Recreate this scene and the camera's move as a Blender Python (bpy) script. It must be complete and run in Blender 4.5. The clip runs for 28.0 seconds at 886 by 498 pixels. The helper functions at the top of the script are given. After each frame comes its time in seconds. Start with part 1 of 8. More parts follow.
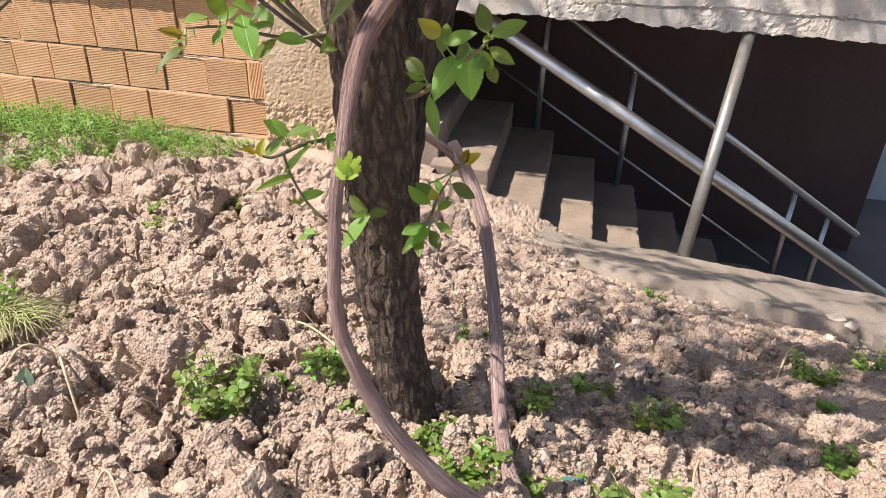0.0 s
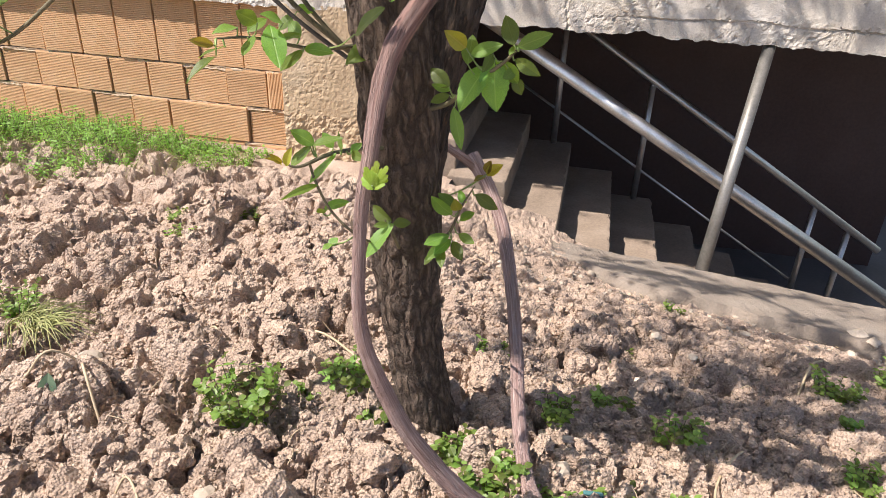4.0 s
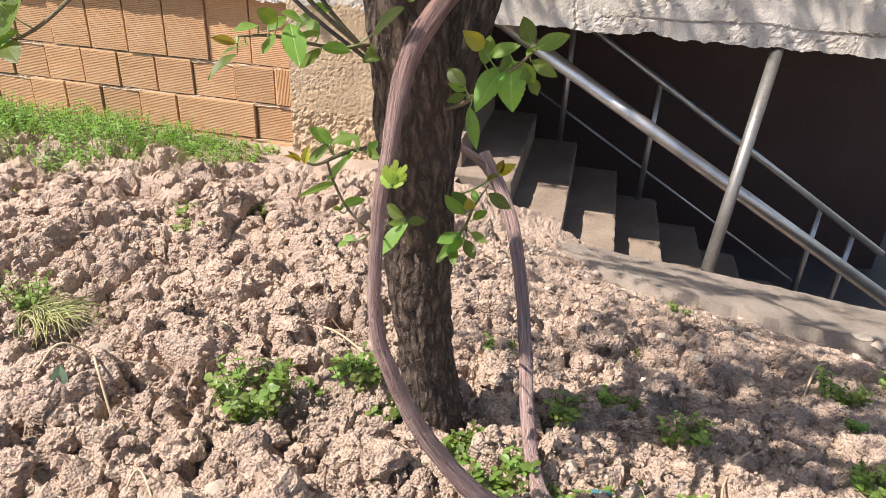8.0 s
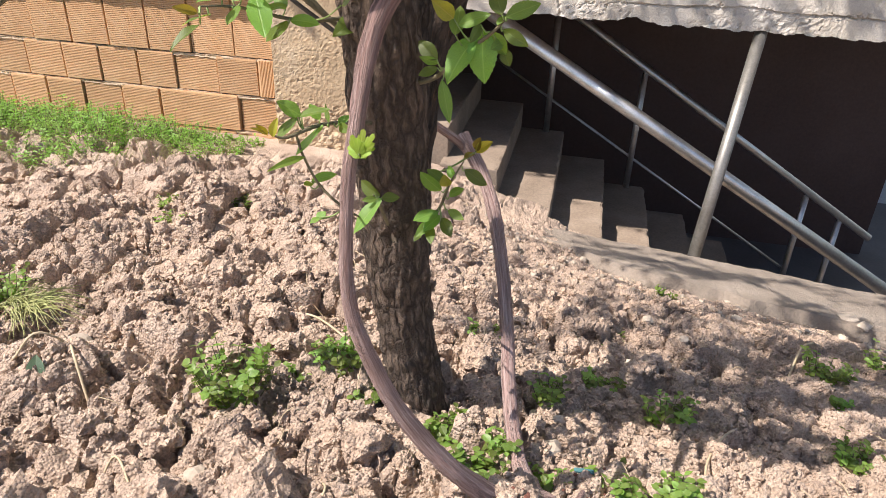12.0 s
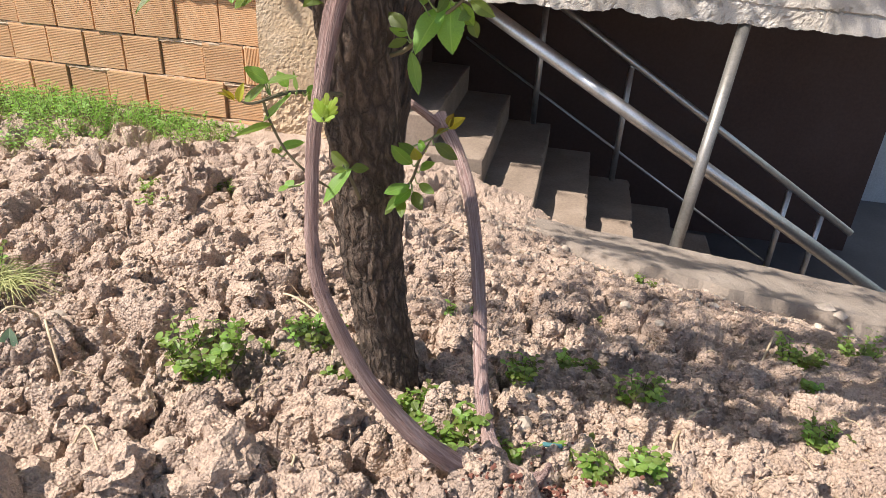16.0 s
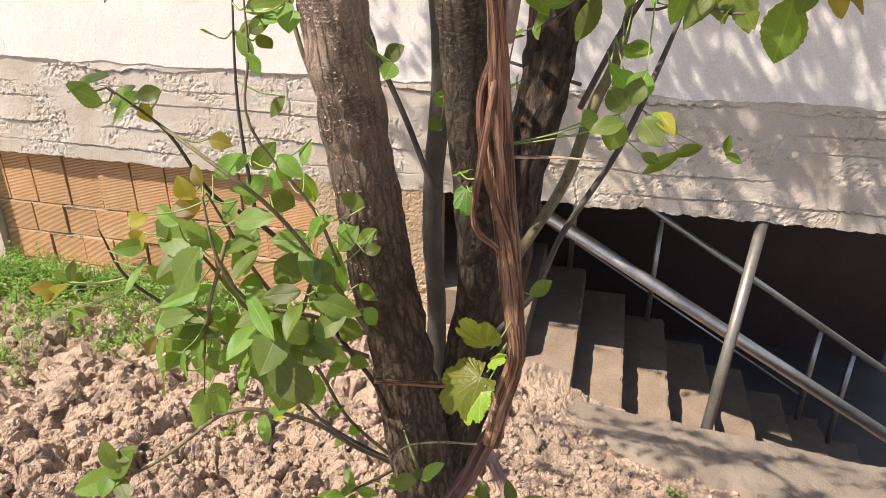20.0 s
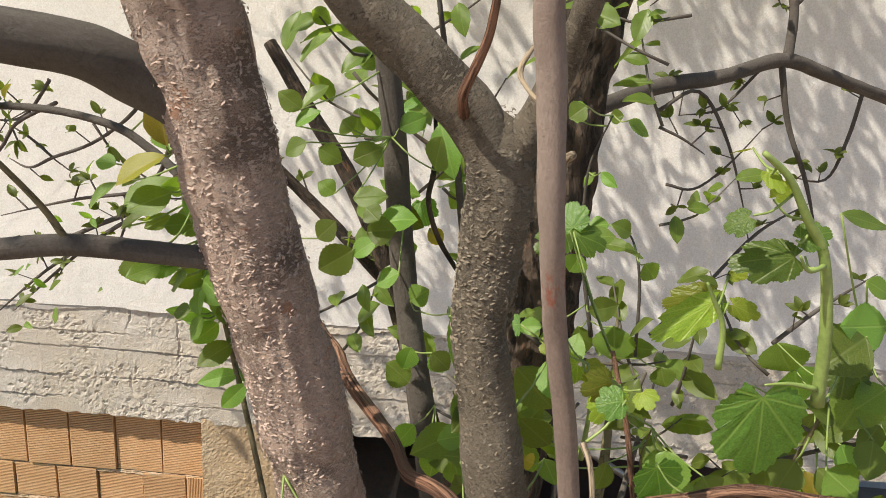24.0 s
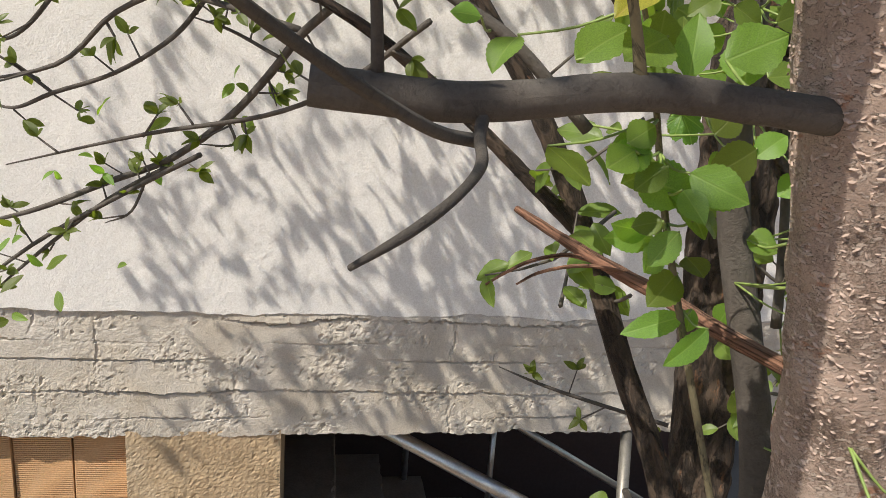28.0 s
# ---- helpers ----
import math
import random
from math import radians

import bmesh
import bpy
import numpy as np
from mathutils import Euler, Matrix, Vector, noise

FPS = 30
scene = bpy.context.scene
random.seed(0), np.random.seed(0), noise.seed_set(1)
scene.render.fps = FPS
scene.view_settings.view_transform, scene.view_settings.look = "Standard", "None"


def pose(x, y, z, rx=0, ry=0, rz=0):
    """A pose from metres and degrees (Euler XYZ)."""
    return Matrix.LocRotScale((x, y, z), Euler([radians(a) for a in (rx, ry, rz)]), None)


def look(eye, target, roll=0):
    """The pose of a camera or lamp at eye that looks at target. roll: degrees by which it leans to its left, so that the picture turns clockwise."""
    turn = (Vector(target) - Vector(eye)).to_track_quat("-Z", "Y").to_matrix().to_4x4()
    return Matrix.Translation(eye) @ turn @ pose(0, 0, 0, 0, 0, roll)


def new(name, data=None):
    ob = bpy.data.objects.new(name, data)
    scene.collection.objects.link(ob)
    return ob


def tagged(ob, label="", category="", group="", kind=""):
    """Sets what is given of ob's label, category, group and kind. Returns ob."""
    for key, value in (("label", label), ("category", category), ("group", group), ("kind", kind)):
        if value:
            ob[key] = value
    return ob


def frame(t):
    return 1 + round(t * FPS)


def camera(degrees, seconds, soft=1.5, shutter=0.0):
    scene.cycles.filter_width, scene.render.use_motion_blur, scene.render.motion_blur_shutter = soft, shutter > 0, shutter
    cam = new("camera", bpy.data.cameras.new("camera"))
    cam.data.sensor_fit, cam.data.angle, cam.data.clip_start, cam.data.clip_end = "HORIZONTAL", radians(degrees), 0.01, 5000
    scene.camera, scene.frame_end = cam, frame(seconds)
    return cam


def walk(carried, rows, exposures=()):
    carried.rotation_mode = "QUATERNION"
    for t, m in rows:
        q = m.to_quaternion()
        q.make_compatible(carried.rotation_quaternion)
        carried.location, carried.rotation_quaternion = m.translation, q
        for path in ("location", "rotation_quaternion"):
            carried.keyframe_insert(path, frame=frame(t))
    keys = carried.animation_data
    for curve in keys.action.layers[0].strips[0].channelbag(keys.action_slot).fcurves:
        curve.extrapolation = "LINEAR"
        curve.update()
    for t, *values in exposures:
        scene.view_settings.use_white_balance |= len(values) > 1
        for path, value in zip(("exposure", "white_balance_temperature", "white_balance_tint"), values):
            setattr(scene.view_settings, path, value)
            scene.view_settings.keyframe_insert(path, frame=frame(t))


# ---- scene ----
cam = camera(63.3, 28.0, soft=0.75)
PATH = [
    (0, (0.701, -3.014, 0.83), (0.4, -1.288, -0.134), 2.5),
    (0.5, (0.702, -3.019, 0.837), (0.4, -1.278, -0.1), 2.3),
    (1, (0.707, -3.015, 0.835), (0.416, -1.273, -0.104), 2.2),
    (1.5, (0.704, -3.013, 0.832), (0.385, -1.28, -0.113), 1.7),
    (2, (0.7, -3.016, 0.834), (0.369, -1.282, -0.107), 1.5),
    (2.5, (0.698, -3.015, 0.833), (0.381, -1.274, -0.098), 2.1),
    (3, (0.696, -3.017, 0.833), (0.378, -1.272, -0.091), 2.4),
    (3.5, (0.692, -3.017, 0.831), (0.351, -1.28, -0.099), 2.4),
    (5.5, (0.686, -3.017, 0.827), (0.345, -1.29, -0.121), 2.6),
    (6, (0.681, -3.022, 0.83), (0.34, -1.289, -0.109), 2.7),
    (6.5, (0.68, -3.021, 0.829), (0.339, -1.295, -0.121), 2.8),
    (7, (0.678, -3.023, 0.829), (0.314, -1.303, -0.124), 2.7),
    (7.5, (0.677, -3.026, 0.831), (0.32, -1.303, -0.119), 2.9),
    (8, (0.676, -3.026, 0.832), (0.329, -1.297, -0.111), 3.1),
    (8.5, (0.679, -3.022, 0.826), (0.356, -1.299, -0.137), 3.1),
    (9, (0.68, -3.019, 0.822), (0.34, -1.308, -0.155), 2.7),
    (9.5, (0.699, -3.011, 0.791), (0.375, -1.34, -0.258), 3),
    (10, (0.714, -3, 0.783), (0.422, -1.331, -0.28), 3.1),
    (10.5, (0.71, -3.004, 0.792), (0.398, -1.322, -0.245), 2.7),
    (11, (0.702, -3.011, 0.805), (0.38, -1.301, -0.181), 2.4),
    (11.5, (0.698, -3.018, 0.812), (0.372, -1.295, -0.149), 2.4),
    (13.5, (0.703, -3.028, 0.772), (0.392, -1.293, -0.172), 3),
    (14, (0.696, -3.032, 0.787), (0.381, -1.293, -0.149), 3.3),
    (14.5, (0.717, -3.046, 0.775), (0.424, -1.307, -0.168), 3.4),
    (15, (0.734, -3.038, 0.743), (0.422, -1.346, -0.276), 2.9),
    (15.5, (0.734, -3.03, 0.757), (0.452, -1.311, -0.226), 3.7),
    (16, (0.733, -3.04, 0.783), (0.435, -1.311, -0.178), 3.5),
    (16.5, (0.734, -3.042, 0.792), (0.417, -1.296, -0.129), 3.1),
    (17, (0.722, -3.037, 0.887), (0.357, -1.248, 0.071), 1.4),
    (17.5, (0.717, -3.06, 0.948), (0.307, -1.222, 0.274), 0.8),
    (18, (0.698, -3.069, 0.998), (0.267, -1.206, 0.411), 2.1),
    (18.5, (0.674, -3.057, 1.024), (0.213, -1.195, 0.461), 1.7),
    (19, (0.654, -3.027, 1.078), (0.226, -1.151, 0.531), 2.3),
    (19.5, (0.651, -2.998, 1.253), (0.19, -1.205, 0.496), 1.2),
    (20, (0.683, -3.011, 1.467), (0.261, -1.259, 0.601), 0.4),
    (20.5, (0.72, -3.027, 1.651), (0.265, -1.294, 0.762), 0.2),
    (21, (0.72, -3.018, 1.706), (0.251, -1.275, 0.846), 2),
    (21.5, (0.666, -2.964, 1.719), (0.312, -1.133, 0.995), 0.6),
    (23.5, (0.523, -2.84, 1.798), (0.442, -0.919, 1.247), 4.1),
    (24, (0.485, -2.807, 1.839), (0.38, -0.87, 1.353), 3.4),
    (24.5, (0.455, -2.79, 1.854), (0.372, -0.836, 1.439), 3.6),
    (25, (0.412, -2.79, 1.838), (0.333, -0.824, 1.476), 4.4),
    (25.5, (0.366, -2.792, 1.805), (0.306, -0.82, 1.478), 5.1),
    (26, (0.333, -2.812, 1.787), (0.294, -0.847, 1.416), 6.2),
    (26.5, (0.315, -2.824, 1.764), (0.243, -0.872, 1.336), 5.3),
    (27, (0.273, -2.78, 1.736), (0.229, -0.842, 1.241), 4.1),
    (27.5, (0.161, -2.637, 1.714), (0.393, -0.721, 1.19), 3.3),
    (28, (0.043, -2.617, 1.699), (0.365, -0.703, 1.219), 4.2),
]
walk(cam, [(t, look(eye, target, roll)) for t, eye, target, roll in PATH], ((0, 0.85, 6300, 16), (16.5, 0.85, 6300, 15), (18, 0.83, 6650, 14), (19, 0.75, 6800, 15), (22, 0.63, 6900, 18), (24, 0.38, 6800, 9), (26, 0.31, 6600, 10), (28, 0.26, 6550, 10)))

# ---- world, sun, exposure ----
SUN_WAY = Vector((0.66, 0.40, -1.0)).normalized()
world = bpy.data.worlds.new("sky")
scene.world = world
world.use_nodes = True
wn, wl = world.node_tree.nodes, world.node_tree.links
sky = wn.new("ShaderNodeTexSky")
sky.sky_type, sky.sun_disc = "NISHITA", False
sky.sun_elevation = math.asin(-SUN_WAY.z)
sky.sun_rotation = math.atan2(-SUN_WAY.x, -SUN_WAY.y)
wl.new(sky.outputs[0], wn["Background"].inputs[0])
wn["Background"].inputs[1].default_value = 0.10
sun_data = bpy.data.lights.new("sun", "SUN")
sun_data.energy, sun_data.angle, sun_data.color = 5.0, radians(0.5), (1.0, 0.93, 0.82)
sun = new("sun", sun_data)
sun.matrix_world = look((-8, -4, 12), Vector((-8, -4, 12)) + SUN_WAY)

# ---- materials ----


def mat(name, base, rough=0.8, metal=0.0):
    m = bpy.data.materials.new(name)
    m.use_nodes = True
    b = m.node_tree.nodes["Principled BSDF"]
    b.inputs["Base Color"].default_value = (*base, 1)
    b.inputs["Roughness"].default_value = rough
    b.inputs["Metallic"].default_value = metal
    return m, m.node_tree.nodes, m.node_tree.links, b


def grain(nodes, links, scale, detail=6.0, rough=0.6, coords=None, stretch=None):
    """A noise texture in object or world metres."""
    n = nodes.new("ShaderNodeTexNoise")
    n.inputs["Scale"].default_value, n.inputs["Detail"].default_value, n.inputs["Roughness"].default_value = scale, detail, rough
    c = coords or nodes.new("ShaderNodeTexCoord").outputs["Object"]
    if stretch:
        mp = nodes.new("ShaderNodeMapping")
        mp.inputs["Scale"].default_value = stretch
        links.new(c, mp.inputs[0])
        c = mp.outputs[0]
    links.new(c, n.inputs["Vector"])
    return n.outputs["Fac"]


def ramp(nodes, links, fac, stops):
    r = nodes.new("ShaderNodeValToRGB")
    e = r.color_ramp.elements
    while len(e) < len(stops):
        e.new(0.5)
    for el, (p, c) in zip(e, stops):
        el.position, el.color = p, (*c, 1)
    links.new(fac, r.inputs[0])
    return r.outputs[0]


def mixed(nodes, links, fac, a, b, mode="MIX"):
    m = nodes.new("ShaderNodeMix")
    m.data_type, m.blend_type = "RGBA", mode
    for s, v in ((m.inputs[0], fac), (m.inputs[6], a), (m.inputs[7], b)):
        if isinstance(v, (int, float)):
            s.default_value = v
        elif isinstance(v, tuple):
            s.default_value = (*v, 1)
        else:
            links.new(v, s)
    return m.outputs[2]


def bumped(nodes, links, bsdf, heights, strength=0.5, distance=0.01):
    last = None
    for h, s in heights:
        b = nodes.new("ShaderNodeBump")
        b.inputs["Strength"].default_value, b.inputs["Distance"].default_value = strength * abs(s), distance
        b.invert = s < 0
        links.new(h, b.inputs["Height"])
        if last:
            links.new(last, b.inputs["Normal"])
        last = b.outputs[0]
    links.new(last, bsdf.inputs["Normal"])


def surface(name, dark, mid, light, big, small, rough=0.85, bump=0.5, distance=0.004, stretch=None, per_object=0.0, crumbs=0.0):
    """A mottled surface: blotches at one scale, grain at another, relief from both."""
    m, n, l, b = mat(name, mid, rough)
    f1 = grain(n, l, big, 5, 0.6, stretch=stretch)
    f2 = grain(n, l, small, 8, 0.7, stretch=stretch)
    if crumbs:
        v = n.new("ShaderNodeTexVoronoi")
        v.inputs["Scale"].default_value = crumbs
        l.new(n.new("ShaderNodeTexCoord").outputs["Object"], v.inputs["Vector"])
    c1 = ramp(n, l, f1, ((0.3, dark), (0.52, mid), (0.72, light)))
    c2 = ramp(n, l, f2, ((0.3, tuple(x * (0.42 if crumbs else 0.6) for x in mid)), (0.7, tuple(min(1, x * (1.5 if crumbs else 1.35)) for x in mid))))
    c = mixed(n, l, 0.45, c1, c2)
    if per_object:
        o = n.new("ShaderNodeObjectInfo")
        hsv = n.new("ShaderNodeHueSaturation")
        mr = n.new("ShaderNodeMapRange")
        mr.inputs[3].default_value, mr.inputs[4].default_value = 1 - per_object, 1 + per_object
        l.new(o.outputs["Random"], mr.inputs[0])
        l.new(mr.outputs[0], hsv.inputs["Value"])
        l.new(c, hsv.inputs["Color"])
        c = hsv.outputs[0]
    l.new(c, b.inputs["Base Color"])
    bumped(n, l, b, ((f1, 0.5), (f2, 1.0)) + (((v.outputs["Distance"], -1.0),) if crumbs else ()), bump, distance)
    return m


SOIL = surface("soil", (0.22, 0.156, 0.114), (0.505, 0.38, 0.288), (0.68, 0.53, 0.408), 4, 210, 0.95, 1.0, 0.0055, crumbs=175)
CONCRETE = surface("rough_concrete", (0.46, 0.385, 0.285), (0.56, 0.51, 0.44), (0.61, 0.58, 0.55), 3.5, 150, 0.9, 1.0, 0.006)
PIER = surface("sandy_concrete", (0.30, 0.21, 0.12), (0.43, 0.32, 0.20), (0.49, 0.40, 0.29), 4, 80, 0.9, 0.8, 0.004)
PLASTER = surface("white_plaster", (0.76, 0.73, 0.68), (0.82, 0.79, 0.74), (0.85, 0.82, 0.77), 2.5, 170, 0.9, 1.0, 0.0045)
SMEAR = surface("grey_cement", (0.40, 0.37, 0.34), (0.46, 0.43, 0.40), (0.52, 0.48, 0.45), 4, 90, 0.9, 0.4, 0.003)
BRICK = surface("hollow_brick", (0.47, 0.265, 0.125), (0.565, 0.34, 0.175), (0.625, 0.415, 0.24), 9, 120, 0.9, 0.3, 0.002, per_object=0.08)
MORTAR = surface("mortar", (0.36, 0.25, 0.16), (0.50, 0.37, 0.25), (0.58, 0.45, 0.32), 20, 130, 0.95, 0.9, 0.004)
STEP = surface("stair_concrete", (0.16, 0.12, 0.086), (0.26, 0.20, 0.148), (0.38, 0.305, 0.235), 5, 80, 0.8, 0.7, 0.004)
CURB = surface("curb_concrete", (0.20, 0.16, 0.125), (0.29, 0.24, 0.19), (0.39, 0.33, 0.27), 5, 120, 0.9, 1.0, 0.008)
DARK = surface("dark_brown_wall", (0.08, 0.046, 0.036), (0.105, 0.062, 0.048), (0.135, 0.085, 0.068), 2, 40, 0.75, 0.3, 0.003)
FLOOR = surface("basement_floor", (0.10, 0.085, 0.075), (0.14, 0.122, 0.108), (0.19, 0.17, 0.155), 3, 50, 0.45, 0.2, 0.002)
PALE = surface("pale_grey_wall", (0.50, 0.52, 0.50), (0.62, 0.64, 0.62), (0.70, 0.72, 0.70), 3, 60, 0.8, 0.3, 0.003)
STEEL = surface("scuffed_steel_tube", (0.42, 0.40, 0.38), (0.60, 0.585, 0.56), (0.74, 0.725, 0.70), 12, 140, 0.38, 0.3, 0.001)
STEEL.node_tree.nodes["Principled BSDF"].inputs["Metallic"].default_value = 0.92
PAINTED = surface("worn_painted_steel", (0.15, 0.14, 0.12), (0.27, 0.255, 0.225), (0.36, 0.335, 0.30), 14, 120, 0.45, 0.3, 0.001)
PAINTED.node_tree.nodes["Principled BSDF"].inputs["Metallic"].default_value = 0.6


# ---- builders ----


def linked(name, verts, faces, material, parent=None, label="", smooth=False):
    me = bpy.data.meshes.new(name)
    me.from_pydata([tuple(v) for v in verts], [], [tuple(f) for f in faces])
    me.materials.append(material)
    if smooth:
        me.polygons.foreach_set("use_smooth", [True] * len(me.polygons))
    me.update()
    ob = new(name, me)
    if parent:
        ob.parent = parent
    if label:
        tagged(ob, label)
    return ob


def part(name, bm, material, parent, label="", smooth=False):
    me = bpy.data.meshes.new(name)
    bmesh.ops.recalc_face_normals(bm, faces=bm.faces)
    bm.to_mesh(me)
    bm.free()
    me.materials.append(material)
    if smooth:
        me.polygons.foreach_set("use_smooth", [True] * len(me.polygons))
    ob = new(name, me)
    if parent:
        ob.parent = parent
    if label:
        tagged(ob, label)
    return ob


def box(x0, x1, y0, y1, z0, z1, bevel=0.0):
    bm = bmesh.new()
    bmesh.ops.create_cube(bm, size=1, matrix=Matrix.Translation(((x0 + x1) / 2, (y0 + y1) / 2, (z0 + z1) / 2)) @ Matrix.Diagonal((x1 - x0, y1 - y0, z1 - z0, 1)))
    if bevel:
        bmesh.ops.bevel(bm, geom=bm.edges[:], offset=bevel, segments=2, affect="EDGES", profile=0.6)
    return bm


def thing(name, place, label, category, group="", kind=""):
    e = new(name)
    e.location = place
    e.empty_display_size = 0.05
    return tagged(e, label, category, group, kind)


def n3(x, y, z=0.0, s=1.0, seed=0.0):
    return noise.noise((x * s + seed, y * s + seed * 1.7, z * s - seed))


def spline(points, steps):
    """A Catmull-Rom line through (x, y, z, radius) rows."""
    p = [np.array(q, float) for q in points]
    p = [2 * p[0] - p[1]] + p + [2 * p[-1] - p[-2]]
    out = []
    for i in range(1, len(p) - 2):
        for k in range(steps):
            t = k / steps
            a, b, c, d = p[i - 1], p[i], p[i + 1], p[i + 2]
            out.append(0.5 * (2 * b + (c - a) * t + (2 * a - 5 * b + 4 * c - d) * t * t + (3 * b - a - 3 * c + d) * t ** 3))
    out.append(p[-2])
    return out


def limb(points, sides=10, steps=6, rough=0.0, seed=0.0, pitch=30.0, furrow=0.0):
    """Vertices and faces of a tapered, knobbly stem through (x, y, z, radius) rows."""
    rows = spline(points, steps)
    verts, faces = [], []
    side = Vector((1, 0.2, 0.1))
    for i, r in enumerate(rows):
        a, b = rows[max(i - 1, 0)], rows[min(i + 1, len(rows) - 1)]
        way = Vector(b[:3] - a[:3]).normalized()
        side = (side - way * side.dot(way)).normalized()
        up = way.cross(side)
        for k in range(sides):
            t = 2 * math.pi * k / sides
            d = side * math.cos(t) + up * math.sin(t)
            q = Vector(r[:3])
            w = 1.0
            if rough:
                w += rough * (noise.noise((q + d * r[3]) * pitch + Vector((seed, 0, 0))) + 0.6 * noise.noise((q * 0.3 + d * r[3] * 1.5) * pitch * 2.5 + Vector((0, seed, 0))))
            if furrow:
                e = Vector((d.x * r[3] * 80 + seed + 1.2 * noise.noise((q.z * 9, seed, 0)), d.y * r[3] * 80, q.z * 6.5))
                deep = 1.0 - min(1.0, max(0.0, (q.z - 0.75) / 0.6))
                w += furrow * deep * (0.5 - 2.2 * max(0.0, 0.22 - abs(noise.noise(e))) + 0.45 * noise.noise(Vector((e.x * 2.3, e.y * 2.3, q.z * 34))))
            verts.append(q + d * max(r[3], 0.0004) * w)
    n = len(rows)
    for i in range(n - 1):
        for k in range(sides):
            k2 = (k + 1) % sides
            faces.append((i * sides + k, i * sides + k2, (i + 1) * sides + k2, (i + 1) * sides + k))
    faces.append(tuple(range(sides - 1, -1, -1)))
    faces.append(tuple((n - 1) * sides + k for k in range(sides)))
    return verts, faces


# ---- ground ----


def ground_height(x, y):
    """Broad lie of the land: flat bed, falling towards the wall and the stairs."""
    f = min(max((y + 2.15) / 2.1, 0.0), 1.0)
    z = -0.01 - 0.40 * f - 0.26 * max(0.0, min(1.6, (x - 0.2) / 1.3)) * f
    z -= 0.04 * max(0.0, min(1.0, (x - 0.62) / 0.2)) * max(0.0, min(1.0, (y + 1.0) / 0.2))
    return z


def axis(stops):
    out = [stops[0][0]]
    for (a, _), (b, d) in zip(stops, stops[1:]):
        k = max(1, round((b - a) / d))
        out += [a + (b - a) * (i + 1) / k for i in range(k)]
    return np.array(out)


def domes(x, y, s, z, seed, flat=2):
    """Rounded lumps with sharp creases, each at its own height; a higher flat gives broader tops."""
    d, p = noise.voronoi((x * s + seed, y * s, z))
    lift = noise.cell(p[0] * 7.3) * 0.9
    return max(0.0, 1.0 - (d[0] / 0.78) ** flat) * (0.55 + lift) + 0.37 * min(1.0, (d[1] - d[0]) * (flat + 1))


def clod_relief(x, y):
    """Tilled lumps, crumbs and pits; trodden and flatter to the right."""
    near = 1.0 - min(1.0, max(0.0, (y + 0.50) / 0.45))
    flat = min(1.0, max(0.0, (x - 0.72) / 0.5)) * 0.62
    flat = max(flat, 0.75 * min(1.0, max(0.0, (x - 0.25) / 0.3)) * min(1.0, max(0.0, (y + 1.5) / 0.4)))
    dry = 1.0 - flat
    fine = 1.0 - 0.6 * min(1.0, max(0.0, (y + 1.5) / 0.6))
    wx, wy = x + 0.018 * n3(x, y, 0, 22, 1), y + 0.018 * n3(x, y, 0, 22, 8)
    h = 0.046 * domes(wx, wy, 7.0, 0.3, 0.0, 4) * dry
    h += 0.019 * domes(wx, wy, 19.0, 1.7, 3.0, 3) * (0.45 + 0.55 * dry)
    h += 0.0115 * domes(wx, wy, 44.0, 5.1, 6.0) * (0.55 + 0.45 * dry) * (0.35 + 0.65 * fine)
    h += 0.0066 * domes(wx, wy, 98.0, 2.1, 9.0) * (0.7 + 0.3 * dry) * fine
    h += (0.0030 * n3(x, y, 0, 150, 4.0) + 0.0018 * n3(x, y, 0, 330, 5.0)) * fine
    h += 0.030 * n3(x, y, 0, 1.9, 2.0) + 0.020 * n3(x, y, 0, 5.0, 9.0) * dry
    pit = max(0.0, n3(x, y, 0, 9.0, 21.0) - 0.30) * 0.20 * dry
    pit += min(0.024, max(0.0, n3(x, y, 0, 26.0, 33.0) - 0.22) * 0.12) * (0.3 + 0.7 * dry)
    d, _ = noise.voronoi((wx * 6.2 + 11.0, wy * 6.2, 0.9))
    pit += 0.030 * max(0.0, 1.0 - (d[1] - d[0]) * 11.0) * dry
    return (h - 0.064 - pit) * near + 0.012 * (1 - near) * n3(x, y, 0, 12)


def bulge(x, y):
    """How far the lumps swell sideways over the creases between them."""
    wx, wy = x + 0.018 * n3(x, y, 0, 22, 1), y + 0.018 * n3(x, y, 0, 22, 8)
    dx = dy = 0.0
    for s, z, seed, k in ((7.0, 0.3, 0.0, 0.26), (19.0, 1.7, 3.0, 0.36), (44.0, 5.1, 6.0, 0.36)):
        d, p = noise.voronoi((wx * s + seed, wy * s, z))
        w = k * min(1.0, (d[1] - d[0]) * 3.5) / s
        dx += (wx * s + seed - p[0].x) * w
        dy += (wy * s - p[0].y) * w
    keep = min(1.0, max(0.0, (-0.5 - y) / 0.4)) * (1.0 - 0.5 * min(1.0, max(0.0, (x - 0.72) / 0.5)))
    return dx * keep, dy * keep


def ground_at(x, y):
    return ground_height(x, y) + clod_relief(x, y)


def rough_ground(x, y):
    """Trodden garden ground beyond the dug bed."""
    return 0.03 * n3(x, y, 0, 0.6) + 0.022 * n3(x, y, 0, 5.0, 4.0) + 0.012 * n3(x, y, 0, 13.0, 6.0) - 0.03


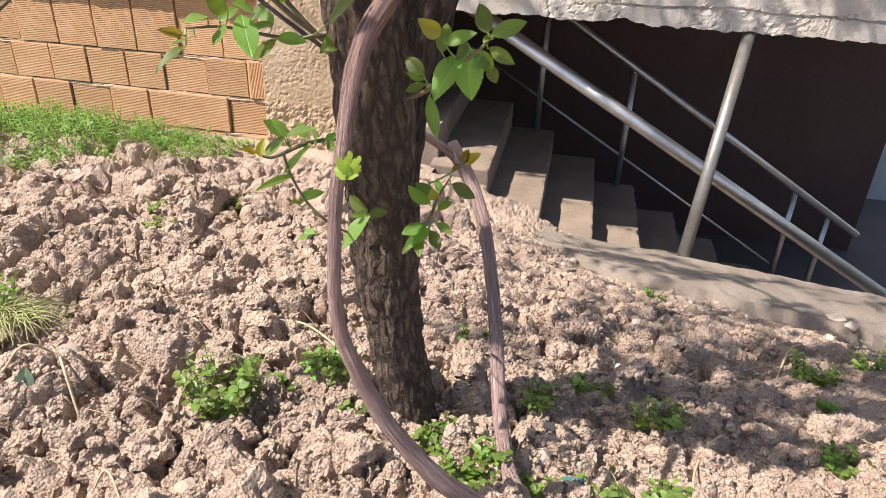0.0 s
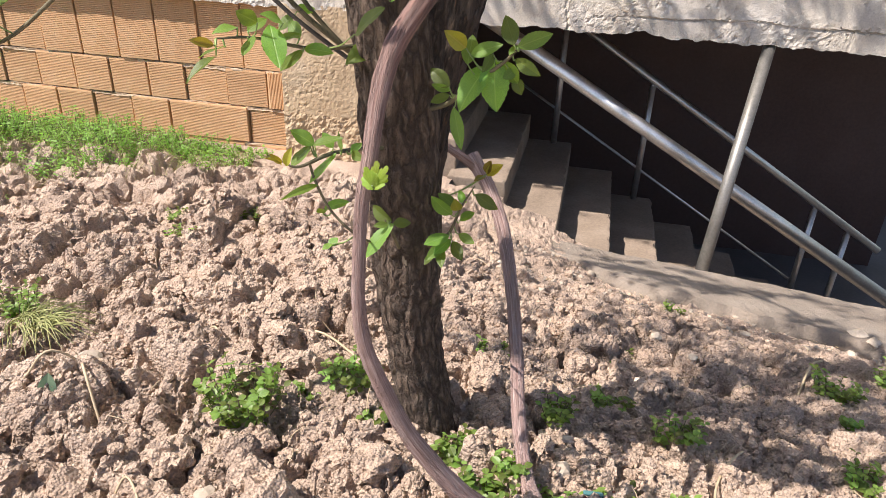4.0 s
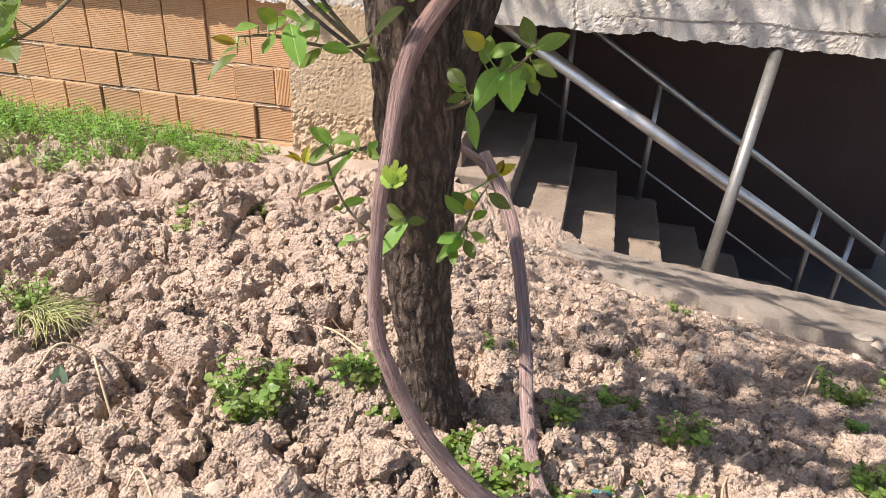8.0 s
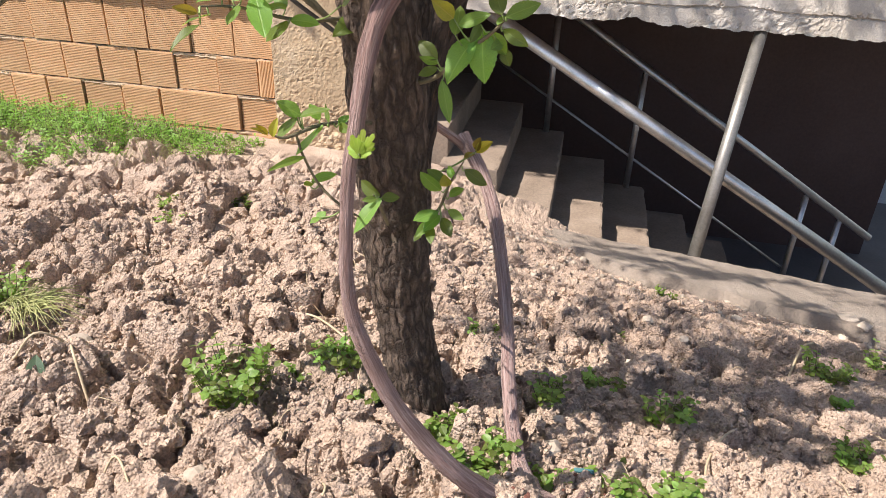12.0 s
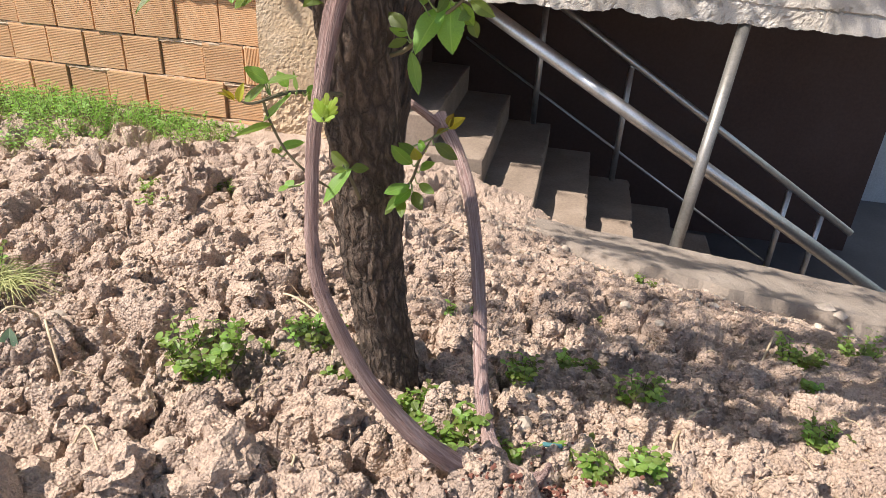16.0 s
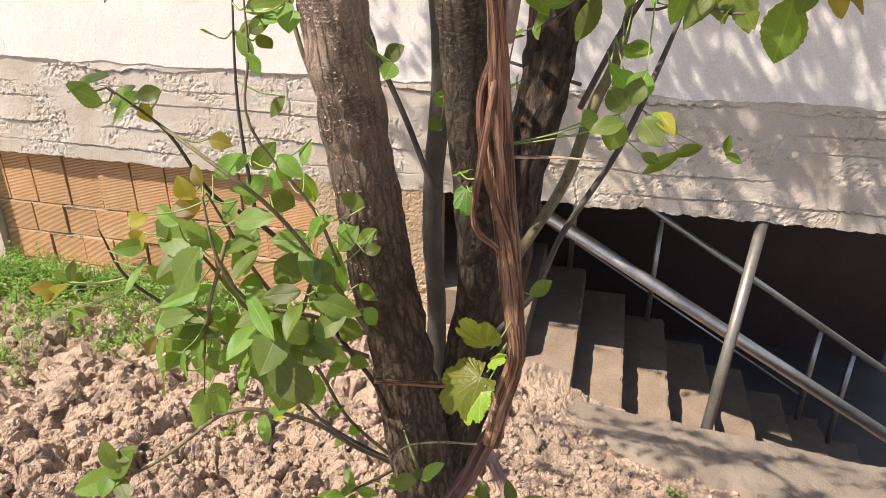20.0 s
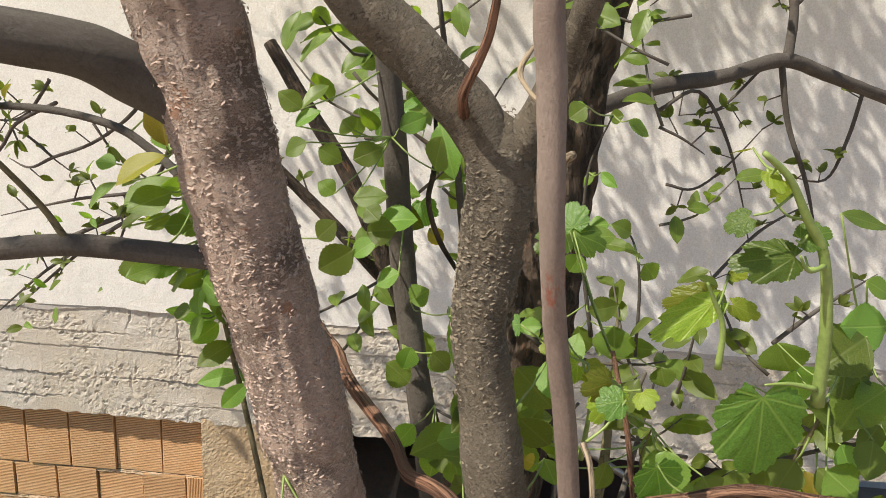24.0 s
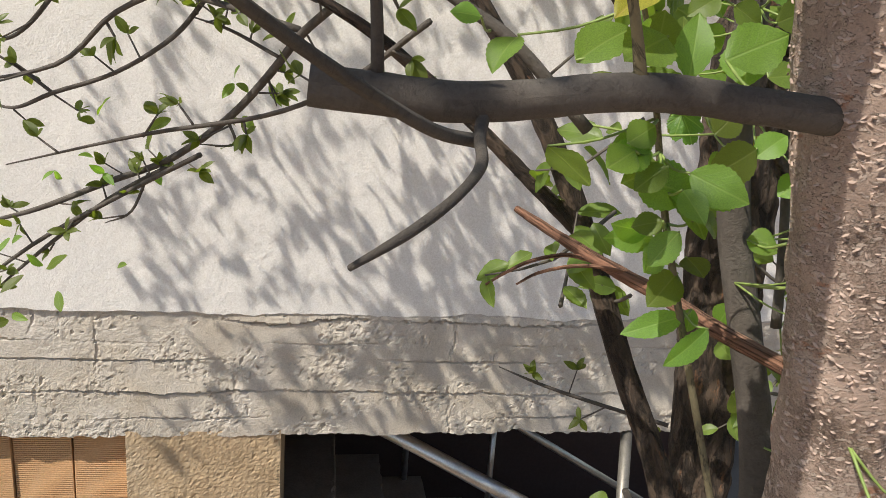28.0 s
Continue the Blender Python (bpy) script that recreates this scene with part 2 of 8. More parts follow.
def soil_edge(x):
    """How far the soil reaches towards the wall and the stairs."""
    for x1, edge in ((-0.09, 0.2), (0.13, -0.02), (0.376, -0.11), (0.62, -0.21), (0.87, -0.33)):
        if x < x1:
            return edge
    return -0.45


gx = axis(((-400, 0), (-40, 60), (-6, 4), (-2.6, 0.12), (-1.2, 0.016), (-0.55, 0.0065), (1.42, 0.0034), (2.4, 0.02), (6, 0.4), (40, 4), (400, 60)))
gy = axis(((-400, 0), (-40, 60), (-6, 4), (-2.9, 0.06), (-2.62, 0.02), (-1.45, 0.0034), (-0.4, 0.006), (0.12, 0.03)))
near_x, near_y = (gx > -2.7) & (gx < 2.5), gy > -3.2
verts = []
for j, y in enumerate(gy):
    for i, x in enumerate(gx):
        if near_x[i] and near_y[j]:
            dx, dy = bulge(x, y)
            k = min(1.0, max(0.0, (y + 2.80) / 0.16))
            verts.append((x + dx * k, y + dy * k, ground_height(x, y) + clod_relief(x, y) * k + rough_ground(x, y) * (1 - k)))
        else:
            verts.append((x, y, ground_height(x, y) + rough_ground(x, y)))
nx = len(gx)
faces = []
for j in range(len(gy) - 1):
    for i in range(nx - 1):
        if gy[j + 1] > soil_edge(gx[i]):
            continue
        faces.append((j * nx + i, j * nx + i + 1, (j + 1) * nx + i + 1, (j + 1) * nx + i))
ground = linked("ground", verts, faces, SOIL)
tagged(ground, "dry tilled brown garden soil with crumbly clods", "soil", kind="structure")

# ---- house wall ----
BAND_LOW, BAND_TOP = 0.268, 0.765
BRICK_X0, BRICK_X1, OPEN_X = -2.62, -0.686, -0.107


def band_bottom(x):
    n = 0.012 * n3(x, 0, 0, 5, 3) + 0.008 * n3(x, 0, 0, 22, 7) + 0.004 * n3(x, 0, 0, 60, 1)
    chip = 0.018 * math.exp(-((x - 0.86) / 0.05) ** 2)
    return BAND_LOW + n + chip


def layer_edges(x, z):
    """Ragged lower edges of cement skins, each a little proud of what lies below it, and a few upright cracks."""
    d = 0.0
    for z0, amp, s, k in ((0.745, 0.030, 3.2, 0.010), (0.655, 0.012, 2.6, 0.0045), (0.585, 0.008, 2.2, 0.0045), (0.455, 0.022, 2.8, 0.009), (0.345, 0.016, 3.6, 0.0055)):
        line = z0 + amp * n3(x, z0, 0, s, 5) + 0.35 * amp * n3(x, z0, 0, 17, 8) + 0.22 * amp * n3(x, z0, 0, 55, 2)
        there = min(1.0, max(0.0, 1.8 * n3(x, z0, 0, 1.9, 11 + z0 * 30) + 0.55))
        if z > line:
            d += k * there * math.exp(-(z - line) / 0.045)
        elif z > line - 0.007:
            d -= (0.4 * k + 0.006 * min(1.0, max(0.0, 3 * n3(x, z0, 0, 4.5, 40) + 0.5))) * there
    for x0 in (-0.99, -0.78, -0.30, 0.56, 1.62):
        line = x0 + 0.03 * n3(z, x0, 0, 9, 3) + 0.008 * n3(z, x0, 0, 40, 3)
        if abs(x - line) < 0.005:
            d -= 0.006 * min(1.0, max(0.0, 2 * n3(z, x0, 0, 5, 2) + 0.3))
    return d


def band_relief(x, z):
    mask = min(1.0, max(0.15, 0.5 + 1.5 * n3(x, z * 1.6, 0, 4.5, 12)))
    rough = 0.0052 * mask * noise.fractal((x * 42, z * 42, 2.0), 0.8, 2.1, 4) + 0.003 * n3(x, z, 0, 10, 4)
    hole = 0.006 if n3(x, z, 0, 45, 31) > 0.42 and mask > 0.5 else 0.0
    return rough + layer_edges(x, z) - hole


def sheet(name, xs, zs, front, back, material, parent=None, label="", low=None, high=None):
    """A slab that faces -y: a relief front with closed edges. front(x, z) is how far it stands out."""
    verts, faces = [], []
    n, m = len(xs), len(zs)
    for j, z in enumerate(zs):
        t = j / (m - 1)
        for x in xs:
            lo, hi = (low(x) if low else zs[0]), (high(x) if high else zs[-1])
            zz = lo + (hi - lo) * (z - zs[0]) / (zs[-1] - zs[0])
            verts.append((x, -front(x, zz), zz))
    for j in range(m - 1):
        for i in range(n - 1):
            faces.append((j * n + i, j * n + i + 1, (j + 1) * n + i + 1, (j + 1) * n + i))
    edge = [i for i in range(n)] + [j * n + n - 1 for j in range(1, m)] + [(m - 1) * n + i for i in range(n - 2, -1, -1)] + [j * n for j in range(m - 2, 0, -1)]
    base = len(verts)
    for e in edge:
        verts.append((verts[e][0], back, verts[e][2]))
    k = len(edge)
    for i in range(k):
        faces.append((edge[(i + 1) % k], edge[i], base + i, base + (i + 1) % k))
    faces.append(tuple(base + i for i in range(k)))
    return linked(name, verts, faces, material, parent, label)


house = thing("wall_north", (0, 0, 0), "house wall with white plaster over rough cast concrete band", "wall", kind="structure")
xs = axis(((-4.2, 0), (-2.4, 0.03), (1.9, 0.0055), (4.2, 0.03)))
sheet("concrete_band", xs, axis(((0.26, 0), (0.79, 0.0055))), band_relief, 0.30, CONCRETE, house, "rough board-marked concrete band with cracks", low=band_bottom)


def plaster_edge(x):
    return 0.775 + 0.016 * n3(x, 0, 0, 2.2, 6) + 0.011 * n3(x, 0, 0, 9, 2) + 0.006 * n3(x, 0, 0, 33, 5)


sheet("plaster", axis(((-4.2, 0), (-2.4, 0.05), (2.2, 0.016), (4.2, 0.05))), axis(((0.77, 0), (1.4, 0.02), (2.6, 0.03), (4.6, 0.2))),
      lambda x, z: 0.009 + 0.0025 * n3(x, z, 0, 5, 1) + 0.0015 * n3(x, z, 0, 30, 3), 0.30, PLASTER, house, "white painted plaster with a ragged lower edge", low=plaster_edge)


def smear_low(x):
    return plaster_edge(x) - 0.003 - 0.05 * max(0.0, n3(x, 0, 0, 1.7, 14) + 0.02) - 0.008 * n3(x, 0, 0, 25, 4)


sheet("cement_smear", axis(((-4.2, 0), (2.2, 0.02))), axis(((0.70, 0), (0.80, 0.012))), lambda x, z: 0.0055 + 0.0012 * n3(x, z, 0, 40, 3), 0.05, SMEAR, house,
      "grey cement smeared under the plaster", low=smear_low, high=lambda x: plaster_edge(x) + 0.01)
sheet("pier", axis(((BRICK_X1, 0), (OPEN_X, 0.0065))), axis(((-0.62, 0), (0.285, 0.007))),
      lambda x, z: band_relief(x, z) * 0.5 + 0.0022 * noise.fractal((x * 70, z * 70, 4.0), 0.8, 2, 4) + 0.006 * n3(x, z, 0, 7, 5) + (0.010 * noise.fractal((x * 30, z * 30, 1), 0.7, 2, 4) if z < -0.2 else 0.0) - 0.002, 0.30, PIER, house, "sandy rough concrete pier")
part("end_pier", box(-4.2, BRICK_X0, 0.0, 0.3, -0.7, 0.285), CONCRETE, house)
# coloured dark so the open brick joints look deeply shaded
part("brick_backing", box(BRICK_X0, BRICK_X1, 0.16, 0.3, -0.7, 0.29), DARK, house)

# ---- stair well ----
well = thing("stairwell", (0.5, 1.0, -1.7), "dark brown painted stairwell under the house", "stairwell", kind="structure")
well_at = Matrix.Translation((-0.5, -1.0, 1.7))


def in_well(name, bm, material, label=""):
    ob = part(name, bm, material, well, label)
    ob.matrix_parent_inverse = well_at
    return ob


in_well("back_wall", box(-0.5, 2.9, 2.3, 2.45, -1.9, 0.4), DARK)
in_well("far_wall", box(2.7, 5.6, 3.4, 3.5, -1.9, 0.4), PALE, "pale grey wall beyond the dark one")
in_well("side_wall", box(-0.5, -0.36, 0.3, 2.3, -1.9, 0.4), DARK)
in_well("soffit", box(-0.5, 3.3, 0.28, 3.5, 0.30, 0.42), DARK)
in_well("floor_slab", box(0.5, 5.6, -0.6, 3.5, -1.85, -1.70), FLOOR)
stairs = thing("stairs", (0.5, 0.3, -1.7), "worn grey concrete stairs going down", "stairs", kind="structure")
RUN, RISE = 0.248, 0.1425
for k in range(-2, 8):
    nose, z = 0.623 + RUN * k, -0.542 - RISE * k
    left = nose - RUN - 0.02 if k > -2 else -0.36
    bm = box(left, nose, {-2: 0.04, -1: -0.05, 0: -0.16, 1: -0.25}.get(k, -0.47), 1.0, -1.70, z, 0.006)
    bmesh.ops.subdivide_edges(bm, edges=[e for e in bm.edges if e.calc_length() > 0.15], cuts=28, use_grid_fill=True)
    for v in bm.verts:
        q = v.co
        if abs(q.x - nose) < 0.01 and q.z > z - 0.02:
            w = max(0.0, noise.noise((q.y * 26, k * 3.1, q.z * 9)))
            v.co += Vector((-0.016 * w, 0, -0.012 * w + 0.002 * noise.noise((q.y * 60, k, 1.0))))
    s = part("step", bm, STEP, stairs)
    s.matrix_parent_inverse = Matrix.Translation((-0.5, -0.3, 1.7))


def curb_top(x):
    return -0.475 - 0.085 * (x - 0.93)


def curb_at(x, y):
    return curb_top(x) - 0.016 - 0.24 * (y + 0.45) + 0.006 * n3(x, y, 0, 7, 2) + 0.0035 * n3(x, y, 0, 28, 5)


bm = bmesh.new()
cx = axis(((0.60, 0), (2.6, 0.018)))
for x in cx:
    inner = -0.405 + 0.016 * n3(x, 0, 0, 6, 3) + 0.012 * n3(x, 0, 0, 24, 3) + 0.005 * n3(x, 0, 0, 70, 6)
    outer = -0.80 + 0.10 * n3(x, 0, 0, 3.1, 7) + 0.035 * n3(x, 0, 0, 13, 4) - 0.10 * min(1.0, max(0.0, (x - 1.0) / 0.6)) + 0.22 * max(0.0, (0.95 - x) / 0.35)
    bm.verts.new((x, inner, -1.4))
    bm.verts.new((x, inner, curb_at(x, inner) - 0.016))
    for k in range(9):
        y = inner - 0.012 + (outer - inner + 0.012) * k / 8
        bm.verts.new((x, y, curb_at(x, y) + 0.004))
    bm.verts.new((x, outer - 0.02, curb_at(x, outer) - 0.035))
    bm.verts.new((x, outer - 0.03, curb_at(x, outer) - 0.25))
bm.verts.ensure_lookup_table()
for i in range(len(cx) - 1):
    for j in range(12):
        bm.faces.new([bm.verts[i * 13 + j], bm.verts[i * 13 + j + 1], bm.verts[(i + 1) * 13 + j + 1], bm.verts[(i + 1) * 13 + j]])
curb = part("curb", bm, CURB, None, smooth=False)
tagged(curb, "broken concrete kerb between the soil and the stairs", "kerb", kind="structure")

# ---- rails ----


def tube(a, b, r, sides=14):
    v, f = limb([(*a, r), (*b, r)], sides, 1)
    bm = bmesh.new()
    vs = [bm.verts.new(p) for p in v]
    for q in f:
        bm.faces.new([vs[i] for i in q])
    return bm


SLOPE = -RISE / RUN * 1.06
rail = thing("stair_railing", (1.2, 1.0, -0.9), "round steel stair railing with thin balusters", "railing")
rail.matrix_world = Matrix.Translation((1.2, 0.97, -0.9))


def on_rail(name, bm, material, label=""):
    ob = part(name, bm, material, rail, label, smooth=True)
    ob.matrix_parent_inverse = Matrix.Translation((-1.2, -0.97, 0.9))
    return ob


def rail_z(x):
    return -0.137 + (x - 1.013) * -0.612


on_rail("handrail", tube((0.1, 0.97, rail_z(0.1)), (2.37, 0.97, rail_z(2.37)), 0.021), STEEL)
on_rail("middle_rod", tube((0.1, 0.97, -0.249 + 0.256 * 0.602), (1.96, 0.97, -1.215), 0.007), STEEL)
for x, k in ((0.52, 0), (1.013, 2), (1.985, 6), (2.19, 7)):
    on_rail("baluster", tube((x, 0.97, -0.542 - RISE * k), (x, 0.97, rail_z(x) - 0.03), 0.017), STEEL)
    on_rail("baluster_neck", tube((x, 0.97, rail_z(x) - 0.05), (x, 0.97, rail_z(x) - 0.005), 0.009), STEEL)
near_rail = thing("near_handrail", (1.3, 0.15, -0.4), "thick scuffed steel tube handrail across the opening", "handrail")
ob = part("tube", tube((0.15, 0.15, 0.30), (2.25, 0.15, -0.90), 0.031), STEEL, near_rail, smooth=True)
ob.matrix_parent_inverse = Matrix.Translation((-1.3, -0.15, 0.4))
ob = part("end_cap", tube((2.25, 0.15, -0.90), (2.262, 0.15, -0.907), 0.033), STEEL, near_rail, smooth=True)
ob.matrix_parent_inverse = Matrix.Translation((-1.3, -0.15, 0.4))
post = part("support_post", tube((1.353, 0.055, 0.30), (1.20, -0.42, -0.56), 0.0245), PAINTED, None, smooth=True)
tagged(post, "leaning painted steel post under the concrete band", "post")

# ---- trees and vine ----


def bark(name, dark, mid, light, cell, bump, red=None, stretch=(1, 0.5, 1), cracks=0.10, deep=0.35, low=None, change=(1.0, 1.45), spots=0.7, flakes=0.0, relief=0.005, plates=False, lines=1.0):
    """Bark along a limb's own length: wandering cracks, fibre, stains. The limb's UV is in metres."""
    m, n, l, b = mat(name, mid, 0.88)
    co = n.new("ShaderNodeTexCoord").outputs["UV"]
    mp = n.new("ShaderNodeMapping")
    mp.inputs["Scale"].default_value = stretch
    l.new(co, mp.inputs[0])
    uv = mp.outputs[0]
    mp2 = n.new("ShaderNodeMapping")
    mp2.inputs["Location"].default_value = (5.3, 2.1, 7.7)
    l.new(uv, mp2.inputs[0])

    def ridge(scale, width):
        t = n.new("ShaderNodeTexNoise")
        t.inputs["Scale"].default_value, t.inputs["Detail"].default_value, t.inputs["Roughness"].default_value = scale, 5, 0.62
        t.inputs["Distortion"].default_value = 0.6
        l.new(uv, t.inputs["Vector"])
        k = n.new("ShaderNodeMath")
        k.operation = "SUBTRACT"
        l.new(t.outputs["Fac"], k.inputs[0])
        k.inputs[1].default_value = 0.5
        k2 = n.new("ShaderNodeMath")
        k2.operation = "ABSOLUTE"
        l.new(k.outputs[0], k2.inputs[0])
        r = n.new("ShaderNodeMapRange")
        r.inputs[1].default_value, r.inputs[2].default_value = 0.0, width
        l.new(k2.outputs[0], r.inputs[0])
        g = n.new("ShaderNodeMapRange")
        g.inputs[1].default_value, g.inputs[2].default_value = 0.46, 0.54
        l.new(grain(n, l, scale * 0.9, 2, 0.5, mp2.outputs[0]), g.inputs[0])
        k3 = n.new("ShaderNodeMath")
        k3.operation = "MAXIMUM"
        l.new(r.outputs[0], k3.inputs[0])
        l.new(g.outputs[0], k3.inputs[1])
        return k3.outputs[0]

    edge = ridge(cell, cracks)
    chips = ridge(cell * 2.3, cracks * 1.3)
    big = grain(n, l, 16, 5, 0.6, uv)
    fine = grain(n, l, cell * 5, 6, 0.75, uv)
    c = ramp(n, l, big, ((0.32, dark), (0.5, mid), (0.68, light)))
    f = ramp(n, l, fine, ((0.28, tuple(x * 0.62 for x in mid)), (0.72, tuple(min(1, x * 1.4) for x in mid))))
    c = mixed(n, l, 0.5, c, f)
    c = mixed(n, l, edge, mixed(n, l, lines, c, tuple(x * deep for x in dark)), c)
    c = mixed(n, l, chips, mixed(n, l, 0.35 * lines, c, tuple(x * 0.8 for x in dark)), c)
    if red:
        patch = n.new("ShaderNodeMapRange")
        patch.inputs[1].default_value, patch.inputs[2].default_value = 0.60, 0.66
        l.new(grain(n, l, cell * spots, 5, 0.7, uv), patch.inputs[0])
        c = mixed(n, l, patch.outputs[0], c, red)
    flake = n.new("ShaderNodeMapRange")
    flake.inputs[1].default_value, flake.inputs[2].default_value = 0.55, 0.585
    l.new(grain(n, l, 210, 2.5, 0.5, mp2.outputs[0], (0.75, 1.35, 1)), flake.inputs[0])
    if flakes:
        # weathered dark growth in patches, broken up by the grain
        moss = n.new("ShaderNodeMapRange")
        moss.inputs[1].default_value, moss.inputs[2].default_value = 0.505, 0.565
        l.new(mixed(n, l, 0.38, grain(n, l, 9, 3, 0.6, mp2.outputs[0]), fine), moss.inputs[0])
        c = mixed(n, l, moss.outputs[0], c, tuple(x * 0.5 for x in dark))
    k0 = n.new("ShaderNodeMath")
    k0.operation = "MULTIPLY"
    l.new(flake.outputs[0], k0.inputs[0])
    k0.inputs[1].default_value = flakes
    c = mixed(n, l, k0.outputs[0], c, light)
    heights = [(edge, 1.0 * lines), (chips, 0.7 * lines), (fine, 0.8), (k0.outputs[0], 3.2)]
    if low:
        # old furrowed bark near the foot, younger bark higher up
        sep = n.new("ShaderNodeSeparateXYZ")
        l.new(n.new("ShaderNodeTexCoord").outputs["Object"], sep.inputs[0])
        rise = n.new("ShaderNodeMapRange")
        rise.inputs[1].default_value, rise.inputs[2].default_value = change
        l.new(sep.outputs[2], rise.inputs[0])
        fibre = grain(n, l, 150, 9, 0.75, co, (1, 0.22, 1)) if plates else grain(n, l, 230, 8, 0.7, co, (1, 0.045, 1))
        old = ramp(n, l, fibre, ((0.34, low[0]), (0.48, low[1]), (0.66, low[2])))
        furrow = fibre
        if plates:
            warp = n.new("ShaderNodeTexNoise")
            warp.inputs["Scale"].default_value, warp.inputs["Detail"].default_value = 60.0, 4.0
            l.new(co, warp.inputs["Vector"])
            bent = mixed(n, l, 0.016, co, warp.outputs["Color"], "ADD")
            plate = n.new("ShaderNodeTexVoronoi")
            plate.feature = "DISTANCE_TO_EDGE"
            plate.inputs["Scale"].default_value = 70.0
            lay = n.new("ShaderNodeMapping")
            lay.inputs["Scale"].default_value = (1.0, 0.24, 1.0)
            l.new(bent, lay.inputs[0])
            l.new(lay.outputs[0], plate.inputs["Vector"])
            gap = n.new("ShaderNodeMapRange")
            gap.inputs[1].default_value, gap.inputs[2].default_value = 0.0, 0.2
            l.new(mixed(n, l, 0.25, plate.outputs["Distance"], fibre, "MULTIPLY"), gap.inputs[0])
            old = mixed(n, l, gap.outputs[0], low[0], old)
            furrow = mixed(n, l, 0.4, gap.outputs[0], fibre)
        c = mixed(n, l, rise.outputs[0], old, c)
        k = n.new("ShaderNodeMath")
        k.operation = "MULTIPLY_ADD"
        l.new(rise.outputs[0], k.inputs[0])
        k.inputs[1].default_value, k.inputs[2].default_value = -1.0, 1.0
        k2 = n.new("ShaderNodeMath")
        k2.operation = "MULTIPLY"
        l.new(k.outputs[0], k2.inputs[0])
        l.new(furrow, k2.inputs[1])
        heights.append((k2.outputs[0], 2.2 if plates else 0.9))
    l.new(c, b.inputs["Base Color"])
    bumped(n, l, b, heights, bump, relief)
    return m


# low: old plated bark, its tones also darkened for shade on the lower stem
BARK = bark("scaly_bark", (0.16, 0.128, 0.092), (0.24, 0.20, 0.148), (0.37, 0.32, 0.25), 150, 1.0, (0.085, 0.066, 0.045), stretch=(0.8, 1.1, 1), cracks=0.04, deep=0.42, spots=0.12, flakes=0.7, relief=0.010, lines=0.5, low=((0.045, 0.032, 0.023), (0.115, 0.083, 0.06), (0.24, 0.18, 0.135)), change=(1.1, 1.55), plates=True)
BARK_DARK = bark("furrowed_bark", (0.045, 0.030, 0.021), (0.088, 0.06, 0.041), (0.155, 0.112, 0.08), 60, 1.0, (0.20, 0.10, 0.05), stretch=(1, 0.4, 1), cracks=0.13)
BARK_MAIN = bark("flaking_trunk_bark", (0.43, 0.31, 0.245), (0.59, 0.442, 0.362), (0.71, 0.58, 0.50), 120, 1.0, (0.48, 0.26, 0.17), stretch=(0.75, 1.1, 1), cracks=0.035, deep=0.50, spots=0.22, flakes=0.75, relief=0.009, lines=0.3, low=((0.095, 0.065, 0.046), (0.205, 0.143, 0.10), (0.36, 0.268, 0.20)), plates=True)
BARK_GREY = bark("smooth_grey_bark", (0.062, 0.052, 0.044), (0.10, 0.086, 0.073), (0.18, 0.16, 0.138), 70, 0.9, stretch=(0.7, 0.8, 1), cracks=0.03, deep=0.7, lines=0.35)
BARK_GREEN = bark("young_green_bark", (0.09, 0.08, 0.045), (0.16, 0.135, 0.075), (0.22, 0.19, 0.11), 60, 0.3, cracks=0.03, deep=0.7)
BARK_DRY = bark("dry_twig", (0.24, 0.18, 0.12), (0.38, 0.30, 0.21), (0.50, 0.42, 0.31), 90, 0.4, stretch=(1, 0.2, 1), cracks=0.04)
CANE = bark("vine_bark", (0.12, 0.055, 0.04), (0.22, 0.11, 0.08), (0.36, 0.22, 0.17), 110, 0.9, stretch=(1, 0.06, 1), cracks=0.07, deep=0.5, low=((0.24, 0.14, 0.12), (0.40, 0.265, 0.23), (0.58, 0.44, 0.395)), change=(0.5, 0.8))
CANE_RED = bark("red_vine_bark", (0.19, 0.08, 0.045), (0.36, 0.185, 0.115), (0.54, 0.37, 0.26), 130, 1.0, stretch=(1, 0.05, 1), cracks=0.09)
CANE_PALE = bark("smooth_cane", (0.15, 0.11, 0.092), (0.25, 0.19, 0.16), (0.36, 0.29, 0.25), 70, 0.8, (0.30, 0.11, 0.07), stretch=(1, 0.6, 1), cracks=0.03, deep=0.6, spots=0.4, lines=0.08)


